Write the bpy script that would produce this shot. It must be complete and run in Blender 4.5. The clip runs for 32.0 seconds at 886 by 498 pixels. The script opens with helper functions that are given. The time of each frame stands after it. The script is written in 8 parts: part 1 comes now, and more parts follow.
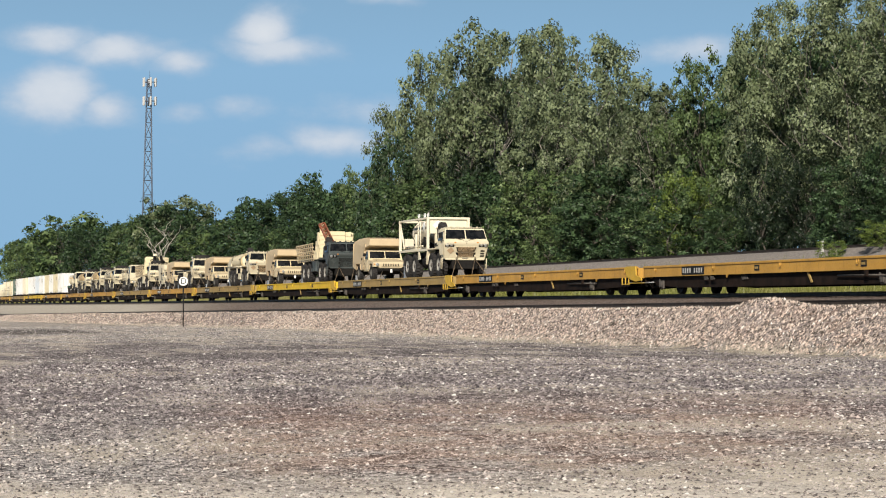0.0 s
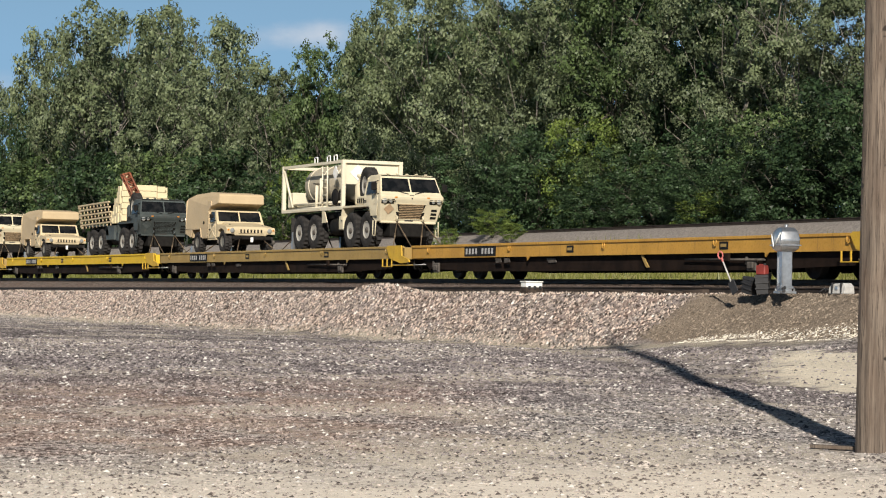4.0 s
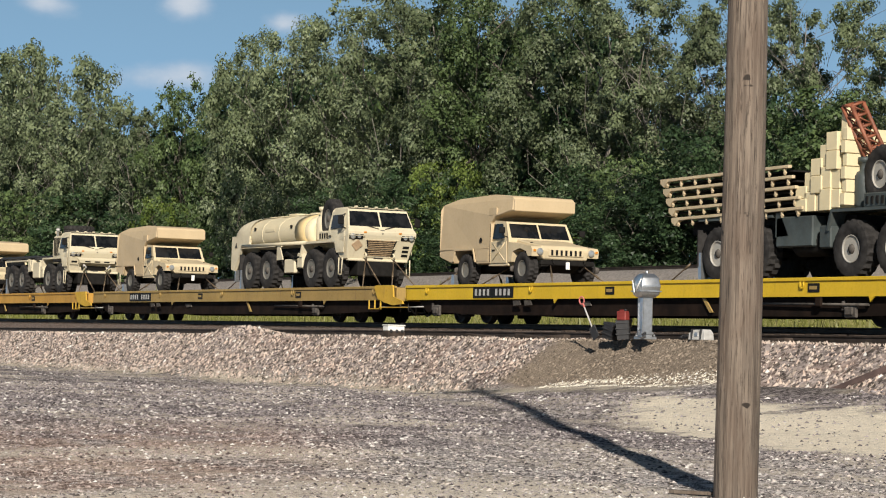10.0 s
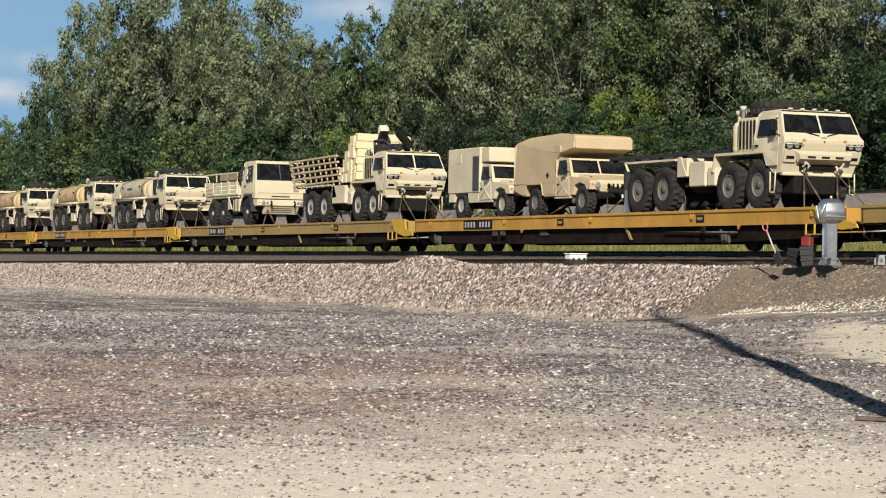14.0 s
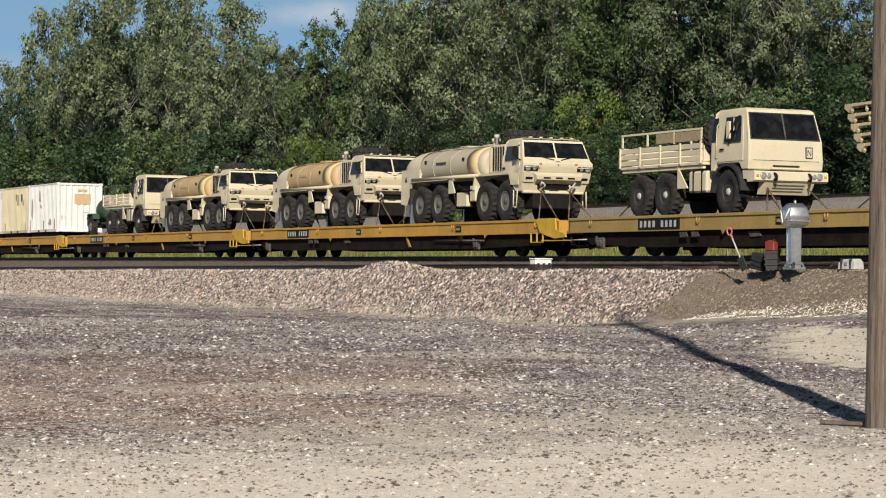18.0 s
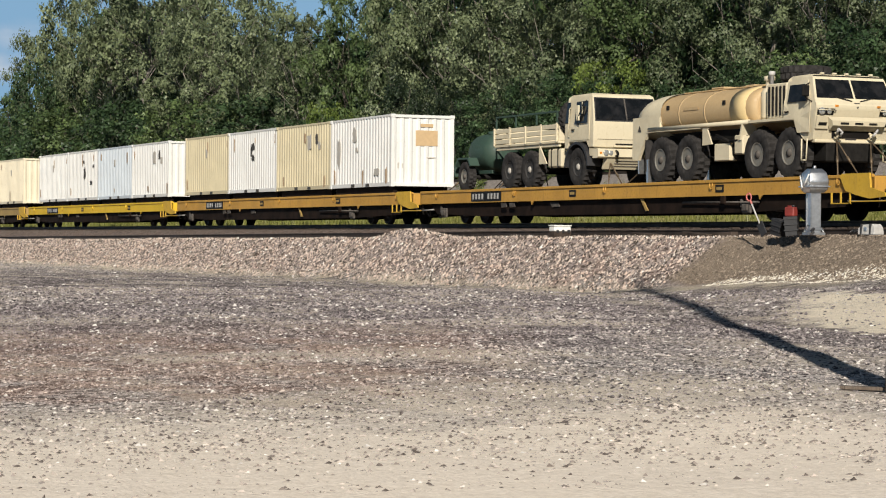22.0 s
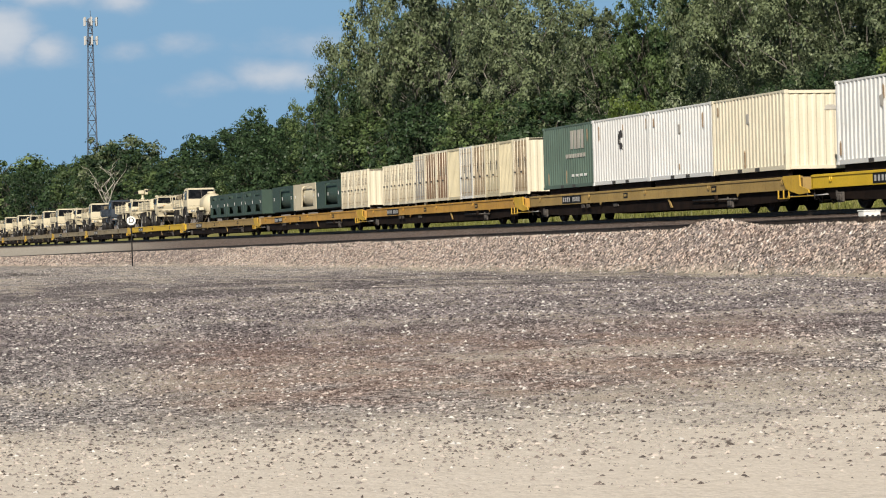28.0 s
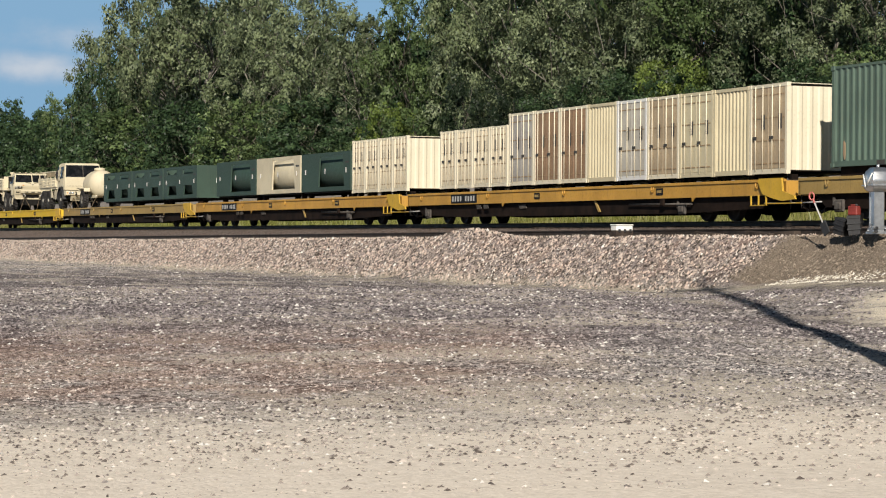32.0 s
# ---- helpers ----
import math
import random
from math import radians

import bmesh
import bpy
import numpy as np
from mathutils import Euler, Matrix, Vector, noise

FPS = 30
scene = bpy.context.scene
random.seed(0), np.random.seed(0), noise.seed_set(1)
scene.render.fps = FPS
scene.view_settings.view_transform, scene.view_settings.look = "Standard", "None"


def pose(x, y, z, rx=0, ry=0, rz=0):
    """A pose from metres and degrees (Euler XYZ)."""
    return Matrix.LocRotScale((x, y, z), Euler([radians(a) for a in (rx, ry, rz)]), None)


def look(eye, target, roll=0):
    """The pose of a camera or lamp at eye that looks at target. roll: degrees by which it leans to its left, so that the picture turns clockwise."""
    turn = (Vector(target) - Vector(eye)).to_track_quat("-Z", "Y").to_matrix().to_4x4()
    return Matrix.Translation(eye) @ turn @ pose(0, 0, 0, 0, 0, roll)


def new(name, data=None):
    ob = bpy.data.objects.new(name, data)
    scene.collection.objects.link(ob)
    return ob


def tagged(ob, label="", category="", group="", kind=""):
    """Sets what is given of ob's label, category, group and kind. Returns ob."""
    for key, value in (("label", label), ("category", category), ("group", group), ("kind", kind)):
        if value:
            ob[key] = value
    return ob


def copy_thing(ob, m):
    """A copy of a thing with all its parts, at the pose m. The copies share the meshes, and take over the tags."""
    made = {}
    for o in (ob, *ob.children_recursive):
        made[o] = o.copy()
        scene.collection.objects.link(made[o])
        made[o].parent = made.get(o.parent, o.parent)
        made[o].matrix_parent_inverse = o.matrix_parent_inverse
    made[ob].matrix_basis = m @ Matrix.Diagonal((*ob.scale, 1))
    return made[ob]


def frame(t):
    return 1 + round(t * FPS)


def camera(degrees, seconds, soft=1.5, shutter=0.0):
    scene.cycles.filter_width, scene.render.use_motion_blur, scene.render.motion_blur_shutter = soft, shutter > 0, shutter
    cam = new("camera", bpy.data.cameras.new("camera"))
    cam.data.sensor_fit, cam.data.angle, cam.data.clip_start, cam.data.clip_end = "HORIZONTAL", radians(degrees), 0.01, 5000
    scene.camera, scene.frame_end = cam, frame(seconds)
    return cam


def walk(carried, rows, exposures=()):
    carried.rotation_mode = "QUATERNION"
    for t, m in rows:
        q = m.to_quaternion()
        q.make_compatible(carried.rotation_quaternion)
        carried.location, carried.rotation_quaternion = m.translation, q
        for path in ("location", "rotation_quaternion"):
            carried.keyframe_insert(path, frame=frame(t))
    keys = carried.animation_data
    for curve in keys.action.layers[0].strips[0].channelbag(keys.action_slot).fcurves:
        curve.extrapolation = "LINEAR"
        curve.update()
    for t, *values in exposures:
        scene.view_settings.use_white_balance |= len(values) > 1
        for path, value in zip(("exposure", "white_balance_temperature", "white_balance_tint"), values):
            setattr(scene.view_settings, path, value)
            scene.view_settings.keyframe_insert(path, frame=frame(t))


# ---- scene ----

# ---------------------------------------------------------------- camera
EYE = Vector((0.0, 0.0, 1.5))


def aim(yaw, pitch, roll):
    """Heading is turned from +y towards -x."""
    a, p = radians(yaw), radians(pitch)
    way = Vector((-math.sin(a) * math.cos(p), math.cos(a) * math.cos(p), math.sin(p)))
    return look(EYE, EYE + way * 10, roll)


VIEWS = [
    (0, 75.02, 1.43, 0.15), (0.5, 74.57, 1.44, 0.25), (1, 73.40, 1.33, 0.38), (1.5, 72.03, 1.20, 0.29),
    (2, 70.64, 1.02, 0.18), (2.5, 69.38, 0.88, 0.27), (3, 68.15, 0.82, 0.46), (3.5, 66.88, 0.93, 0.76),
    (4, 65.67, 1.13, 1.01), (4.5, 64.54, 1.36, 1.12), (6.5, 62.98, 1.38, 1.14), (7, 63.43, 1.43, 1.11),
    (7.5, 64.00, 1.57, 1.21), (8, 64.35, 1.79, 1.35), (8.5, 64.34, 2.05, 1.50), (9, 63.93, 2.27, 1.47),
    (9.5, 63.17, 2.37, 1.46), (10, 62.35, 2.26, 1.49), (10.5, 61.76, 2.04, 1.59), (11, 61.59, 1.68, 1.60),
    (11.5, 61.84, 1.30, 1.45), (12, 62.35, 0.92, 1.17), (12.5, 63.01, 0.65, 0.91), (13, 63.93, 0.45, 0.85),
    (13.5, 65.26, 0.40, 0.80), (14, 66.73, 0.44, 0.89), (14.5, 67.84, 0.56, 0.94), (16.5, 67.91, 1.02, 1.37),
    (17, 67.52, 1.01, 1.22), (17.5, 66.83, 0.86, 0.94), (18, 65.88, 0.58, 0.74), (18.5, 64.98, 0.28, 0.79),
    (19, 64.31, 0.06, 0.75), (19.5, 63.93, -0.04, 0.73), (20, 63.88, -0.05, 0.79), (20.5, 64.14, -0.05, 0.83),
    (21, 64.69, -0.06, 0.67), (21.5, 65.49, -0.13, 0.57), (22, 66.34, -0.22, 0.46), (22.5, 67.08, -0.30, 0.27),
    (23, 67.57, -0.35, 0.06), (23.5, 67.82, -0.39, -0.11), (24, 67.97, -0.42, -0.35), (24.5, 68.25, -0.41, -0.56),
    (25, 68.74, -0.36, -0.78), (25.5, 69.52, -0.26, -0.83), (26, 70.44, -0.17, -0.80), (26.5, 71.38, -0.09, -1.08),
    (28.5, 74.22, -0.45, -1.70), (29, 74.32, -0.66, -1.85), (29.5, 74.01, -0.86, -1.66), (30, 73.25, -0.97, -1.46),
    (30.5, 71.80, -0.87, -1.07), (31, 69.96, -0.67, -0.62), (31.5, 68.40, -0.45, -0.06), (32, 67.84, -0.24, 0.37),
]
cam = camera(21.32, 32.0, 1.1)
walk(cam, [(t, aim(a, p, r)) for t, a, p, r in VIEWS],
     [(0, 0.04), (3, 0.0), (7, -0.04), (13, 0.0), (17, -0.16), (20, -0.06), (24, -0.17), (26, -0.15), (29, -0.10), (32, -0.10)])

# ---------------------------------------------------------------- light
SUN_WAY = Vector((0.905, -0.425, 0.0)).normalized()      # from the scene towards the sun, level
SUN_UP = radians(27)
to_sun = Vector((SUN_WAY.x * math.cos(SUN_UP), SUN_WAY.y * math.cos(SUN_UP), math.sin(SUN_UP)))
sun_data = bpy.data.lights.new("sun", "SUN")
sun_data.energy, sun_data.angle, sun_data.color = 6.5, radians(0.53), (1.0, 0.925, 0.815)
sun = new("sun", sun_data)
sun.matrix_world = look(to_sun * 200, (0, 0, 0))


def sky():
    world = bpy.data.worlds.new("sky")
    world.use_nodes = True
    scene.world = world
    nt = world.node_tree
    N, L = nt.nodes, nt.links
    N.clear()
    out, bg = N.new("ShaderNodeOutputWorld"), N.new("ShaderNodeBackground")
    tex = N.new("ShaderNodeTexSky")
    tex.sky_type, tex.sun_disc = "NISHITA", False
    tex.sun_elevation, tex.sun_rotation = SUN_UP, math.atan2(to_sun.x, to_sun.y)
    tex.air_density, tex.dust_density, tex.ozone_density, tex.altitude = 1.0, 0.6, 2.5, 200
    bg.inputs["Strength"].default_value = 0.027
    co = N.new("ShaderNodeTexCoord")

    def math_node(op, a, b=None):
        n = N.new("ShaderNodeMath")
        n.operation = op
        for i, v in enumerate((a, b)):
            if v is None:
                continue
            if isinstance(v, (int, float)):
                n.inputs[i].default_value = v
            else:
                L.new(v, n.inputs[i])
        return n.outputs[0]

    sep = N.new("ShaderNodeSeparateXYZ")
    L.new(co.outputs["Generated"], sep.inputs[0])
    az = math_node("ARCTAN2", math_node("MULTIPLY", sep.outputs[0], -1.0), sep.outputs[1])
    el = math_node("ARCSINE", sep.outputs[2])
    flat = N.new("ShaderNodeCombineXYZ")
    L.new(math_node("MULTIPLY", az, 1.0), flat.inputs[0])
    L.new(math_node("MULTIPLY", el, 1.6), flat.inputs[1])
    fine = N.new("ShaderNodeTexNoise")
    fine.inputs["Scale"].default_value, fine.inputs["Detail"].default_value, fine.inputs["Roughness"].default_value = 34, 6, 0.55
    L.new(flat.outputs[0], fine.inputs["Vector"])
    # heaped clouds: (heading, height, half width, half height, density), degrees
    total = None
    for a, e, w, h, d in ((84.5, 6.45, 1.3, 0.42, 0.95), (82.9, 6.2, 1.5, 0.42, 0.9), (81.3, 5.95, 1.0, 0.36, 0.85), (79.4, 6.75, 0.8, 0.62, 1.2), (79.0, 6.25, 1.5, 0.40, 1.0),
                          (84.5, 5.05, 1.2, 0.72, 1.2), (83.2, 4.75, 0.9, 0.45, 0.9), (80.1, 4.85, 0.9, 0.4, 0.62), (81.2, 4.7, 0.8, 0.32, 0.6), (77.1, 4.8, 1.3, 0.45, 0.66),
                          (77.7, 4.05, 1.4, 0.45, 0.85), (79.4, 3.9, 1.2, 0.36, 0.68), (69.2, 6.2, 1.6, 0.42, 0.75), (76.4, 7.5, 1.0, 0.25, 0.7), (72.1, 7.9, 0.7, 0.35, 0.85),
                          (68.8, 8.05, 0.75, 0.4, 0.9), (66.3, 7.6, 0.6, 0.3, 0.7), (74.6, 8.6, 1.6, 0.5, 0.7), (87.6, 5.6, 1.6, 0.6, 0.9), (91.0, 6.5, 3.0, 1.1, 0.9), (97.0, 9.0, 4.0, 1.3, 0.9),
                          (60.0, 14.0, 4.0, 1.2, 0.8), (110.0, 12.0, 6.0, 1.6, 0.8), (40.0, 11.0, 5.0, 1.3, 0.8), (20.0, 16.0, 7.0, 2.0, 0.8),
                          # unseen clouds behind the camera, added to whiten the fill light
                          (-20.0, 34.0, 16.0, 7.0, 0.8), (-75.0, 28.0, 18.0, 6.0, 0.8), (-130.0, 38.0, 20.0, 8.0, 0.8), (150.0, 32.0, 18.0, 7.0, 0.8)):
        dx = math_node("DIVIDE", math_node("SUBTRACT", az, radians(a)), radians(w))
        dy = math_node("DIVIDE", math_node("SUBTRACT", el, radians(e)), radians(h))
        r2 = math_node("ADD", math_node("MULTIPLY", dx, dx), math_node("MULTIPLY", dy, dy))
        v = math_node("MULTIPLY", math_node("POWER", 2.718, math_node("MULTIPLY", r2, -1.0)), d)
        total = v if total is None else math_node("MAXIMUM", total, v)
    body = math_node("ADD", total, math_node("MULTIPLY", math_node("SUBTRACT", fine.outputs[0], 0.5), 1.15))
    ramp = N.new("ShaderNodeMapRange")
    ramp.interpolation_type = "SMOOTHSTEP"
    for k, v in ((1, 0.18), (2, 0.92), (3, 0.0), (4, 0.88)):
        ramp.inputs[k].default_value = v
    L.new(body, ramp.inputs[0])
    haze = N.new("ShaderNodeMapRange")
    for k, v in ((1, 0.10), (2, 0.30), (3, 1.0), (4, 0.05)):
        haze.inputs[k].default_value = v
    L.new(el, haze.inputs[0])
    pale = N.new("ShaderNodeMix")
    pale.data_type = "RGBA"
    pale.inputs["B"].default_value = (9.4, 16.6, 24.4, 1)
    L.new(haze.outputs[0], pale.inputs["Factor"])
    L.new(tex.outputs[0], pale.inputs["A"])
    mix = N.new("ShaderNodeMix")
    mix.data_type = "RGBA"
    thick = N.new("ShaderNodeMapRange")
    for k, v in ((1, 0.45), (2, 1.25)):
        thick.inputs[k].default_value = v
    L.new(body, thick.inputs[0])
    white = N.new("ShaderNodeMix")
    white.data_type = "RGBA"
    white.inputs["A"].default_value, white.inputs["B"].default_value = (18.4, 21.4, 25.6, 1), (27.5, 28.4, 29.6, 1)
    L.new(thick.outputs[0], white.inputs["Factor"])
    L.new(white.outputs["Result"], mix.inputs["B"])
    L.new(ramp.outputs[0], mix.inputs["Factor"])
    L.new(pale.outputs["Result"], mix.inputs["A"])
    L.new(mix.outputs["Result"], bg.inputs["Color"])
    L.new(bg.outputs[0], out.inputs[0])


sky()
scene.view_settings.exposure = 0.0

# ---------------------------------------------------------------- materials
def link_value(nt, v, socket):
    if isinstance(v, (int, float)):
        socket.default_value = v
    elif isinstance(v, tuple):
        socket.default_value = (*v, 1) if len(v) == 3 else v
    else:
        nt.links.new(v, socket)


class Maker:
    """A short way to write node materials."""

    def __init__(self, name, rough=0.7, metal=0.0):
        self.mat = bpy.data.materials.new(name)
        self.mat.use_nodes = True
        self.nt = self.mat.node_tree
        self.bsdf = self.nt.nodes["Principled BSDF"]
        self.bsdf.inputs["Roughness"].default_value = rough
        self.bsdf.inputs["Metallic"].default_value = metal
        self.pos = self.nt.nodes.new("ShaderNodeTexCoord").outputs["Object"]

    def world(self):
        return self.nt.nodes.new("ShaderNodeNewGeometry").outputs["Position"]

    def stretch(self, vec, x, y, z):
        n = self.nt.nodes.new("ShaderNodeMapping")
        n.inputs["Scale"].default_value = (x, y, z)
        self.nt.links.new(vec, n.inputs[0])
        return n.outputs[0]

    def noise(self, scale, detail=4, rough=0.55, vec=None, distort=0.0):
        n = self.nt.nodes.new("ShaderNodeTexNoise")
        n.inputs["Scale"].default_value, n.inputs["Detail"].default_value = scale, detail
        n.inputs["Roughness"].default_value, n.inputs["Distortion"].default_value = rough, distort
        self.nt.links.new(vec or self.pos, n.inputs["Vector"])
        return n.outputs[0]

    def cells(self, scale, vec=None, out="Color", feature="F1"):
        n = self.nt.nodes.new("ShaderNodeTexVoronoi")
        n.feature = feature
        n.inputs["Scale"].default_value = scale
        self.nt.links.new(vec or self.pos, n.inputs["Vector"])
        return n.outputs[out]

    def rand(self):
        return self.nt.nodes.new("ShaderNodeObjectInfo").outputs["Random"]

    def island(self):
        return self.nt.nodes.new("ShaderNodeNewGeometry").outputs["Random Per Island"]

    def remap(self, v, a, b, c=0.0, d=1.0, smooth=True):
        n = self.nt.nodes.new("ShaderNodeMapRange")
        n.interpolation_type = "SMOOTHSTEP" if smooth else "LINEAR"
        for i, x in enumerate((v, a, b, c, d)):
            link_value(self.nt, x, n.inputs[i])
        return n.outputs[0]

    def op(self, kind, a, b=0.0):
        n = self.nt.nodes.new("ShaderNodeMath")
        n.operation = kind
        link_value(self.nt, a, n.inputs[0])
        link_value(self.nt, b, n.inputs[1])
        return n.outputs[0]

    def mix(self, f, a, b, blend="MIX"):
        n = self.nt.nodes.new("ShaderNodeMix")
        n.data_type, n.blend_type = "RGBA", blend
        link_value(self.nt, f, n.inputs["Factor"])
        link_value(self.nt, a, n.inputs["A"])
        link_value(self.nt, b, n.inputs["B"])
        return n.outputs["Result"]

    def xyz(self, vec):
        n = self.nt.nodes.new("ShaderNodeSeparateXYZ")
        self.nt.links.new(vec, n.inputs[0])
        return n.outputs

    def colour(self, c):
        link_value(self.nt, c, self.bsdf.inputs["Base Color"])
        return self

    def rough(self, v):
        link_value(self.nt, v, self.bsdf.inputs["Roughness"])
        return self

    def bump(self, v, strength=0.3, distance=0.02):
        n = self.nt.nodes.new("ShaderNodeBump")
        n.inputs["Strength"].default_value, n.inputs["Distance"].default_value = strength, distance
        self.nt.links.new(v, n.inputs["Height"])
        self.nt.links.new(n.outputs[0], self.bsdf.inputs["Normal"])
        return self


def times(c, k):
    return tuple(min(1.0, x * k) for x in c)


def dull(mat, level):
    """Less mirror-like gloss for rough, dusty surfaces."""
    mat.node_tree.nodes["Principled BSDF"].inputs["Specular IOR Level"].default_value = level
    return mat


def paint(name, base, dirt=(0.16, 0.12, 0.08), rough=0.62, amount=0.35, streak=True, vary=0.12):
    """Weathered paint: patches, vertical streaks, grime specks, small dents."""
    m = Maker(name, rough)
    big, small = m.noise(0.9, 5), m.noise(14, 6, 0.65)
    c = m.mix(m.remap(big, 0.35, 0.7), times(base, 1 - vary), times(base, 1 + vary))
    c = m.mix(m.op("MULTIPLY", m.rand(), 0.35), c, times(base, 0.82))
    c = m.mix(m.op("MULTIPLY", m.remap(small, 0.52, 0.75), amount), c, dirt)
    if streak:
        s = m.noise(3.2, 5, 0.6, m.stretch(m.pos, 3.0, 3.0, 0.35))
        c = m.mix(m.op("MULTIPLY", m.remap(s, 0.55, 0.8), amount), c, dirt)
    return m.colour(c).rough(m.remap(small, 0.3, 0.7, rough - 0.12, rough + 0.15)).bump(m.noise(5, 3), 0.06, 0.03).mat


def plain(name, base, rough=0.7, metal=0.0, vary=0.2, scale=8.0, bump=0.1):
    m = Maker(name, rough, metal)
    n = m.noise(scale, 5, 0.6)
    c = m.mix(m.remap(n, 0.3, 0.7), times(base, 1 - vary), times(base, 1 + vary))
    return m.colour(c).bump(n, bump, 0.02).mat


TAN = paint("tan_paint", (0.60, 0.53, 0.375), (0.30, 0.22, 0.13), amount=0.22)
SHELTER = paint("sand_shelter_paint", (0.50, 0.385, 0.235), (0.26, 0.19, 0.12), amount=0.15, vary=0.06)
TANK = paint("tan_tank_paint", (0.47, 0.335, 0.175), (0.28, 0.2, 0.12), amount=0.2, vary=0.08)
GREEN = paint("dark_green_paint", (0.030, 0.060, 0.043), (0.09, 0.09, 0.07), amount=0.25)
CAMO = paint("olive_camouflage_paint", (0.050, 0.062, 0.061), (0.12, 0.11, 0.09), amount=0.35, vary=0.4)
WHITE = paint("white_container_paint", (0.66, 0.66, 0.635), (0.42, 0.35, 0.26), amount=0.3, vary=0.05)
BLUEWHITE = paint("bluish_white_container_paint", (0.52, 0.57, 0.61), (0.36, 0.34, 0.30), amount=0.25, vary=0.05)
SAND = paint("sand_container_paint", (0.55, 0.485, 0.325), (0.32, 0.24, 0.14), amount=0.3, vary=0.07)
CREAM = paint("cream_container_paint", (0.67, 0.61, 0.465), (0.36, 0.28, 0.18), amount=0.3, vary=0.06)
RUSTBOX = paint("brownish_container_paint", (0.40, 0.28, 0.17), (0.20, 0.10, 0.06), amount=0.45, vary=0.15)
GREYBOX = paint("grey_container_paint", (0.46, 0.43, 0.37), (0.26, 0.21, 0.16), amount=0.4, vary=0.12)
BOXGREEN = paint("green_container_paint", (0.085, 0.13, 0.10), (0.15, 0.14, 0.10), amount=0.3)
ORANGE = paint("worn_orange_yellow_paint", (0.50, 0.27, 0.045), (0.16, 0.085, 0.035), amount=0.55, vary=0.15)
YELLOW = paint("bright_yellow_paint", (0.66, 0.43, 0.018), (0.25, 0.15, 0.04), amount=0.3, vary=0.08)
OCHRE = paint("dull_ochre_paint", (0.36, 0.24, 0.075), (0.14, 0.085, 0.04), amount=0.6, vary=0.15)
BLACKPANEL = plain("black_panel", (0.012, 0.012, 0.012), 0.6)
WHITEMARK = plain("white_marking", (0.75, 0.74, 0.70), 0.6, vary=0.08)
DARKMARK = plain("dark_marking", (0.05, 0.045, 0.04), 0.7)
BUFF = plain("buff_patch", (0.47, 0.33, 0.18), 0.7, vary=0.06)
TYRE = plain("dusty_tyre_rubber", (0.030, 0.028, 0.027), 0.9, vary=0.35, scale=6)
RIM = paint("tan_wheel_rim", (0.155, 0.146, 0.125), (0.08, 0.07, 0.05), amount=0.5, streak=False)
PALERIM = paint("pale_wheel_rim", (0.36, 0.34, 0.30), (0.2, 0.16, 0.1), amount=0.4, streak=False)
DARKRIM = plain("dark_wheel_rim", (0.030, 0.028, 0.026), 0.75, vary=0.3, scale=6)
# chassis, underframe and bogies: deep shade below the decks is put into these colours
FRAME = plain("shade_darkened_chassis", (0.011, 0.010, 0.009), 0.75, vary=0.3)
UNDER = plain("rusty_shade_darkened_underframe", (0.013, 0.0075, 0.005), 0.85, vary=0.45, scale=2.5)
TRUCK = plain("grimy_shade_darkened_steel", (0.010, 0.009, 0.008), 0.8, vary=0.4, scale=5)
# dusty steel grey, also for the added box that imitates a lit wheel
GEAR = plain("dusty_gear_lit_wheel_grey", (0.085, 0.075, 0.066), 0.8, vary=0.4, scale=5)
WHEELSTEEL = plain("wheel_steel", (0.018, 0.015, 0.013), 0.7, 0.2, vary=0.3)
DECK = plain("worn_steel_deck", (0.13, 0.095, 0.06), 0.8, vary=0.4, scale=1.5)
STEEL = plain("galvanised_steel", (0.55, 0.56, 0.57), 0.32, 0.9, vary=0.12, scale=9)
CHAIN = plain("rusty_chain_steel", (0.13, 0.095, 0.06), 0.6, 0.4)
RAILSTEEL = plain("rail_steel", (0.055, 0.042, 0.034), 0.55, 0.4, vary=0.3, scale=3)
TIE = plain("creosoted_tie", (0.055, 0.042, 0.034), 0.9, vary=0.4, scale=4, bump=0.4)
CANVAS = plain("sand_canvas", (0.30, 0.24, 0.15), 0.9, vary=0.15)
REDMAST = plain("red_brown_mast", (0.20, 0.065, 0.032), 0.6, vary=0.35, scale=5)
STACK = paint("pale_sand_panel", (0.70, 0.60, 0.38), (0.4, 0.3, 0.18), amount=0.15, vary=0.1, streak=False)
LATTICE = paint("rust_spotted_cream_bar", (0.52, 0.42, 0.27), (0.26, 0.14, 0.07), amount=0.5, vary=0.12, streak=False)
MESHRUST = plain("rust_brown_mesh", (0.30, 0.21, 0.12), 0.8, vary=0.3, scale=10)
OFFCUT = plain("rusted_sheet_steel", (0.075, 0.048, 0.042), 0.85, vary=0.35, scale=4)
OFFCUT_AT = (-34.0, 25.6)
REDBOX = plain("red_plastic", (0.19, 0.026, 0.02), 0.6)
BLACKBOX = plain("black_plastic", (0.02, 0.02, 0.022), 0.6)
PINK = plain("faded_red_handle", (0.55, 0.16, 0.14), 0.5)
PALEBOX = plain("pale_grey_metal_box", (0.42, 0.41, 0.39), 0.6, vary=0.15)
LAMPGLASS = plain("headlamp_glass", (0.5, 0.5, 0.48), 0.15, 0.6, vary=0.05)
TOWERSTEEL = plain("dull_grey_tower_steel", (0.075, 0.09, 0.12), 0.6, 0.2, vary=0.12)
CARSAND = paint("field_car_paint", (0.56, 0.46, 0.295), (0.28, 0.2, 0.12), amount=0.22)
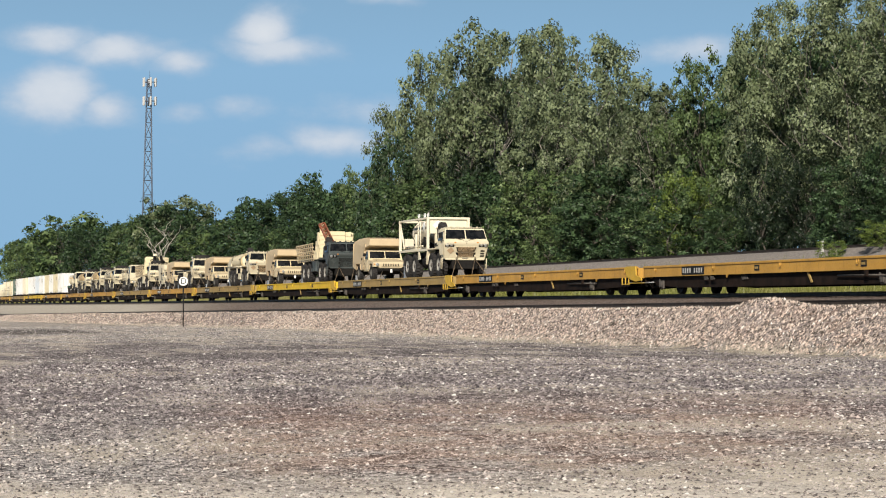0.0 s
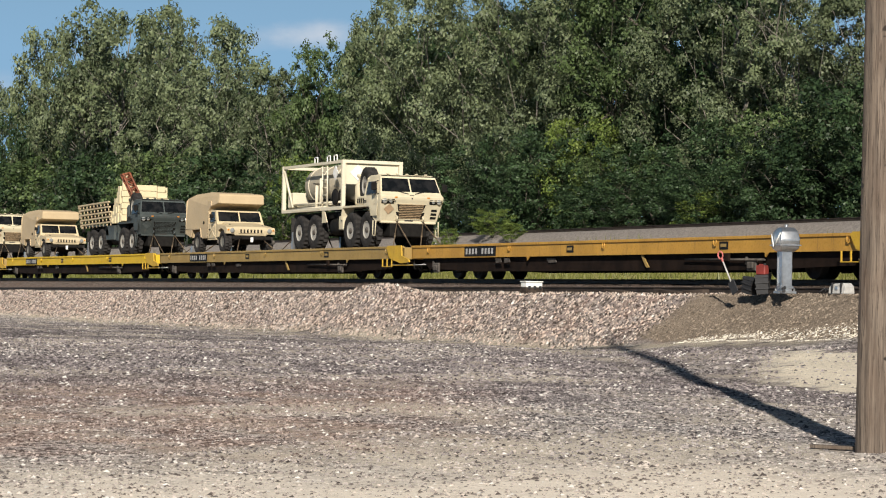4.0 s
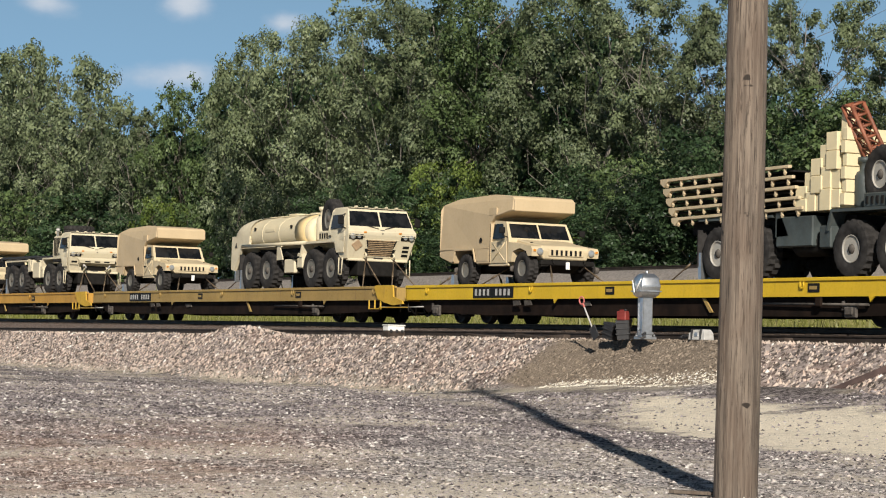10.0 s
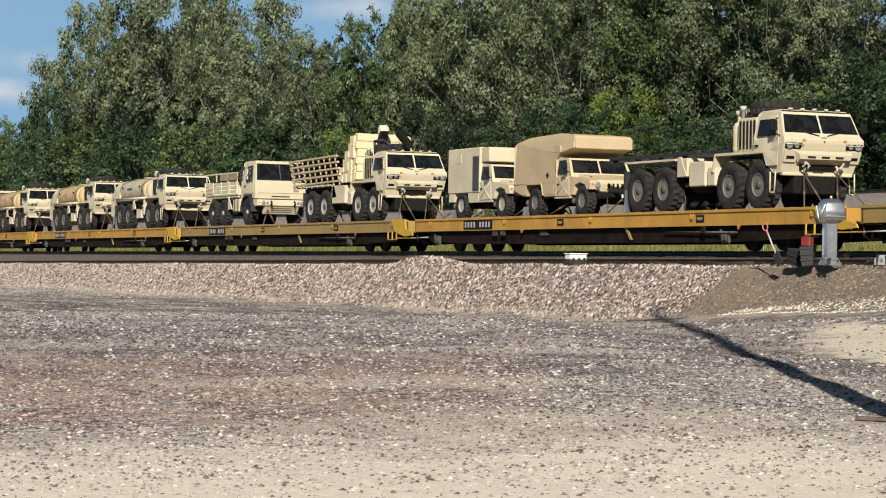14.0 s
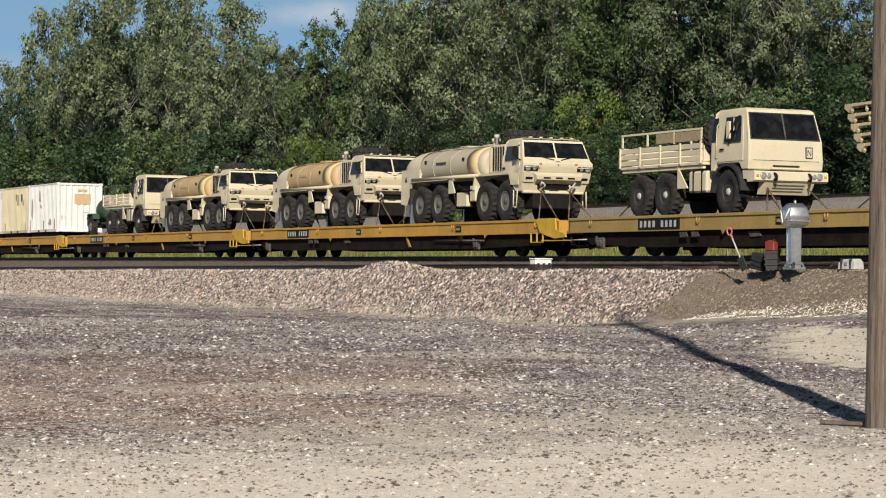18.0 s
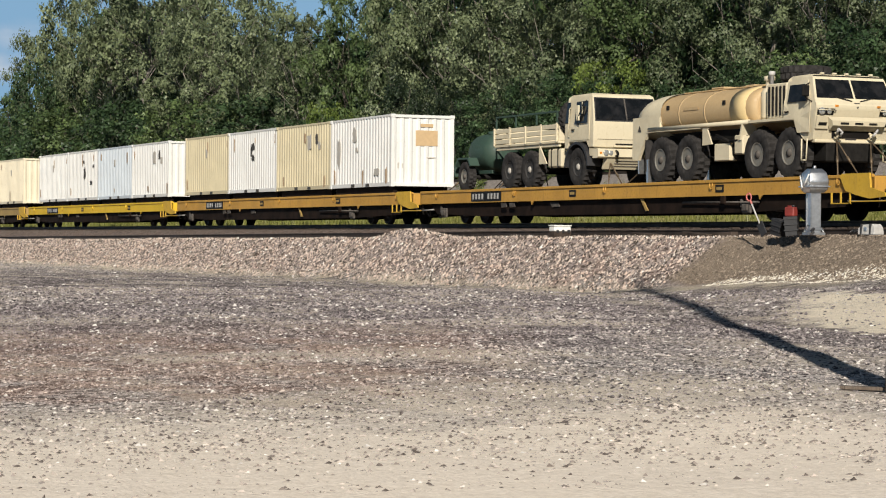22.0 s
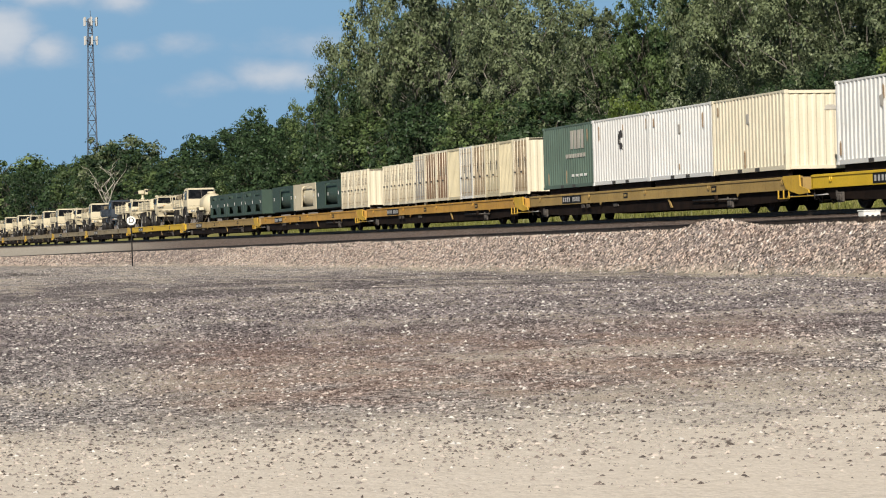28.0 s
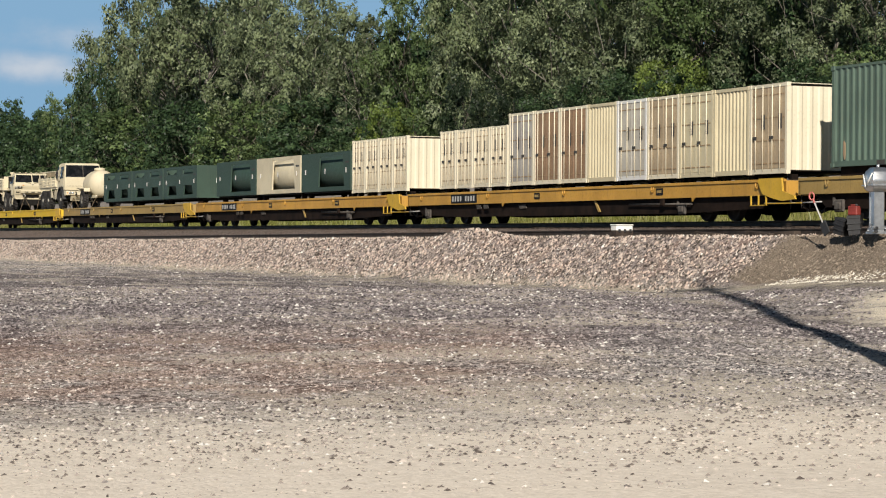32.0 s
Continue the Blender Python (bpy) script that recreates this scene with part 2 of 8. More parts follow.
NAVY = paint("dark_blue_green_paint", (0.030, 0.042, 0.060), (0.09, 0.09, 0.08), amount=0.25)
DOORGREY = paint("stained_grey_door_paint", (0.36, 0.34, 0.31), (0.16, 0.12, 0.09), amount=0.5, vary=0.15)
DOORTAN = paint("stained_tan_door_paint", (0.40, 0.31, 0.20), (0.19, 0.12, 0.07), amount=0.5, vary=0.15)
DOORRUST = paint("rust_stained_door_paint", (0.28, 0.175, 0.10), (0.15, 0.075, 0.04), amount=0.5, vary=0.18)
DEADWOOD = plain("bleached_dead_wood", (0.34, 0.315, 0.27), 0.85, vary=0.2, scale=3, bump=0.3)
DOORCREAM = paint("rust_streaked_cream_paint", (0.66, 0.58, 0.43), (0.27, 0.16, 0.085), amount=0.75, vary=0.1)
TANKGREY = paint("grey_tan_barrel_paint", (0.42, 0.37, 0.275), (0.22, 0.17, 0.11), amount=0.3, vary=0.1)
WORNSILL = paint("grey_brown_worn_sill", (0.27, 0.215, 0.125), (0.12, 0.085, 0.05), amount=0.6, vary=0.18)
TANKPALE = paint("pale_grey_tan_tank_paint", (0.45, 0.40, 0.295), (0.30, 0.23, 0.15), amount=0.25, vary=0.08)
ENDYELLOW = paint("worn_end_plate_yellow", (0.56, 0.345, 0.03), (0.22, 0.13, 0.05), amount=0.5, vary=0.15)
FADED = paint("faded_patch_paint", (0.46, 0.43, 0.375), (0.60, 0.57, 0.50), amount=0.7, vary=0.15)
for dusty in (TYRE, FRAME, UNDER, TRUCK, GEAR, DECK, TIE, RAILSTEEL, CANVAS, BLACKPANEL):
    dull(dusty, 0.15)
TANKFRONT = paint("yellow_tan_tank_band", (0.60, 0.46, 0.23), (0.34, 0.25, 0.14), amount=0.15, vary=0.06)
TANKCREAM = paint("pale_yellow_tank_paint", (0.66, 0.57, 0.38), (0.34, 0.26, 0.16), amount=0.22, vary=0.07)
AMBER = plain("amber_marker", (0.55, 0.20, 0.02), 0.35)


def glass_dark():
    m = Maker("tinted_window_glass", 0.06)
    m.bsdf.inputs["Specular IOR Level"].default_value = 0.28
    n = m.noise(3, 4)
    return m.colour(m.mix(m.remap(n, 0.4, 0.7), (0.006, 0.007, 0.008), (0.018, 0.018, 0.019))).rough(m.remap(n, 0.4, 0.75, 0.05, 0.25)).mat


GLASS = glass_dark()


def pole_wood():
    m = Maker("weathered_pole_wood", 0.85)
    g = m.noise(5, 6, 0.65, m.stretch(m.pos, 6, 6, 0.25))
    g2 = m.noise(22, 4, 0.6, m.stretch(m.pos, 4, 4, 0.16))
    c = m.mix(m.remap(g, 0.3, 0.7), (0.072, 0.056, 0.044), (0.205, 0.163, 0.127))
    c = m.mix(m.op("MULTIPLY", m.remap(g2, 0.56, 0.64), 0.85), c, (0.022, 0.014, 0.010))
    g3 = m.noise(3, 4, 0.6, m.stretch(m.pos, 2.2, 2.2, 0.5))
    c = m.mix(m.op("MULTIPLY", m.remap(g3, 0.42, 0.66), 0.5), c, (0.105, 0.072, 0.052))
    check = m.noise(9, 4, 0.7, m.stretch(m.pos, 3.0, 3.0, 0.3))
    c = m.mix(m.remap(check, 0.60, 0.68, 0.0, 0.7), c, (0.034, 0.024, 0.018))
    knot = m.noise(4.5, 2, 0.5, m.stretch(m.pos, 1.2, 1.2, 1.6))
    c = m.mix(m.remap(knot, 0.70, 0.74), c, (0.02, 0.014, 0.01))
    return m.colour(c).bump(m.op("ADD", g, g2), 0.5, 0.02).mat


POLEWOOD = pole_wood()


def foliage(name, dark, light, sun_lit):
    m = Maker(name, 0.45)
    i = m.island()
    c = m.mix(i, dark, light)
    # noise patches put sunlit clumps and shaded hollows into the leaf colour
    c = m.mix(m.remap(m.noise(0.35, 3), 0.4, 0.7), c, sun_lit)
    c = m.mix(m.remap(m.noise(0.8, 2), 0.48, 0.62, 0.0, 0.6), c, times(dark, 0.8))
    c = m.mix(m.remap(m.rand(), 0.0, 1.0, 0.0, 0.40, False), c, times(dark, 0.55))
    m.colour(c)
    m.bsdf.inputs["Specular IOR Level"].default_value = 0.2
    N, L = m.nt.nodes, m.nt.links
    tr, add = N.new("ShaderNodeBsdfTranslucent"), N.new("ShaderNodeMixShader")
    L.new(c, tr.inputs["Color"])
    add.inputs[0].default_value = 0.09
    L.new(m.bsdf.outputs[0], add.inputs[1])
    L.new(tr.outputs[0], add.inputs[2])
    L.new(add.outputs[0], N["Material Output"].inputs[0])
    return m.mat


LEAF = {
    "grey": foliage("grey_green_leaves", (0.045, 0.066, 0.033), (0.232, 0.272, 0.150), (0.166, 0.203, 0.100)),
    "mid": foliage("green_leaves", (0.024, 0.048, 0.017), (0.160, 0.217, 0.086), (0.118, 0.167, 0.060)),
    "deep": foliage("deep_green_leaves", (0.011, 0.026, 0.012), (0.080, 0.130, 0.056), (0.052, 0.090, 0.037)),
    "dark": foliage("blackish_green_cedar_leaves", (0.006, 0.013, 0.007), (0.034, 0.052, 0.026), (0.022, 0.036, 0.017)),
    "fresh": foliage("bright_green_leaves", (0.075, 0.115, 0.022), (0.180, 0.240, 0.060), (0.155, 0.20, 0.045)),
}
BARK = plain("grey_bark", (0.085, 0.072, 0.058), 0.9, vary=0.35, scale=3, bump=0.5)
PALEBARK = plain("pale_bark", (0.17, 0.155, 0.13), 0.9, vary=0.3, scale=3, bump=0.4)
GRASSBLADE = foliage("grass_blades", (0.10, 0.115, 0.025), (0.24, 0.25, 0.07), (0.19, 0.19, 0.06))

# ---------------------------------------------------------------- mesh tools
def part(name, bm, material, parent=None, label=""):
    """Links a bmesh as one mesh object under a thing or under a part."""
    me = bpy.data.meshes.new(name)
    bm.to_mesh(me)
    bm.free()
    me.materials.append(material)
    ob = new(name, me)
    if parent is not None:
        ob.parent = parent
    if label:
        tagged(ob, label)
    return ob


def again(ob, m, parent=None):
    """The same part once more under its parent, at pose m, with its sub-parts."""
    two = copy_thing(ob, m)
    if parent is not None:
        two.parent = parent
    return two


def thing(name, label, category, group="", kind=""):
    return tagged(new(name), label, category, group, kind)


def box(bm, x0, x1, y0, y1, z0, z1, bevel=0.0):
    m = Matrix.Translation(((x0 + x1) / 2, (y0 + y1) / 2, (z0 + z1) / 2)) @ Matrix.Diagonal((x1 - x0, y1 - y0, z1 - z0, 1))
    g = bmesh.ops.create_cube(bm, size=1, matrix=m)
    if bevel:
        edges = list({e for v in g["verts"] for e in v.link_edges})
        bmesh.ops.bevel(bm, geom=edges, offset=bevel, segments=1, affect="EDGES", profile=0.5)
    return bm


def loft(bm, pts, mirror=True):
    """A closed side outline [(x, z, half width)] filled between both sides."""
    a = [bm.verts.new((x, -w, z)) for x, z, w in pts]
    b = [bm.verts.new((x, w, z)) for x, z, w in pts]
    n = len(pts)
    for i in range(n):
        bm.faces.new((a[i], a[(i + 1) % n], b[(i + 1) % n], b[i]))
    bm.faces.new(a[::-1])
    bm.faces.new(b)
    bmesh.ops.recalc_face_normals(bm, faces=bm.faces[:])
    return bm


def prism(bm, pts, y0, y1):
    """A side outline [(x, z)] drawn out from y0 to y1."""
    a = [bm.verts.new((x, y0, z)) for x, z in pts]
    b = [bm.verts.new((x, y1, z)) for x, z in pts]
    n = len(pts)
    fs = [bm.faces.new((a[i], a[(i + 1) % n], b[(i + 1) % n], b[i])) for i in range(n)]
    fs += [bm.faces.new(a[::-1]), bm.faces.new(b)]
    bmesh.ops.recalc_face_normals(bm, faces=fs)
    return bm


def quad_slab(bm, c, thick):
    """A thin plate over four corners, pushed out along its normal."""
    c = [Vector(p) for p in c]
    n = (c[1] - c[0]).cross(c[3] - c[0]).normalized() * thick
    a = [bm.verts.new(p) for p in c]
    b = [bm.verts.new(p + n) for p in c]
    fs = [bm.faces.new(a[::-1]), bm.faces.new(b)]
    fs += [bm.faces.new((a[i], a[(i + 1) % 4], b[(i + 1) % 4], b[i])) for i in range(4)]
    bmesh.ops.recalc_face_normals(bm, faces=fs)
    return bm


def rod(bm, p0, p1, r, seg=8, r2=None):
    p0, p1 = Vector(p0), Vector(p1)
    d = p1 - p0
    m = Matrix.Translation((p0 + p1) / 2) @ d.to_track_quat("Z", "Y").to_matrix().to_4x4()
    g = bmesh.ops.create_cone(bm, cap_ends=True, segments=seg, radius1=r, radius2=r if r2 is None else r2, depth=d.length, matrix=m)
    for f in {f for v in g["verts"] for f in v.link_faces}:
        f.smooth = len(f.verts) == 4
    return bm


def turned(bm, profile, centre=(0, 0, 0), axis="Y", seg=24, smooth=True):
    """A profile [(radius, along)] turned round an axis."""
    rings = []
    for r, s in profile:
        ring = []
        for i in range(seg):
            a = 2 * math.pi * i / seg
            u, v = r * math.cos(a), r * math.sin(a)
            p = {"X": (s, u, v), "Y": (u, s, v), "Z": (u, v, s)}[axis]
            ring.append(bm.verts.new(Vector(p) + Vector(centre)))
        rings.append(ring)
    fs = []
    for a, b in zip(rings, rings[1:]):
        for i in range(seg):
            f = bm.faces.new((a[i], a[(i + 1) % seg], b[(i + 1) % seg], b[i]))
            f.smooth = smooth
            fs.append(f)
    fs += [bm.faces.new(rings[0][::-1]), bm.faces.new(rings[-1])]
    bmesh.ops.recalc_face_normals(bm, faces=fs)
    return bm


def pipe(bm, pts, r, seg=6):
    """A bent rod through points."""
    for a, b in zip(pts, pts[1:]):
        rod(bm, a, b, r, seg)
    return bm


def B():
    return bmesh.new()

# ---------------------------------------------------------------- plan
TRACK_Y, FRONT_Y, BACK_Y = 33.13, 28.95, 49.8
RAIL_Z, DECK_Z = 2.055, 3.12
GAUGE = 1.435


def step(a, b, v):
    t = min(1.0, max(0.0, (v - a) / (b - a)))
    return t * t * (3 - 2 * t)


def ramp(v, *pts):
    """Straight pieces through (place, height) points."""
    if v <= pts[0][0]:
        return pts[0][1]
    for (a, p), (b, q) in zip(pts, pts[1:]):
        if v <= b:
            return p + (q - p) * (v - a) / (b - a)
    return pts[-1][1]


def front_rail(x):
    return 1.83 - 0.0045 * max(0.0, min(-x, 420) - 45)


def yard(x, y):
    fall = 0.004 * max(0.0, min(-x, 400) - 120)
    return ramp(y, (2, 0.0), (11, 0.25), (25, 0.31)) - fall


def height(x, y):
    """The ground all over the place."""
    g = yard(x, y)
    rough = 0.05 * noise.noise((x * 0.35, y * 0.35, 0)) + 0.02 * noise.noise((x * 1.4, y * 1.4, 3))
    if y < 24.6:
        z = g + rough * step(2, 8, y) * 0.8
    else:
        crest = front_rail(x) - 0.2
        bed = RAIL_Z - 0.2
        edge = 0.25 * noise.noise((x * 0.25, 7.0, 0))
        z = ramp(y, (24.9 + edge, g), (26.9 + edge * 0.3, crest), (30.4, crest), (31.4, bed), (35.0, bed), (36.6, 1.85), (44.2, 2.75), (45.4, 2.85),
                 (47.6, 4.42), (52.0, 4.42), (53.4, 3.9), (60, 3.9), (400, 4.5))
        k = 1.0 if y < 27.2 or 36 < y < 46 else 0.15
        z += rough * k * 1.2
        if y < 28 and -70 < x < -58:
            z += 0.26 * math.exp(-((x + 64) / 1.9) ** 2 - ((y - 26.9) / 0.8) ** 2)
    if 16 < y < 27.5 and -52 < x < -16:
        over = y - 25.1 + (x + 43) * 0.13
        foot = 0.6 + 0.035 * min(9.0, max(-2.0, x + 43))
        pad = min(1.66, foot + over * (0.52 if over > 0 else 0.13), 1.66 - (-43.4 - x) * 0.42, 1.66)
        z += max(0.0, pad + rough * 0.6 - z) * (step(0.5, -0.7, x + 1.433 * y) if over > 0 else step(-17, -28, x))
    return z


def lines(*spans):
    out = []
    for a, b, s in spans:
        n = max(1, round((b - a) / s))
        out += [a + (b - a) * i / n for i in range(n)]
    return out + [spans[-1][1]]


def ground_sheet():
    xs = lines((-3200, -700, 250), (-700, -300, 20), (-300, -140, 2.0), (-140, -5, 0.55), (-5, 60, 5), (60, 900, 120))
    ys = lines((-900, -40, 120), (-40, 2, 6), (2, 24, 0.55), (24, 37, 0.22), (37, 54, 0.5), (54, 80, 4), (80, 3200, 260))
    verts = [(x, y, height(x, y)) for x in xs for y in ys]
    n = len(ys)
    faces = [(i * n + j, (i + 1) * n + j, (i + 1) * n + j + 1, i * n + j + 1) for i in range(len(xs) - 1) for j in range(n - 1)]
    me = bpy.data.meshes.new("ground")
    me.from_pydata(verts, [], faces)
    me.polygons.foreach_set("use_smooth", [True] * len(faces))
    return me


def yard_zones(m, w):
    """Patches of the yard by place: lilac-grey stone, reddish earth, pale dust."""
    X, Y, Z = m.xyz(w)
    big, mid = m.noise(0.22, 4, 0.6, w), m.noise(1.1, 5, 0.6, w)
    along = m.op("ADD", m.op("MULTIPLY", X, -0.92), m.op("MULTIPLY", Y, 0.39))
    far = m.op("ADD", along, m.op("MULTIPLY", m.op("SUBTRACT", mid, 0.5), 5.0))
    lilac = m.op("MULTIPLY", m.op("MULTIPLY", m.remap(far, 24, 30), m.remap(far, 92, 72)), m.remap(big, 0.34, 0.55, 0.25, 1.0))
    red = m.op("MULTIPLY", m.op("MULTIPLY", m.remap(far, 18, 22), m.remap(far, 38, 28)), m.remap(m.op("ADD", X, m.op("MULTIPLY", Y, 2.10)), 2.0, -3.0))
    red = m.op("MULTIPLY", red, m.remap(m.op("ADD", Y, m.op("MULTIPLY", X, 0.15)), -0.3, 1.2))
    return lilac, m.op("MULTIPLY", red, m.remap(mid, 0.36, 0.60, 0.25, 0.8)), m.remap(far, 20.5, 15.8)


def ground_material():
    m = Maker("yard_gravel_and_ballast", 0.95)
    w = m.world()
    X, Y, Z = m.xyz(w)
    big, mid = m.noise(0.22, 4, 0.6, w), m.noise(1.1, 5, 0.6, w)
    fine, grit = m.noise(9, 6, 0.7, w), m.noise(38, 3, 0.7, w)
    cell = m.op("ADD", m.op("MULTIPLY", m.xyz(m.cells(24, w))[0], 0.6), m.op("MULTIPLY", m.xyz(m.cells(9, w))[1], 0.4))
    cell = m.remap(cell, 0.30, 0.74)
    streak = m.noise(0.5, 5, 0.6, m.stretch(w, 0.35, 1.6, 1))
    # yard: dusty grey gravel with tan dirt, dark purplish bands and a reddish patch
    grey = m.mix(cell, (0.075, 0.066, 0.063), (0.60, 0.55, 0.52))
    dirt = m.mix(m.remap(fine, 0.3, 0.7), (0.40, 0.345, 0.285), (0.60, 0.53, 0.445))
    c = m.mix(m.remap(streak, 0.42, 0.62), grey, dirt)
    lilac, red, dust = yard_zones(m, w)
    purple = m.mix(cell, (0.040, 0.033, 0.033), (0.31, 0.27, 0.262))
    c = m.mix(m.op("MULTIPLY", lilac, m.remap(streak, 0.60, 0.47, 0.35, 1.0)), c, purple)
    c = m.mix(m.op("MULTIPLY", red, 0.8), c, m.mix(cell, (0.15, 0.092, 0.070), (0.46, 0.315, 0.245)))
    pale = m.mix(m.remap(fine, 0.25, 0.75), (0.72, 0.635, 0.535), (0.86, 0.77, 0.66))
    c = m.mix(m.op("MULTIPLY", dust, m.remap(grit, 0.35, 0.6, 1.0, 0.82)), c, pale)
    # pale sandy washes lying across the yard
    across = m.op("ADD", m.op("MULTIPLY", X, 0.39), m.op("MULTIPLY", Y, 0.92))
    along = m.op("ADD", m.op("MULTIPLY", X, -0.92), m.op("MULTIPLY", Y, 0.39))
    wave = m.op("MULTIPLY", m.op("SUBTRACT", m.noise(0.7, 4, 0.65, w), 0.5), 2.6)
    for a0, c0, deep, wide in ((54.0, -7.5, 3.4, 4.2), (49.0, -3.0, 1.6, 2.6), (35.5, 0.6, 1.5, 3.4), (26.2, -0.6, 1.3, 3.0), (20.0, 1.4, 1.7, 3.2)):
        da = m.op("DIVIDE", m.op("SUBTRACT", along, a0), deep)
        dc = m.op("DIVIDE", m.op("SUBTRACT", across, c0), wide)
        r = m.op("ADD", m.op("ADD", m.op("MULTIPLY", da, da), m.op("MULTIPLY", dc, dc)), wave)
        c = m.mix(m.op("MULTIPLY", m.remap(r, 1.1, 0.3), m.remap(fine, 0.40, 0.62, 0.75, 0.35)), c, (0.62, 0.545, 0.45))
    # straw-coloured toe of the bank
    toe = m.op("MULTIPLY", m.remap(Y, 22.6, 24.3), m.remap(Y, 26.0, 25.0))
    c = m.mix(m.op("MULTIPLY", toe, m.remap(mid, 0.4, 0.6, 0.1, 0.65)), c, (0.50, 0.44, 0.33))
    # bank of pinkish ballast
    rock = m.mix(m.xyz(m.cells(13, w))[0], (0.055, 0.043, 0.040), (0.42, 0.355, 0.325))
    rock = m.mix(m.op("MULTIPLY", m.remap(mid, 0.45, 0.7), 0.45), rock, (0.30, 0.195, 0.15))
    c = m.mix(m.remap(m.op("ADD", Y, m.op("MULTIPLY", m.op("SUBTRACT", mid, 0.5), 1.2)), 24.9, 25.5), c, rock)
    # track bed: dark brown ballast, the shadows among the rails mixed into its colour
    bed = m.op("MULTIPLY", m.remap(Y, 27.3, 27.9), m.remap(Y, 35.6, 35.2))
    c = m.mix(m.op("MULTIPLY", bed, m.remap(fine, 0.3, 0.65, 0.9, 0.55)), c, (0.095, 0.072, 0.058))
    strip = m.op("MULTIPLY", m.op("MULTIPLY", m.remap(Y, 30.1, 30.4), m.remap(Y, 31.5, 31.2)), m.remap(X, -165, -240))
    c = m.mix(m.op("MULTIPLY", strip, m.remap(fine, 0.25, 0.6, 0.5, 1.0)), c, (0.42, 0.38, 0.32))
    # dark patch on the yard far down the line
    dark_patch = m.op("MULTIPLY", m.op("MULTIPLY", m.remap(m.op("ADD", X, m.op("MULTIPLY", mid, 14.0)), -100, -106), m.remap(X, -150, -135)), m.op("MULTIPLY", m.remap(Y, 7.0, 9.5), m.remap(Y, 15.0, 12.0)))
    c = m.mix(m.op("MULTIPLY", dark_patch, 0.85), c, (0.05, 0.045, 0.042))
    # pad of fine brown-grey chippings
    chips = m.mix(m.remap(grit, 0.3, 0.7), (0.12, 0.094, 0.072), (0.34, 0.275, 0.21))
    chips = m.mix(m.remap(mid, 0.42, 0.62, 0.0, 0.55), chips, (0.17, 0.135, 0.105))
    xe = m.op("ADD", X, m.op("MULTIPLY", m.op("SUBTRACT", mid, 0.5), 1.0))
    over = m.op("ADD", m.op("SUBTRACT", Y, 25.1), m.op("MULTIPLY", m.op("ADD", xe, 43.0), 0.13))
    on = m.op("MULTIPLY", m.op("MULTIPLY", m.remap(xe, -46.3, -45.2), m.remap(m.op("ADD", xe, m.op("MULTIPLY", Y, 1.433)), 0.5, -0.7)), m.op("MULTIPLY", m.remap(over, -0.15, 0.1), m.remap(Y, 27.9, 27.3)))
    c = m.mix(on, c, chips)
    lobe = m.op("ADD", over, m.op("MULTIPLY", m.op("SUBTRACT", mid, 0.5), 4.0))
    side = m.op("ADD", m.op("ADD", X, m.op("MULTIPLY", Y, 1.58)), m.op("MULTIPLY", m.op("SUBTRACT", mid, 0.5), 5.0))
    sand = m.op("MULTIPLY", m.op("MULTIPLY", m.remap(lobe, -5.4, -4.6), m.remap(lobe, -1.4, -2.3)), m.op("MULTIPLY", m.remap(side, -0.8, 0.8), m.remap(xe, -12.0, -16.0)))
    c = m.mix(m.op("MULTIPLY", sand, m.remap(fine, 0.35, 0.6, 0.95, 0.7)), c, (0.80, 0.71, 0.565))
    # beyond the tracks: dry grass, grey bank of the far track, woodland floor
    straw = m.mix(m.remap(fine, 0.3, 0.7), (0.17, 0.17, 0.05), (0.36, 0.33, 0.13))
    c = m.mix(m.remap(m.op("ADD", Y, m.op("MULTIPLY", m.op("SUBTRACT", mid, 0.5), 2.0)), 35.9, 36.7), c, straw)
    far_rock = m.mix(m.remap(fine, 0.3, 0.7), (0.17, 0.15, 0.135), (0.30, 0.27, 0.245))
    c = m.mix(m.remap(m.op("ADD", Y, m.op("MULTIPLY", m.op("SUBTRACT", mid, 0.5), 1.0)), 45.1, 45.7), c, far_rock)
    c = m.mix(m.remap(m.op("ADD", Y, mid), 53.2, 54.4), c, m.mix(m.remap(fine, 0.3, 0.7), (0.035, 0.045, 0.015), (0.09, 0.10, 0.035)))
    m.colour(c)
    m.bsdf.inputs["Specular IOR Level"].default_value = 0.1
    relief = m.op("ADD", m.op("MULTIPLY", m.cells(26, w, "Distance"), -1.3), m.op("ADD", m.op("MULTIPLY", fine, 0.7), grit))
    return m.bump(m.op("MULTIPLY", relief, m.remap(dust, 0.0, 1.0, 1.0, 0.3)), 0.5, 0.03).mat


ground = tagged(new("ground", ground_sheet()), "dusty grey gravel yard with a pinkish ballast bank below the tracks", "ground", kind="structure")
ground.data.materials.append(ground_material())


# ---------------------------------------------------------------- tracks
def rail_bar(bm, x0, x1, y, z_of, n):
    """One rail: foot, web and head, along x."""
    shape = [(-0.07, -0.17), (0.07, -0.17), (0.07, -0.155), (0.012, -0.13), (0.012, -0.045), (0.036, -0.03), (0.036, 0), (-0.036, 0), (-0.036, -0.03), (-0.012, -0.045),
             (-0.012, -0.13), (-0.07, -0.155)]
    rings = []
    for i in range(n + 1):
        x = x0 + (x1 - x0) * i / n
        rings.append([bm.verts.new((x, y + a, z_of(x) + b)) for a, b in shape])
    k = len(shape)
    for a, b in zip(rings, rings[1:]):
        for i in range(k):
            bm.faces.new((a[i], a[(i + 1) % k], b[(i + 1) % k], b[i]))
    return bm


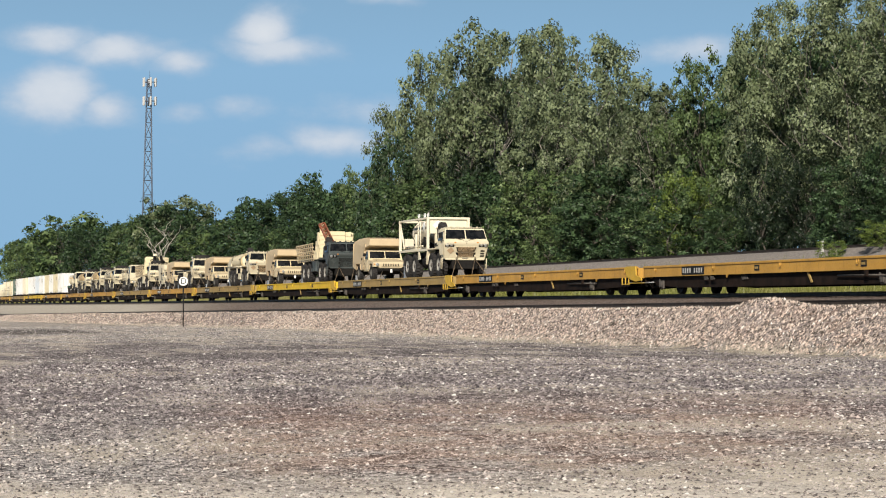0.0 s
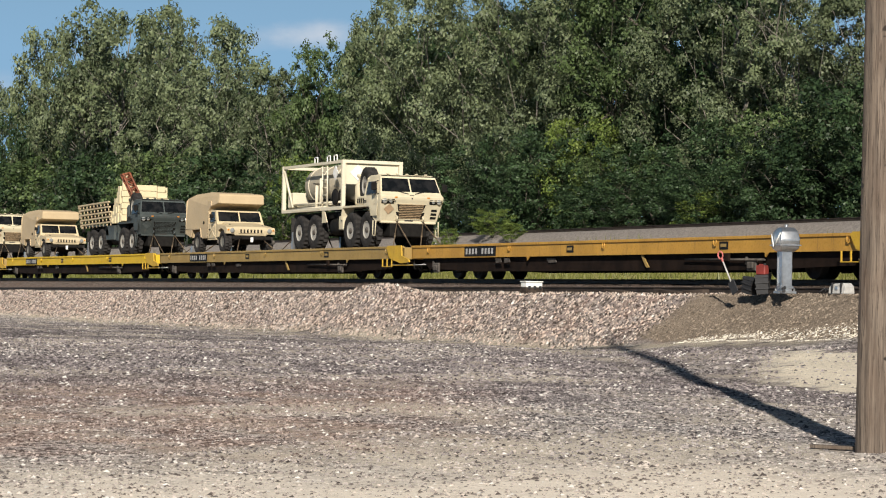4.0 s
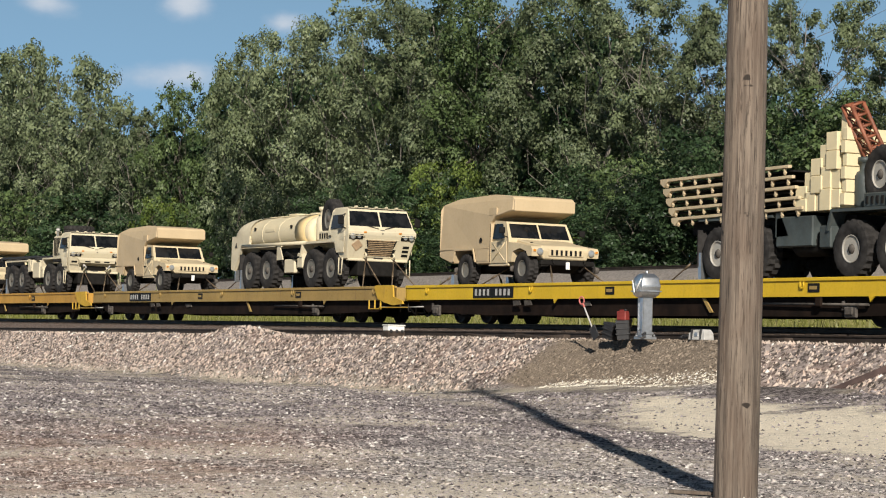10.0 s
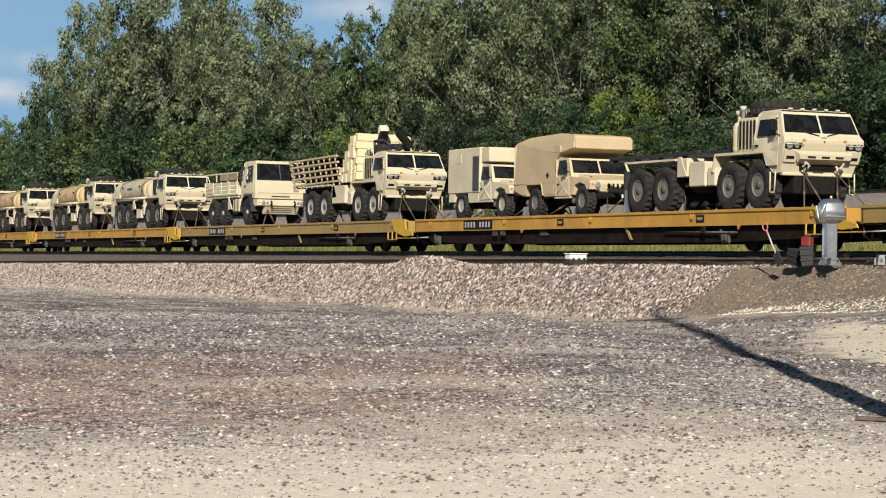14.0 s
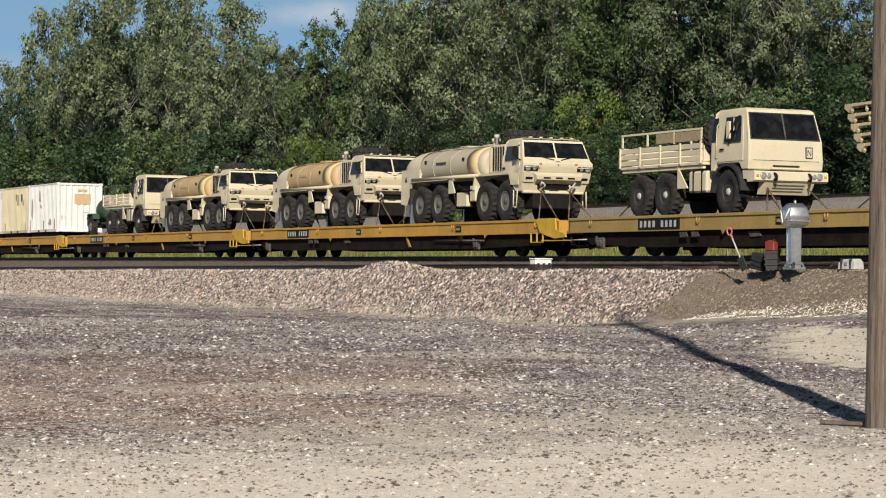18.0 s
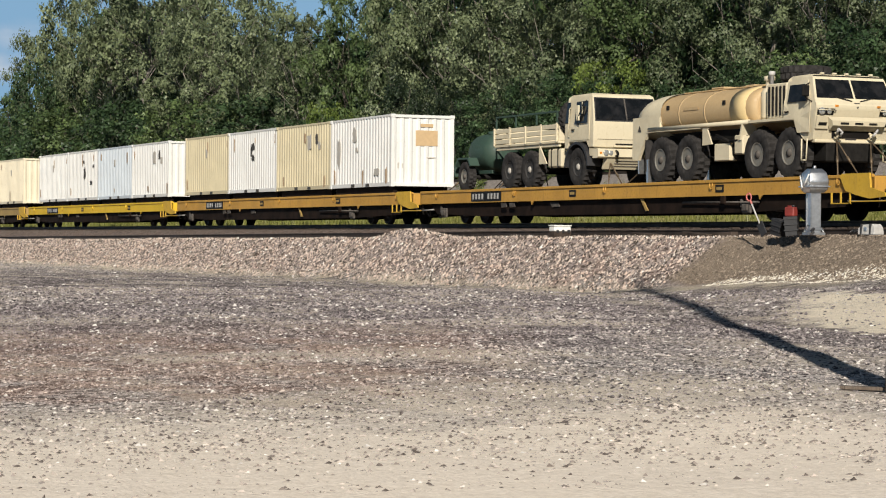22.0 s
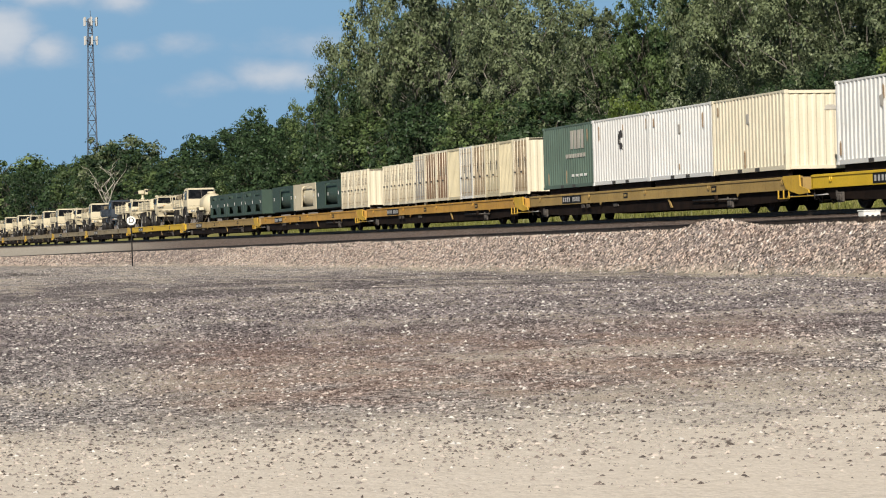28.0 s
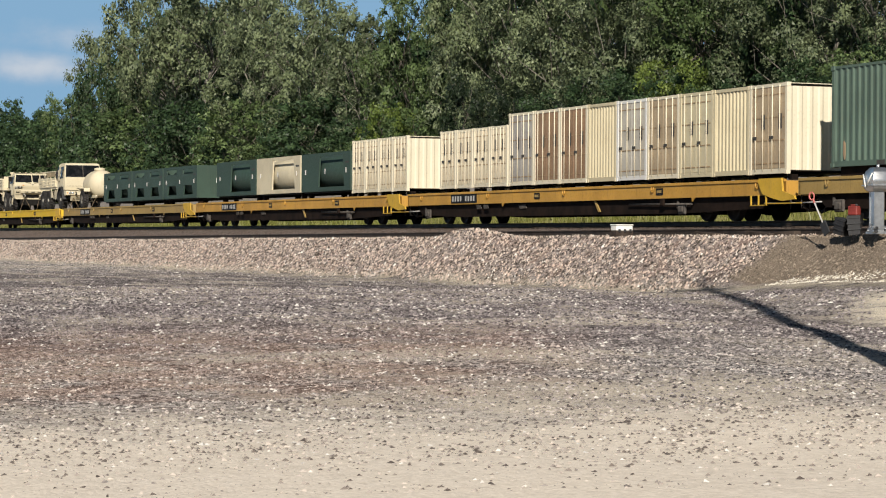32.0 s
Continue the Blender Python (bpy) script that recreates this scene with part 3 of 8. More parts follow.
def track(label, y, z_of, x0, x1, tie0, tie1):
    t = thing("railway_track", label, "railway track", kind="structure")
    for s in (-1, 1):
        part("rail", rail_bar(B(), x0, x1, y + s * GAUGE / 2, z_of, 40), RAILSTEEL, t)
    first = None
    rng = random.Random(int(y * 10))
    x = tie0
    while x < tie1:
        m = pose(x, y + rng.uniform(-0.05, 0.05), z_of(x) - 0.255 + rng.uniform(-0.012, 0.012), 0, 0, rng.uniform(-1.5, 1.5))
        if first is None:
            first = part("tie", box(B(), -0.115, 0.115, -1.3, 1.3, -0.09, 0.09, 0.012), TIE, t)
            first.matrix_basis = m
        else:
            o = first.copy()
            scene.collection.objects.link(o)
            o.matrix_basis = m
        x += 0.56
    return t


track("rusty siding track on dark wooden ties", FRONT_Y, front_rail, -700, 160, -150, -18)
track("main railway track on dark wooden ties", TRACK_Y, lambda x: RAIL_Z, -900, 200, -150, -18)
track("distant railway track on a grey bank", BACK_Y, lambda x: 4.62, -900, 200, -200, -195)


# ---------------------------------------------------------------- loose stones
def stone_mesh(name, spots, sizes, flat, seed):
    """Many small uneven stones in one mesh: spots (n, 3), sizes (n,)."""
    rng = np.random.default_rng(seed)
    n = len(spots)
    base = np.array([(1, 0, -0.4), (-0.5, 0.87, -0.4), (-0.5, -0.87, -0.4), (0, 0, 0.85)], float)
    v = base[None] * rng.uniform(0.7, 1.3, (n, 4, 1)) + rng.uniform(-0.3, 0.3, (n, 4, 3))
    v[:, :, 2] *= flat
    a = rng.uniform(0, 2 * math.pi, n)
    c, s = np.cos(a)[:, None], np.sin(a)[:, None]
    v = np.stack([v[:, :, 0] * c - v[:, :, 1] * s, v[:, :, 0] * s + v[:, :, 1] * c, v[:, :, 2]], 2)
    v = v * sizes[:, None, None] + spots[:, None]
    f = np.array([(0, 1, 3), (1, 2, 3), (2, 0, 3)])
    faces = (f[None] + 4 * np.arange(n)[:, None, None]).reshape(-1, 3)
    me = bpy.data.meshes.new(name)
    me.from_pydata(v.reshape(-1, 3).tolist(), [], faces.tolist())
    return me


def stone_material(name, a, b, c, white=0.1, zoned=False):
    m = Maker(name, 0.9)
    i = m.island()
    col = m.mix(m.remap(i, 0.08, 0.72), a, b)
    col = m.mix(m.remap(i, 0.6, 1.0 - white), col, c)
    col = m.mix(m.remap(i, 1.0 - white, 1.0 - white * 0.7), col, (0.62, 0.60, 0.56))
    if zoned:
        lilac, red, dust = yard_zones(m, m.world())
        col = m.mix(m.op("MULTIPLY", lilac, 0.75), col, m.mix(i, (0.045, 0.037, 0.041), (0.25, 0.218, 0.225)))
        col = m.mix(m.op("MULTIPLY", red, 0.5), col, m.mix(i, (0.12, 0.072, 0.052), (0.42, 0.285, 0.225)))
        col = m.mix(m.op("MULTIPLY", dust, 0.5), col, m.mix(i, (0.13, 0.105, 0.09), (0.56, 0.49, 0.415)))
        col = m.mix(m.remap(i, 0.93, 0.96), col, (0.58, 0.555, 0.52))
    return dull(m.colour(col).bump(m.noise(60, 3), 0.3, 0.01).mat, 0.15)


def scatter_stones():
    rng = np.random.default_rng(5)
    n = 185000
    d = 13.2 + 45 * rng.random(n) ** 1.6
    a = np.radians(rng.uniform(49, 87.5, n))
    x, y = -d * np.sin(a), d * np.cos(a)
    keep = (y < 24.4) & (rng.random(n) < np.clip((d - 13.8) / 5.0, 0.045, 1))
    k = 45000
    x, y, keep = np.append(x, -rng.uniform(50, 165, k)), np.append(y, 24.6 * rng.random(k)), np.append(keep, rng.random(k) < 1)
    keep &= ~((x > -46) & (x < -30) & (y - 25.1 + (x + 43) * 0.13 > -1.2))
    keep &= (np.degrees(np.arctan2(-x, y)) < 88.5)
    over = y - 25.1 + (x + 43) * 0.13
    keep &= ~((x + 1.58 * y > 0) & (over > -5.0) & (over < -1.8) & (rng.random(len(x)) < 0.8))
    x, y = x[keep], y[keep]
    z = np.array([height(p, q) for p, q in zip(x, y)])
    size = (0.008 + 0.029 * rng.random(len(x)) ** 2.5) * np.clip(np.hypot(x, y) / 24, 0.85, 1.7)
    me = stone_mesh("gravel", np.stack([x, y, z + size * 0.1], 1), size, 0.46, 6)
    ob = tagged(new("gravel", me), "loose grey, white and purplish gravel stones on the yard", "gravel", kind="stuff")
    me.materials.append(stone_material("gravel_stone", (0.045, 0.039, 0.040), (0.32, 0.29, 0.282), (0.48, 0.425, 0.385), 0.05, True))
    n = 62000
    m = 19000
    x = np.concatenate([rng.uniform(-135, -19, n), -135 - 210 * rng.random(m) ** 1.35])
    y = 24.9 + 3.4 * rng.random(n + m)
    keep = ~((x > -45.6) & (x + 1.433 * y < 0) & (y < 27.6))
    x, y = x[keep], y[keep]
    z = np.array([height(p, q) for p, q in zip(x, y)])
    size = (0.024 + 0.042 * rng.random(len(x)) ** 1.6) * np.clip(-x / 130, 1, 1.9)
    me = stone_mesh("ballast", np.stack([x, y, z], 1), size, 0.95, 7)
    tagged(new("ballast", me), "broken pinkish and grey ballast rocks on the bank", "ballast", kind="stuff")
    me.materials.append(stone_material("ballast_rock", (0.050, 0.042, 0.036), (0.50, 0.422, 0.364), (0.46, 0.355, 0.295), 0.04))
    n = 9000
    x = -45.8 + 11 * rng.random(n)
    y = 25.1 - (x + 43) * 0.13 + 2.4 * rng.random(n)
    keep = (x + 1.433 * y < -0.1) & (y < 27.6)
    x, y = x[keep], y[keep]
    z = np.array([height(p, q) for p, q in zip(x, y)])
    me = stone_mesh("chippings", np.stack([x, y, z], 1), 0.012 + 0.034 * rng.random(len(x)) ** 2.5, 0.7, 9)
    tagged(new("chippings", me), "fine brown-grey chippings and clods on the raised pad", "chippings", kind="stuff")
    me.materials.append(stone_material("brown_chipping", (0.085, 0.068, 0.053), (0.255, 0.206, 0.16), (0.29, 0.24, 0.187), 0.0))
    n = 2000
    u = rng.random(n)
    x = np.minimum(-43.2 + 8.4 * u + rng.normal(0, 0.2, n), -35.4)
    y = 25.05 - (x + 43) * 0.13 + (0.15 + 0.55 * u) * rng.random(n) ** 2.0 + rng.normal(0, 0.07, n)
    z = np.array([height(p, q) for p, q in zip(x, y)])
    size = rng.uniform(0.014, 0.042, n)
    me = stone_mesh("pale_stones", np.stack([x, y, z], 1), size, 0.6, 8)
    tagged(new("pale_stones", me), "line of pale limestone pieces along the foot of the pad", "stones", kind="stuff")
    me.materials.append(stone_material("pale_limestone", (0.50, 0.46, 0.38), (0.66, 0.62, 0.53), (0.60, 0.53, 0.42), 0.2))


scatter_stones()

# ---------------------------------------------------------------- trees
def leaf_cloud(name, lobes, leaves, size, rng, fill=7):
    """Leaf sprays on the outside of rounded lobes: lobes (x, y, z, radius); hollows stay open between them."""
    lb = np.array(lobes)
    counts = np.maximum(40, (leaves * lb[:, 3] ** 2 / (lb[:, 3] ** 2).sum()).astype(int))
    pos, nor = [], []
    for (x, y, z, r), n in zip(lb, counts):
        d = rng.normal(size=(fill, 3)) + np.array([0, 0, 0.35])
        d /= np.linalg.norm(d, axis=1)[:, None]
        spray = d * (r * rng.uniform(0.35, 0.95, (fill, 1)))
        spray[:, 2] *= 0.85
        reach = r * rng.uniform(0.34, 0.70, fill)
        j = rng.integers(0, fill, n)
        e = rng.normal(size=(n, 3))
        e /= np.linalg.norm(e, axis=1)[:, None]
        q = spray[j] + e * (reach[j] * rng.random(n) ** 0.55)[:, None] * np.array([1, 1, 0.75])
        pos.append(q + np.array([x, y, z]))
        nor.append(q / r * 1.1 + e * 0.35 + rng.normal(size=(n, 3)) * 0.42 + np.array([0, 0, 0.22]))
    p, nrm = np.concatenate(pos), np.concatenate(nor)
    n = len(p)
    nrm /= np.linalg.norm(nrm, axis=1)[:, None]
    t = np.cross(nrm, rng.normal(size=(n, 3)))
    t /= np.linalg.norm(t, axis=1)[:, None] + 1e-9
    b = np.cross(nrm, t)
    s = size * (0.55 + 0.9 * rng.random(n))[:, None]
    v = np.stack([p - t * s - b * s * 0.5, p + t * s - b * s * 0.3, p + b * s * 0.9 + nrm * s * 0.2], 1).reshape(-1, 3)
    me = bpy.data.meshes.new(name)
    me.from_pydata(v.tolist(), [], np.arange(3 * n).reshape(-1, 3).tolist())
    return me


def limb(bm, p, q, r0, r1, rng, bends=3, seg=6):
    """A crooked tapering limb; returns the points along it."""
    p, q = Vector(p), Vector(q)
    pts = [p]
    for i in range(1, bends + 1):
        t = i / bends
        w = (q - p).length * 0.10 * (0 if i == bends else 1)
        pts.append(p.lerp(q, t) + Vector((rng.normal() * w, rng.normal() * w, rng.normal() * w * 0.5)))
    for i in range(bends):
        a, b = r0 + (r1 - r0) * i / bends, r0 + (r1 - r0) * (i + 1) / bends
        rod(bm, pts[i], pts[i + 1], a, seg, b)
    return pts


# half width, foot of the crown, number of lobes, size of the lobes, bare twigs
FORMS = {"dome": (4.0, 1.8, 62, 0.86, 0), "tall": (3.0, 1.5, 56, 0.78, 0), "airy": (3.4, 2.2, 44, 0.72, 2), "thicket": (4.3, 0.4, 46, 1.15, 0),
         "crown": (4.0, 4.4, 56, 0.92, 1)}


def tree_model(seed, leaf, bark, form="dome", leaves=40000, size=0.048):
    """A tree 10 m high with a trunk, crooked limbs and a crown of uneven lobes; scaled when it is planted."""
    rng = np.random.default_rng(seed)
    top = thing("tree", "", "")
    bm = B()
    wide, foot, n, big, bare = FORMS[form]
    lean = rng.normal(size=2) * 0.25
    fork = max(1.0, foot * 0.8)
    mid = limb(bm, (0, 0, -0.3), (lean[0], lean[1], fork), 0.15, 0.11, rng, 3, 7)[-1]
    crown_top = limb(bm, mid, (lean[0] * 1.6, lean[1] * 1.6, 8.6), 0.10, 0.02, rng, 5, 5)
    lobes = []
    for i in range(n):
        r = big * rng.uniform(0.62, 1.18)
        u = (i + 0.5) / n
        h = foot + r * 0.5 + (9.85 - r * 0.85 - foot - r * 0.5) * u ** 0.9
        v = (h - foot) / (10.0 - foot)
        k = max(0.05, 1 - ((v - 0.45) / 0.55) ** 2.6) ** 0.42 if v > 0.45 else 1 - 0.35 * ((0.45 - v) / 0.45) ** 2
        a = i * 2.4 + rng.uniform(-0.5, 0.5)
        reach = max(0.15, wide * k * (0.42 + 0.66 * rng.random() ** 0.6) - r * 0.5)
        end = Vector((lean[0] + reach * math.cos(a), lean[1] + reach * math.sin(a), h))
        lobes.append((*end, r))
        root = crown_top[min(4, int(5 * max(0.0, h - fork) / (9.5 - fork) * 0.55))]
        if i % 2 or form == "airy":
            limb(bm, root, end, 0.026, 0.007, rng, 3, 3)
        for j in range(bare):
            c = root.lerp(end, rng.uniform(0.45, 0.95))
            w = Vector((rng.normal() * 0.7, rng.normal() * 0.7, rng.uniform(0.1, 0.9)))
            limb(bm, c, c + w * (1.5 if form == "airy" else 1.0), 0.013, 0.005, rng, 2, 3)
    lobes.append((lean[0], lean[1], (foot + 9) / 2, big * 1.2))
    part("trunk", bm, bark, top)
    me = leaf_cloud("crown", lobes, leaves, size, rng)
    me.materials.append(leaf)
    crown = new("crown", me)
    crown.parent = top
    return top


def skyline(az):
    """Height of the tree tops over eye level, as a slope, by heading."""
    return ramp(az, (40, 0.10), (50, 0.125), (52, 0.112), (57, 0.105), (58, 0.15), (60, 0.155), (63, 0.150), (65.5, 0.136), (66.7, 0.124), (67.8, 0.104), (69.6, 0.092), (71.1, 0.100),
                (73.5, 0.112), (75.1, 0.100), (75.9, 0.080), (76.9, 0.058), (78.0, 0.058), (78.8, 0.050), (79.5, 0.048), (80.3, 0.037), (81.5, 0.048), (82.95, 0.037), (84, 0.040), (85.5, 0.029),
                (87, 0.02), (89, 0.012))


def understory(az):
    """Top of the dark lower belt of the wood, as a slope, by heading."""
    return ramp(az, (45, 0.115), (53, 0.112), (55, 0.100), (58, 0.092), (61, 0.074), (62.5, 0.080), (66, 0.070), (68, 0.066), (69, 0.060), (71.4, 0.064), (74, 0.060), (77, 0.054), (80, 0.03))


def plant():
    rng = random.Random(11)
    kinds = {"grey": (LEAF["grey"], PALEBARK), "mid": (LEAF["mid"], BARK), "deep": (LEAF["deep"], BARK), "fresh": (LEAF["fresh"], BARK), "dark": (LEAF["dark"], BARK)}
    words = {"grey": "tall cottonwood tree with dull grey-green leaves and pale limbs", "mid": "tall leafy tree with mid-green crown behind the tracks",
             "deep": "dense dark-green broadleaf tree behind the tracks", "fresh": "yellow-green leafy young tree behind the tracks",
             "dark": "blackish-green dense cedar standing before the wood"}
    shelf = {}

    def plant_one(kind, form, x, y, z, width, h, label, category, group):
        """Takes the model of this kind whose fineness suits the distance and plants a copy."""
        d = math.hypot(x, y)
        fine = 0 if d < 148 and y < 64 else 1 if d < 300 and y < 64 else 2
        small = form == "thicket"
        key = (kind, form, fine, rng.randrange(2 if fine < 2 else 1))
        fresh_made = key not in shelf
        if fresh_made:
            leaves, size = ((33000, 0.055), (15000, 0.079), (5000, 0.14))[fine]
            if small:
                leaves, size = ((11500, 0.10), (6000, 0.135), (2400, 0.22))[fine]
            shelf[key] = tree_model(100 + len(shelf), *kinds[kind], form, leaves, size)
        o = shelf[key] if fresh_made else copy_thing(shelf[key], pose(0, 0, 0))
        k = width / (2 * FORMS[form][0])
        o.matrix_basis = pose(x, y, z, 0, 0, rng.uniform(0, 360)) @ Matrix.Diagonal((k, k, h / 10.0, 1))
        if small and category == "shrub":
            o.name = "shrub"
        tagged(o, label, category, group)

    def tree(az, slope, wide, kind, form, y=60.0):
        """One tree by heading, slope of its top over eye level and width in degrees."""
        d = y / math.cos(radians(az))
        plant_one(kind, form, -y * math.tan(radians(az)), y, 3.85, radians(wide) * d, slope * d + 1.5 - 3.85, words[kind], "tree", "trees behind the tracks")

    # the tall trees that stand out, from far down the line to near
    for row in (((76.0, 0.091, 2.0, "grey", "dome"), (74.9, 0.114, 2.8, "grey", "crown"), (73.5, 0.1255, 3.8, "grey", "crown"), (72.0, 0.1215, 3.2, "grey", "crown")),
                ((72.4, 0.092, 2.8, "grey", "dome", 57.5), (70.8, 0.105, 3.2, "grey", "dome", 57.5), (69.7, 0.097, 2.4, "grey", "airy", 58.5), (68.6, 0.113, 2.8, "mid", "dome")),
                ((67.1, 0.124, 2.4, "grey", "tall", 59.0), (65.8, 0.138, 4.0, "grey", "dome"), (64.0, 0.150, 4.8, "grey", "dome", 61.5), (62.4, 0.160, 5.2, "grey", "dome")),
                ((60.6, 0.165, 5.4, "mid", "dome", 61.5), (58.9, 0.166, 5.4, "grey", "dome", 60.5), (57.2, 0.150, 4.0, "grey", "airy", 60.5), (55.2, 0.152, 4.0, "grey", "airy", 62.0)),
                ((53.4, 0.158, 4.0, "grey", "airy", 61.0), (50.9, 0.148, 4.2, "grey", "airy", 60.0), (49.0, 0.150, 4.0, "mid", "dome", 60.0), (45.5, 0.150, 4.5, "mid", "dome", 60.0)),
                ((78.0, 0.0595, 1.9, "deep", "thicket"), (79.5, 0.049, 1.2, "deep", "thicket"), (81.5, 0.0485, 2.2, "grey", "dome"), (84.0, 0.041, 2.3, "mid", "thicket"), (77.0, 0.062, 1.4, "mid", "dome"))):
        for spec in row:
            tree(*spec)
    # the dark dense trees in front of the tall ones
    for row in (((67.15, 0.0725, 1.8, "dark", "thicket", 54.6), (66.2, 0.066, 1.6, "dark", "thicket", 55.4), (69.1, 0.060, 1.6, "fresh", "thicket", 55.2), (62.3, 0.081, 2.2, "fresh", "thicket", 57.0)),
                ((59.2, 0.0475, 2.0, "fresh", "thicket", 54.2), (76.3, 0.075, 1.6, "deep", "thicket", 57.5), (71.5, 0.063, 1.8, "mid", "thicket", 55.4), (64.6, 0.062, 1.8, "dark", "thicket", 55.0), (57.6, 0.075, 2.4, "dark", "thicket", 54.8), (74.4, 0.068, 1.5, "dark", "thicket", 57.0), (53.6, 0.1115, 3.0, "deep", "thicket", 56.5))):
        for spec in row:
            tree(*spec)
    # the lower belt; its deep leaf colour holds the shade as well as the green
    x = -46.0
    while x > -300:
        for y, part_of in ((56.2, 1.0), (54.6, 0.68))[:2 if x > -170 else 1]:
            yy, xx = y + rng.uniform(-0.6, 0.9), x + rng.uniform(-1.3, 1.3)
            az = math.degrees(math.atan2(-xx, yy))
            d = math.hypot(xx, yy)
            if 65.5 < az < 67.9:
                continue
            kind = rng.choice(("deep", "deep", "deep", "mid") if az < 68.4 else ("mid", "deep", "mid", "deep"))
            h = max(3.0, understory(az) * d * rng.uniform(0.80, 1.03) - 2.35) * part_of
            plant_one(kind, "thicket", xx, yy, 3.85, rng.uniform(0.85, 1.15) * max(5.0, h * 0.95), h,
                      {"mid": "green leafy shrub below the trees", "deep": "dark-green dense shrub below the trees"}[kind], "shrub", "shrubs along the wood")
        x -= rng.uniform(4.8, 6.0) if x > -150 else rng.uniform(6.5, 9)
    # the wood behind, mostly in deep leaves whose colour gives the gaps their shade
    x = -50.0
    while x > -760:
        near = x > -270
        y = (66.0 if near else 60.0) + rng.uniform(-1.5, 4.0)
        xx = x + rng.uniform(-1.5, 1.5)
        az = math.degrees(math.atan2(-xx, y))
        d = math.hypot(xx, y)
        kind = rng.choice(("mid", "deep", "deep"))
        h = max(5.0, skyline(az) * d * rng.uniform(0.86, 0.98) - 2.4)
        plant_one(kind, "dome", xx, y, 3.85, rng.uniform(8.5, 11.5) if near else rng.uniform(11, 15), h, words[kind], "tree", "trees behind the tracks")
        x -= rng.uniform(5.6, 7.6) if near else rng.uniform(9, 13) * (1 if x > -420 else 1.7)
    x = -52.0
    while x > -300:
        y = 73.0 + rng.uniform(-1.5, 3.0)
        az = math.degrees(math.atan2(-x, y))
        h = max(6.0, min(skyline(az - 1), skyline(az), skyline(az + 1)) * math.hypot(x, y) * rng.uniform(0.80, 0.93) - 2.4)
        plant_one("deep", "dome", x, y, 3.9, rng.uniform(10, 13), h, words["deep"], "tree", "trees behind the tracks")
        x -= rng.uniform(6.0, 7.5)
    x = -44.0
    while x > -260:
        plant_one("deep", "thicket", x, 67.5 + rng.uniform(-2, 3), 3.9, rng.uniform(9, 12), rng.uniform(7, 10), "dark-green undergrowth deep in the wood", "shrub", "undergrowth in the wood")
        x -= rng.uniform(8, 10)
    for x, y, h in ((-99, 47.3, 2.4), (-103, 46.6, 1.8), (-96.5, 47.0, 1.5)):
        plant_one("fresh", "thicket", x, y, height(x, y), h * 0.9, h * 0.6, "yellow-green weedy bush on the grey bank", "shrub", "weeds on the bank")


plant()


def bare_tree():
    t = thing("bare_tree", "leafless tree with pale bare branches in the wood", "tree")
    rng = np.random.default_rng(3)
    bm = B()
    limb(bm, (0, 0, 0), (0.3, 0.2, 6.6), 0.26, 0.18, rng, 3, 8)
    for a, r, h in ((1.5, 3.8, 11.6), (-1.7, 3.0, 11.9), (1.2, 1.5, 12.8), (-1.2, 1.2, 12.4), (2.2, 2.6, 10.6), (-2.4, 2.2, 10.2), (0.3, 1.5, 11.5)):
        pts = limb(bm, (0.3, 0.2, rng.uniform(5.0, 6.5)), (r * math.cos(a), r * math.sin(a), h), 0.105, 0.03, rng, 4, 6)
        for j in range(3):
            p = Vector(pts[rng.integers(2, 5)])
            limb(bm, p, p + Vector((rng.normal() * 0.5, rng.normal() * 1.1 + 0.5 * math.sin(a), rng.uniform(0.8, 1.7))), 0.045, 0.015, rng, 2, 4)
    part("trunk", bm, DEADWOOD, t)
    t.matrix_basis = pose(-371.5, 52.9, 3.8) @ Matrix.Scale(0.84, 4)


bare_tree()


def grass_strip():
    rng = np.random.default_rng(9)
    n = 26000
    x = rng.uniform(-190, -25, n)
    y = np.where(rng.random(n) < 0.75, rng.uniform(36.6, 45.3, n), rng.uniform(45.3, 46.6, n))
    z = np.array([height(p, q) for p, q in zip(x, y)])
    h = rng.uniform(0.10, 0.42, n) * (0.6 + 0.8 * (np.sin(x * 0.31) * np.sin(y * 1.7) > 0))
    a = rng.uniform(0, 6.28, n)
    w = 0.03
    dx, dy = np.cos(a) * w, np.sin(a) * w
    lx, ly = rng.normal(0, 0.08, n), rng.normal(0, 0.08, n)
    v = np.stack([np.stack([x - dx, y - dy, z - 0.02], 1), np.stack([x + dx, y + dy, z - 0.02], 1), np.stack([x + lx, y + ly, z + h], 1)], 1).reshape(-1, 3)
    me = bpy.data.meshes.new("grass")
    me.from_pydata(v.tolist(), [], np.arange(3 * n).reshape(-1, 3).tolist())
    me.materials.append(GRASSBLADE)
    tagged(new("grass", me), "dry yellowish-green grass strip beyond the train", "grass", kind="stuff")


grass_strip()

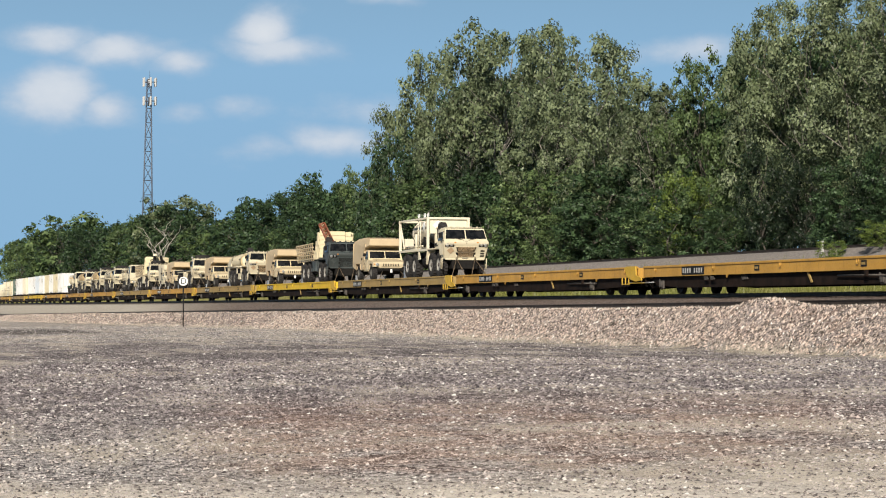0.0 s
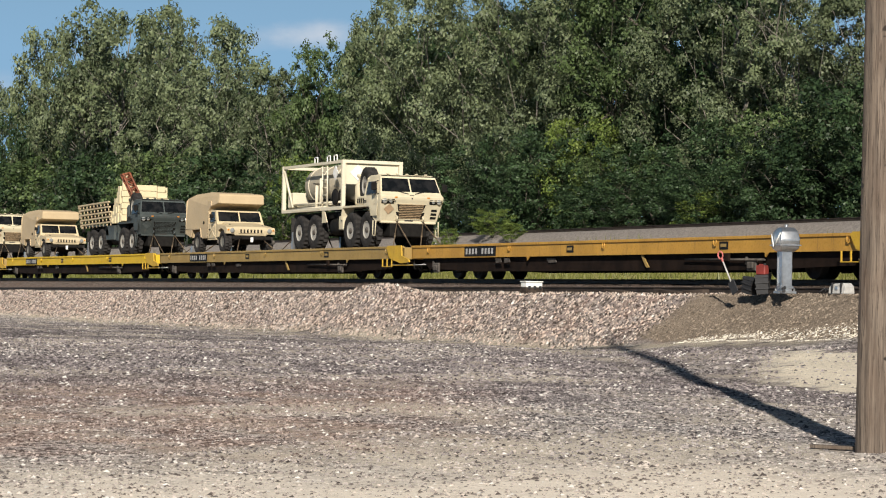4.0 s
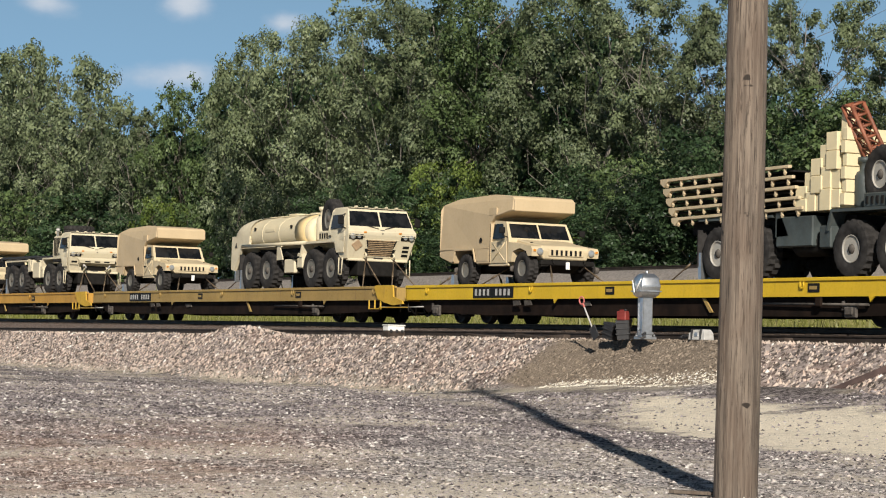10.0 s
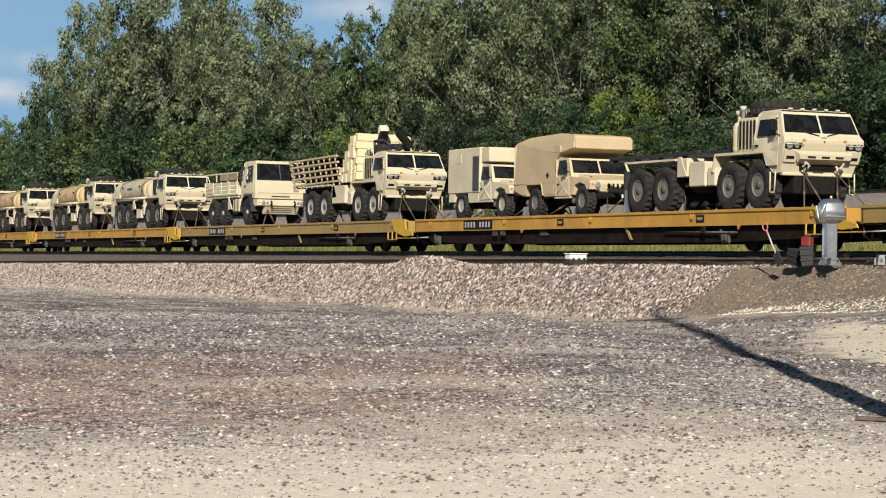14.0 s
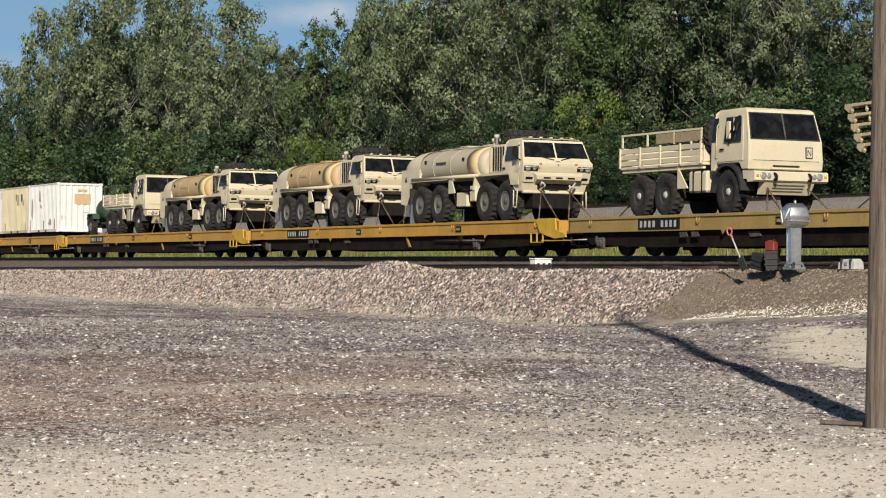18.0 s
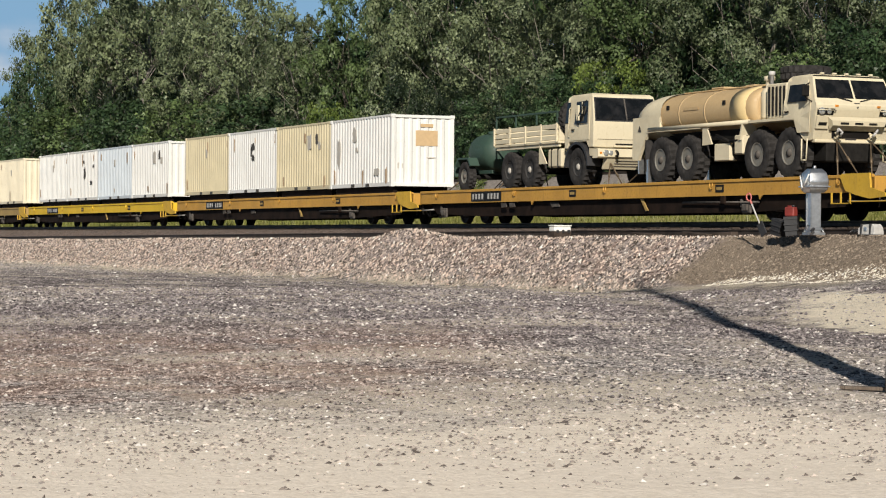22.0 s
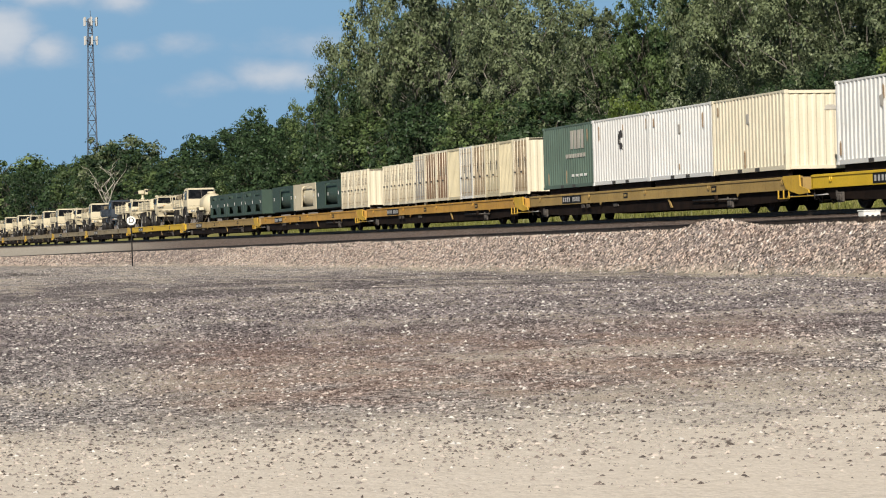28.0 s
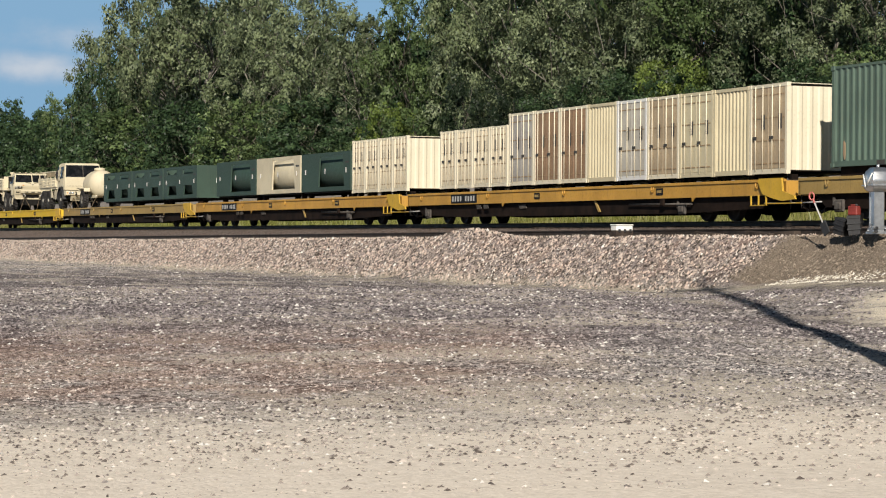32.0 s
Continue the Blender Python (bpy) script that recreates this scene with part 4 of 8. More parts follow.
# ---------------------------------------------------------------- things beside the tracks
def utility_pole():
    rng = np.random.default_rng(14)
    t = thing("utility_pole", "weathered brown wooden utility pole with long drying cracks", "utility pole")
    bm = B()
    seg, rows = 30, 50
    rings = []
    for j in range(rows + 1):
        z = -0.4 + 18.0 * j / rows
        bow = 0.42 * (max(0.0, z) / 17.6) ** 3
        r0 = 0.186 - 0.0042 * max(0, z)
        ring = []
        for i in range(seg):
            a = 2 * math.pi * i / seg
            r = r0 * (1 + 0.025 * noise.noise((math.cos(a) * 2, math.sin(a) * 2, z * 0.35)) + 0.02 * noise.noise((math.cos(a) * 7, math.sin(a) * 7, z * 0.12)))
            ring.append(bm.verts.new((r * math.cos(a) - 0.71 * bow, r * math.sin(a) - 0.70 * bow, z)))
        rings.append(ring)
    for a, b in zip(rings, rings[1:]):
        for i in range(seg):
            f = bm.faces.new((a[i], a[(i + 1) % seg], b[(i + 1) % seg], b[i]))
            f.smooth = True
    bm.faces.new(rings[-1])
    part("shaft", bm, POLEWOOD, t)
    part("crossarm", box(B(), -1.4, 0.8, -0.65, -0.53, 16.5, 16.65, 0.01), POLEWOOD, t)
    for x in (-1.25, -0.75, 0.15, 0.65):
        part("insulator", turned(B(), [(0.03, 16.65), (0.05, 16.7), (0.055, 16.76), (0.035, 16.8), (0.03, 16.84)], (x, -0.59, 0), "Z", 10), PALEBOX, t)
    t.matrix_basis = pose(-16.38, 11.41, 0.25, 0.1, 0.5, 20)
    s = tagged(part("board_scrap", box(B(), -0.22, 0.22, -0.05, 0.05, 0, 0.03, 0.004), POLEWOOD), "short brown board scrap at the foot of the pole", "board")
    s.matrix_basis = pose(-16.75, 11.25, 0.262, 0, 0, 35)


utility_pole()


def trackside_cabinet():
    """Rounded metal equipment head on a square post."""
    t = thing("equipment_post", "galvanised steel equipment head on a square trackside post", "signal equipment")
    part("post", box(B(), -0.13, 0.13, -0.11, 0.11, 0, 0.86, 0.015), STEEL, t)
    bm = B()
    for x in (-0.13, 0.13):
        box(bm, x - 0.012, x + 0.012, -0.125, -0.11, 0.02, 0.84)
    part("flange", bm, STEEL, t)
    part("base_plate", box(B(), -0.2, 0.2, -0.18, 0.18, -0.03, 0.03, 0.008), STEEL, t)
    head = B()
    rows = [(-0.16, 0.84, 0.15), (-0.27, 0.9, 0.2), (-0.29, 1.08, 0.22), (-0.24, 1.26, 0.19), (-0.14, 1.34, 0.12), (0.14, 1.34, 0.12), (0.24, 1.26, 0.19), (0.29, 1.08, 0.22),
            (0.27, 0.9, 0.2), (0.16, 0.84, 0.15)]
    loft(head, rows)
    bmesh.ops.bevel(head, geom=head.edges[:], offset=0.025, segments=2, affect="EDGES", profile=0.6)
    for f in head.faces:
        f.smooth = True
    part("head", head, STEEL, t)
    part("lid_band", box(B(), -0.31, 0.31, -0.235, 0.235, 0.955, 0.985, 0.006), STEEL, t)
    bm = B()
    pipe(bm, [(-0.27, -0.21, 1.2), (-0.02, -0.25, 0.92), (0.25, -0.21, 1.22)], 0.014)
    part("strap", bm, WHITEMARK, t, "pale strap across the head")
    part("knob", turned(B(), [(0.02, 1.33), (0.035, 1.36), (0.03, 1.4), (0.01, 1.41)], (0.02, 0, 0), "Z", 10), STEEL, t)
    bm = B()
    pipe(bm, [(0.12, -0.05, 0.1), (0.4, -0.2, 0.05), (0.75, -0.3, 0.02)], 0.035)
    part("cable_duct", bm, BLACKBOX, t, "black cable duct")
    for x, y in ((-0.16, -0.14), (0.16, -0.14), (-0.16, 0.14), (0.16, 0.14)):
        part("anchor_bolt", turned(B(), [(0.022, 0.03), (0.022, 0.06), (0.012, 0.062), (0.012, 0.09)], (x, y, 0), "Z", 6), STEEL, t)
    part("foot_clamp", box(B(), -0.15, 0.15, -0.135, 0.135, 0.07, 0.13, 0.01), STEEL, t)
    part("conduit", pipe(B(), [(0.10, -0.16, 0.16), (0.22, -0.24, 0.10), (0.42, -0.30, 0.03), (0.62, -0.26, 0.02)], 0.028, 7), STEEL, t, "grey conduit bent down to the ground")
    t.matrix_basis = pose(-41.42, 26.5, 1.69, 0, 0, -12)
    c = thing("cable_box", "pale metal junction box lying beside the equipment post", "junction box")
    bm = B()
    loft(bm, [(-0.3, 0, 0.17), (-0.3, 0.17, 0.15), (-0.2, 0.25, 0.13), (0.22, 0.27, 0.13), (0.3, 0.18, 0.15), (0.3, 0, 0.17)])
    bmesh.ops.bevel(bm, geom=bm.edges[:], offset=0.012, segments=1, affect="EDGES")
    part("case", bm, PALEBOX, c)
    bm = B()
    for k in range(3):
        pipe(bm, [(-0.3, -0.1 + 0.08 * k, 0.1), (-0.5, -0.14 + 0.1 * k, 0.12), (-0.62, -0.2 + 0.1 * k, 0.02)], 0.018)
    part("hose", bm, BLACKBOX, c)
    for x in (-0.17, 0.16):
        part("strap", box(B(), x - 0.02, x + 0.02, -0.185, 0.185, 0.02, 0.275, 0.004), BLACKBOX, c, "black strap round the case")
    part("latch", box(B(), -0.05, 0.06, -0.185, -0.16, 0.10, 0.19, 0.006), STEEL, c)
    c.matrix_basis = pose(-39.5, 26.6, 1.67, 0, 0, 8) @ Matrix.Scale(0.8, 4)


trackside_cabinet()


def tool_heap():
    """Black crates, a red can and a spade with a faded handle."""
    for i, (x, y, w, h) in enumerate(((-42.9, 26.55, 0.26, 0.34), (-42.62, 26.72, 0.20, 0.46), (-42.28, 26.5, 0.24, 0.40))):
        t = thing("crate", "black plastic track tool crate beside the siding", "crate", "tool crates")
        bm = B()
        loft(bm, [(-w / 2, 0, w * 0.42), (-w * 0.58, h, w * 0.5), (w * 0.58, h, w * 0.5), (w / 2, 0, w * 0.42)])
        part("body", bm, BLACKBOX, t)
        bm = B()
        for k in range(3):
            box(bm, -w * 0.62, w * 0.62, -w * 0.54, w * 0.54, h * (0.25 + 0.3 * k), h * (0.25 + 0.3 * k) + 0.03, 0.004)
        part("rim", bm, BLACKBOX, t)
        t.matrix_basis = pose(x, y, 1.655, 3 * i - 3, 14 - 9 * i, 10 + 23 * i)
    r = thing("fuel_can", "small red plastic can on a black crate", "can")
    part("body", box(B(), -0.12, 0.12, -0.08, 0.08, 0, 0.2, 0.02), REDBOX, r)
    part("cap", turned(B(), [(0.03, 0.2), (0.03, 0.235), (0.02, 0.24)], (0.06, 0, 0), "Z", 10), BLACKBOX, r)
    part("handle", box(B(), -0.09, 0.02, -0.012, 0.012, 0.203, 0.23, 0.005), REDBOX, r)
    r.matrix_basis = pose(-42.3, 26.5, 2.05, 0, 0, 20)
    s = thing("spade", "spade with a faded red D-shaped handle leaning on the crates", "spade")
    bm = B()
    rod(bm, (0, 0, 0.28), (0, 0, 0.86), 0.018)
    part("shaft", bm, PALEBOX, s)
    bm = B()
    ring = [(0.075 * math.cos(a), 0, 0.95 + 0.085 * math.sin(a)) for a in [2 * math.pi * i / 12 for i in range(13)]]
    pipe(bm, ring, 0.017)
    rod(bm, (0, 0, 0.78), (0, 0, 0.88), 0.022)
    part("grip", bm, PINK, s)
    part("blade", box(B(), -0.1, 0.1, -0.012, 0.012, 0, 0.3, 0.005), BLACKBOX, s)
    s.matrix_basis = pose(-42.95, 26.25, 1.66, 0, -32, 10)


tool_heap()


def track_box():
    t = thing("track_instrument", "low pale metal box between the siding rails", "track equipment")
    part("case", box(B(), -0.16, 0.16, -0.24, 0.24, 0.02, 0.15, 0.015), WHITEMARK, t)
    part("lid", box(B(), -0.18, 0.18, -0.26, 0.26, 0.153, 0.185, 0.01), WHITEMARK, t)
    part("plinth", box(B(), -0.17, 0.17, -0.25, 0.25, -0.22, 0.017, 0.01), TIE, t, "dark timber under the box")
    for y in (-0.16, 0.0, 0.16):
        part("lug", box(B(), 0.165, 0.21, y - 0.03, y + 0.03, -0.02, 0.06, 0.008), BLACKBOX, t, "dark cable lug")
    t.matrix_basis = pose(-55.05, 27.45, 1.73)
    rng = random.Random(2)
    for x, y, L, a in ((-50.5, 27.5, 0.9, 4), (-47.6, 27.3, 1.4, -6), (-46.2, 27.2, 0.7, 10), (-38.0, 27.35, 1.0, -4)):
        o = tagged(part("loose_tie_piece", box(B(), -L / 2, L / 2, -0.1, 0.1, 0, 0.12, 0.012), TIE), "dark broken wooden tie piece on the ballast", "tie piece", "loose tie pieces")
        o.matrix_basis = pose(x, y, height(x, y) - 0.02, 0, rng.uniform(-3, 3), a)


track_box()


def marker_sign():
    t = thing("marker_sign", "round white marker disc with a black letter on a thin post", "railway sign")
    bm = B()
    rod(bm, (0, 0, -0.3), (0, 0, 2.77), 0.045)
    part("post", bm, BLACKPANEL, t)
    part("disc", turned(B(), [(0.29, -0.02), (0.31, -0.01), (0.31, 0.01), (0.29, 0.02)], (0, 0, 3.07), "X", 28), WHITEMARK, t)
    font = bpy.data.curves.new("letter", "FONT")
    font.body, font.size, font.extrude, font.align_x, font.align_y = "D", 0.56, 0.006, "CENTER", "CENTER"
    letter = new("letter", font)
    font.materials.append(BLACKPANEL)
    letter.parent = t
    letter.matrix_basis = pose(0.03, 0, 3.07, 90, 0, 90)
    t.matrix_basis = pose(-161.1, 24.62, 0.20, 0, 0, -8)


marker_sign()


def rusty_offcut():
    """A bent length of rusty steel sheet that lies half buried on the bank."""
    t = thing("steel_offcut", "bent rusty brown steel strip lying on the ballast bank", "scrap metal")
    part("strip", quad_slab(B(), [(0, 0, 0.02), (1.15, 0.70, 0.53), (1.12, 0.76, 0.68), (-0.03, 0.06, 0.11)], 0.012), OFFCUT, t)
    part("bent_end", quad_slab(B(), [(1.15, 0.70, 0.53), (1.9, 0.42, 0.29), (1.88, 0.48, 0.38), (1.12, 0.76, 0.68)], 0.012), OFFCUT, t)
    x, y = OFFCUT_AT
    t.matrix_basis = pose(x, y, height(x, y) + 0.0)


rusty_offcut()


def radio_tower():
    t = thing("radio_tower", "tall grey steel lattice radio tower with antenna panels", "tower")
    H, a0, a1 = 58.7, 2.3, 0.62

    def corner(k, z):
        r = a0 + (a1 - a0) * z / H
        return Vector((r * math.cos(k * 2.0944 + 0.4), r * math.sin(k * 2.0944 + 0.4), z))
    for k in range(3):
        part("leg", rod(B(), corner(k, 0), corner(k, H), 0.17, 8), TOWERSTEEL, t)
    n = 16
    for k in range(3):
        bm = B()
        for i in range(n):
            z0, z1 = H * i / n, H * (i + 1) / n
            rod(bm, corner(k, z0), corner((k + 1) % 3, z1), 0.08, 4)
            rod(bm, corner((k + 1) % 3, z0), corner(k, z1), 0.08, 4)
            rod(bm, corner(k, z1), corner((k + 1) % 3, z1), 0.08, 4)
        part("bracing", bm, TOWERSTEEL, t)
    for z in (53.2, 58.0):
        for i in range(6):
            a = i * 6.283 / 6
            bm = B()
            box(bm, -0.15, 0.15, -0.22, 0.22, -1.1, 1.1, 0.03)
            p = part("antenna_panel", bm, PALEBOX, t)
            p.matrix_basis = pose(1.7 * math.cos(a), 1.7 * math.sin(a), z, 0, 0, math.degrees(a))
        bm = B()
        pts = [(1.6 * math.cos(k * 0.6283), 1.6 * math.sin(k * 0.6283), z) for k in range(11)]
        pipe(bm, pts, 0.06, 5)
        for k in range(3):
            rod(bm, corner(k, z), (1.6 * math.cos(k * 2.0944 + 0.4), 1.6 * math.sin(k * 2.0944 + 0.4), z), 0.05, 4)
        part("platform_ring", bm, TOWERSTEEL, t)
    part("mast_tip", rod(B(), (0, 0, H), (0, 0, H + 2.2), 0.06, 6), TOWERSTEEL, t)
    t.matrix_basis = pose(-596.0, 82.2, 0.6)


radio_tower()


def far_post():
    t = thing("marker_post", "short pale post on the far grey bank", "post")
    part("post", box(B(), -0.06, 0.06, -0.06, 0.06, 0, 0.75, 0.01), PALEBOX, t)
    part("cap", box(B(), -0.08, 0.08, -0.08, 0.08, 0.753, 0.8, 0.01), PALEBOX, t)
    t.matrix_basis = pose(-104.9, 47.0, height(-104.9, 47.0) - 0.02)


far_post()

# ---------------------------------------------------------------- the train
RUN = [(0, -170.93), (4, -127.88), (8, -84.09), (12, -40.62), (16, 1.31), (20, 44.46), (24, 87.40), (28, 128.80), (32, 170.93)]
PITCH, JOINT = 27.95, -1.0
RIDERS = []          # thing, place along the train, across, up, turn


def ride(ob, u, y=TRACK_Y, z=DECK_Z, turn=0.0):
    RIDERS.append((ob, u, y, z, turn))
    ob.matrix_basis = pose(u, y, z, 0, 0, turn)
    return ob


def flatcar(paint_mat, label):
    """A flat wagon 26.9 m long; x runs from its rear end at 0 to its front end, z = 0 is the deck's top."""
    L, half = 27.25, 1.5
    t = thing("flat_wagon", label, "railway wagon", "flat wagons of the train")
    part("deck", box(B(), 0.05, L - 0.05, -half + 0.03, half - 0.03, -0.10, 0.0, 0.01), DECK, t)
    for s in (-1, 1):
        bm = B()
        y0, y1 = sorted((s * half, s * (half - 0.03)))
        prism(bm, [(0.0, -0.40), (0.0, 0.012), (L, 0.012), (L, -0.40)], y0, y1)
        a, b = sorted((s * (half - 0.005), s * (half + 0.035)))
        box(bm, 0, L, a, b, -0.05, 0.03, 0.008)
        part("side_sill", bm, paint_mat, t)
        for i in range(5):
            x = 1.4 + i * 6.1
            o = part("tie_down_ring", pipe(B(), [(x - 0.07, s * (half + 0.03), -0.06), (x - 0.06, s * (half + 0.045), -0.2), (x + 0.06, s * (half + 0.045), -0.2), (x + 0.07, s * (half + 0.03), -0.06)],
                                           0.016, 5), paint_mat, t)
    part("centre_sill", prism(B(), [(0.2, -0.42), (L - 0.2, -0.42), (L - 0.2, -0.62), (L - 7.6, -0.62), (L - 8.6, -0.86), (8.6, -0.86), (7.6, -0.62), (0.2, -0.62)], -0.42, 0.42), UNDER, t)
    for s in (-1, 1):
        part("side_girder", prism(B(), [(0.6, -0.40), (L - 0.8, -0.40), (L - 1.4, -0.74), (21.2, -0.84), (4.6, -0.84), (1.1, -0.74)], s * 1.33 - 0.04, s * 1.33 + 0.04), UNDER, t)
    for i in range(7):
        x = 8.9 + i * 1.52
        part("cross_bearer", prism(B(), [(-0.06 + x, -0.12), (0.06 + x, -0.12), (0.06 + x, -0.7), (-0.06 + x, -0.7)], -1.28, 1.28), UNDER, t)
    r = 0.455
    zc = -(DECK_Z - RAIL_Z) + r
    wheel0 = part("wheel", turned(B(), [(0.10, -0.09), (0.16, -0.075), (0.17, -0.04), (0.37, -0.05), (0.39, -0.075), (r - 0.005, -0.075), (r, 0.05), (r + 0.025, 0.06), (r + 0.025, 0.075), (0.1, 0.075)],
                                  axis="Y", seg=28), WHEELSTEEL, t)
    first = True
    for xc in (2.92, 22.43):
        for s in (-1, 1):
            bm = B()
            y = s * 1.02
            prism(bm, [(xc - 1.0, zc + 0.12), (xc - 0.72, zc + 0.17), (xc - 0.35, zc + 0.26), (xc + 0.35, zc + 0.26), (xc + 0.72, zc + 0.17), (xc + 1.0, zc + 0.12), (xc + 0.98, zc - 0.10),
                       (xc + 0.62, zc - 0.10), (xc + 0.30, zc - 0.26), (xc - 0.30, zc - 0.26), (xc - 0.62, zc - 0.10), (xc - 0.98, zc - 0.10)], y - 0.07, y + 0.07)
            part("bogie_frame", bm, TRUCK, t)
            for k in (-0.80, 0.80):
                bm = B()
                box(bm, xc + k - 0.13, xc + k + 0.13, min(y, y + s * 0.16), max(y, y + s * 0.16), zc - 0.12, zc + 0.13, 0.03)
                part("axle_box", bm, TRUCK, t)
            part("spring_nest", turned(B(), [(0.13, zc - 0.22), (0.14, zc - 0.2), (0.14, zc), (0.12, zc + 0.03)], (xc, y + s * 0.04, 0), "Z", 10), GEAR, t)
        for k in (-0.80, 0.80):
            for s in (-1, 1):
                m = pose(xc + k, s * GAUGE / 2, zc, 0, 0, 0 if s < 0 else 180)
                if first:
                    wheel0.matrix_basis = m
                    first = False
                else:
                    again(wheel0, m)
            part("axle", rod(B(), (xc + k, -0.7, zc), (xc + k, 0.7, zc), 0.075, 8), TRUCK, t)
        part("bolster", box(B(), xc - 0.3, xc + 0.3, -0.95, 0.95, zc + 0.06, zc + 0.3, 0.02), TRUCK, t)
        # added pale box: imitates the light on the rearmost wheel of the bogie
        for s in (-1, 1):
            bm = B()
            box(bm, xc - 1.30, xc - 0.85, s * 1.42 - 0.04, s * 1.42 + 0.04, zc - 0.26, zc + 0.06, 0.03)
            box(bm, xc - 1.42, xc - 1.32, s * 1.40 - 0.03, s * 1.40 + 0.03, zc - 0.1, zc + 0.12, 0.02)
            box(bm, xc - 1.22, xc - 0.95, s * 1.47 - 0.03, s * 1.47 + 0.03, zc - 0.2, zc - 0.02, 0.02)
            part("brake_casting", bm, GEAR, t, "added grey box in place of a sunlit end wheel")
    # front end: yellow platform, step, lever, brake gear
    for s in (-1,):
        bm = B()
        y0, y1 = s * half - 0.10, s * half - 0.045
        prism(bm, [(25.95, -0.02), (26.05, 0.05), (27.2, 0.05), (27.25, -0.30), (27.85, -0.43), (27.9, -0.52), (27.2, -0.56), (26.6, -0.46), (26.2, -0.36)], y0, y1)
        part("end_plate", bm, ENDYELLOW, t, "bright yellow end plate")
        bm = B()
        for x in (25.55, 25.95, 26.35):
            box(bm, x, x + 0.03, s * half - 0.09, s * half - 0.05, -0.66, -0.40)
        box(bm, 25.55, 26.38, s * half - 0.10, s * half - 0.04, -0.68, -0.65, 0.008)
        box(bm, 26.41, 28.3, s * half - 0.15, s * half - 0.115, -0.64, -0.61, 0.008)
        part("step", bm, ENDYELLOW, t, "worn yellow end step")
        bm = B()
        pipe(bm, [(L - 9.2, s * half + 0.05, -0.55), (L - 5.2, s * half + 0.02, -0.58)], 0.028)
        part("release_rod", bm, GEAR, t)
        for k in (0, 0.32):
            part("white_tag", prism(B(), [(6.5 + k * 1.9, -0.44), (6.85 + k * 1.9, -0.44), (6.95 + k * 1.9, -0.56), (6.55 + k * 1.9, -0.58)], s * half - 0.02, s * half + 0.0), GEAR, t)
        part("rust_bracket", box(B(), 20.2, 20.42, s * half - 0.05, s * half + 0.02, -0.62, -0.40, 0.02), UNDER, t)
        part("number_panel", box(B(), 4.2, 6.5, s * half - 0.016, s * half - 0.002, -0.36, -0.05), BLACKPANEL, t, "black panel with white lettering bars")
        for i in range(9):
            if i == 4:
                continue
            x = 4.32 + i * 0.235
            part("lettering_bar", box(B(), x, x + 0.12, s * half - 0.022, s * half - 0.017, -0.295, -0.115), PALEBOX, t)
        for x in (11.3, 19.9):
            part("small_panel", box(B(), x, x + 0.42, s * half - 0.016, s * half - 0.002, -0.30, -0.10), BLACKPANEL, t)
            part("small_mark", box(B(), x + 0.06, x + 0.34, s * half - 0.022, s * half - 0.017, -0.24, -0.16), OCHRE, t)
        part("lever_plate", prism(B(), [(9.8, -0.46), (10.35, -0.46), (10.45, -0.58), (9.95, -0.6)], s * 1.36 - 0.05, s * 1.36 - 0.02), GEAR, t)
        part("strap_end", prism(B(), [(15.6, -0.42), (15.72, -0.42), (16.05, -0.75), (15.92, -0.76)], s * 1.4 - 0.04, s * 1.4), OCHRE, t)
        for x in (8.7, 22.1):
            part("sill_tab", prism(B(), [(x, -0.40), (x + 0.2, -0.40), (x + 0.05, -0.52)], s * half - 0.03, s * half), paint_mat, t)
    for x, d in ((0.0, -1), (L, 1)):
        bm = B()
        box(bm, min(x, x + d * 0.36), max(x, x + d * 0.36), -0.12, 0.12, -0.62, -0.40, 0.02)
        box(bm, min(x + d * 0.3, x + d * 0.56), max(x + d * 0.3, x + d * 0.56), -0.19, 0.16, -0.66, -0.34, 0.03)
        part("coupler", bm, TRUCK, t)
        part("end_sill", box(B(), x - 0.06, x + 0.06, -half, half, -0.42, -0.02, 0.01), paint_mat, t)
        bm = B()
        pipe(bm, [(x, -0.55, -0.5), (x + d * 0.15, -0.6, -0.72), (x + d * 0.35, -0.62, -0.86), (x + d * 0.53, -0.55, -0.8)], 0.028)
        part("air_hose", bm, BLACKBOX, t)
        part("uncoupling_rod", pipe(B(), [(x - d * 1.1, -1.49, -0.60), (x + d * 0.06, -1.49, -0.62), (x + d * 0.22, -1.1, -0.60), (x + d * 0.3, -0.3, -0.58)], 0.018, 5), PALEBOX, t)
        part("brake_pipe", pipe(B(), [(x - d * 0.4, -1.05, -0.48), (x + d * 0.12, -1.1, -0.60), (x + d * 0.30, -1.0, -0.80), (x + d * 0.50, -0.8, -0.76)], 0.03, 6), GEAR, t)
        part("grab_iron", pipe(B(), [(x, -1.35, -0.42), (x + d * 0.08, -1.38, -0.42), (x + d * 0.08, -1.38, -0.75), (x, -1.35, -0.75)], 0.016, 5), GEAR, t)
    return t


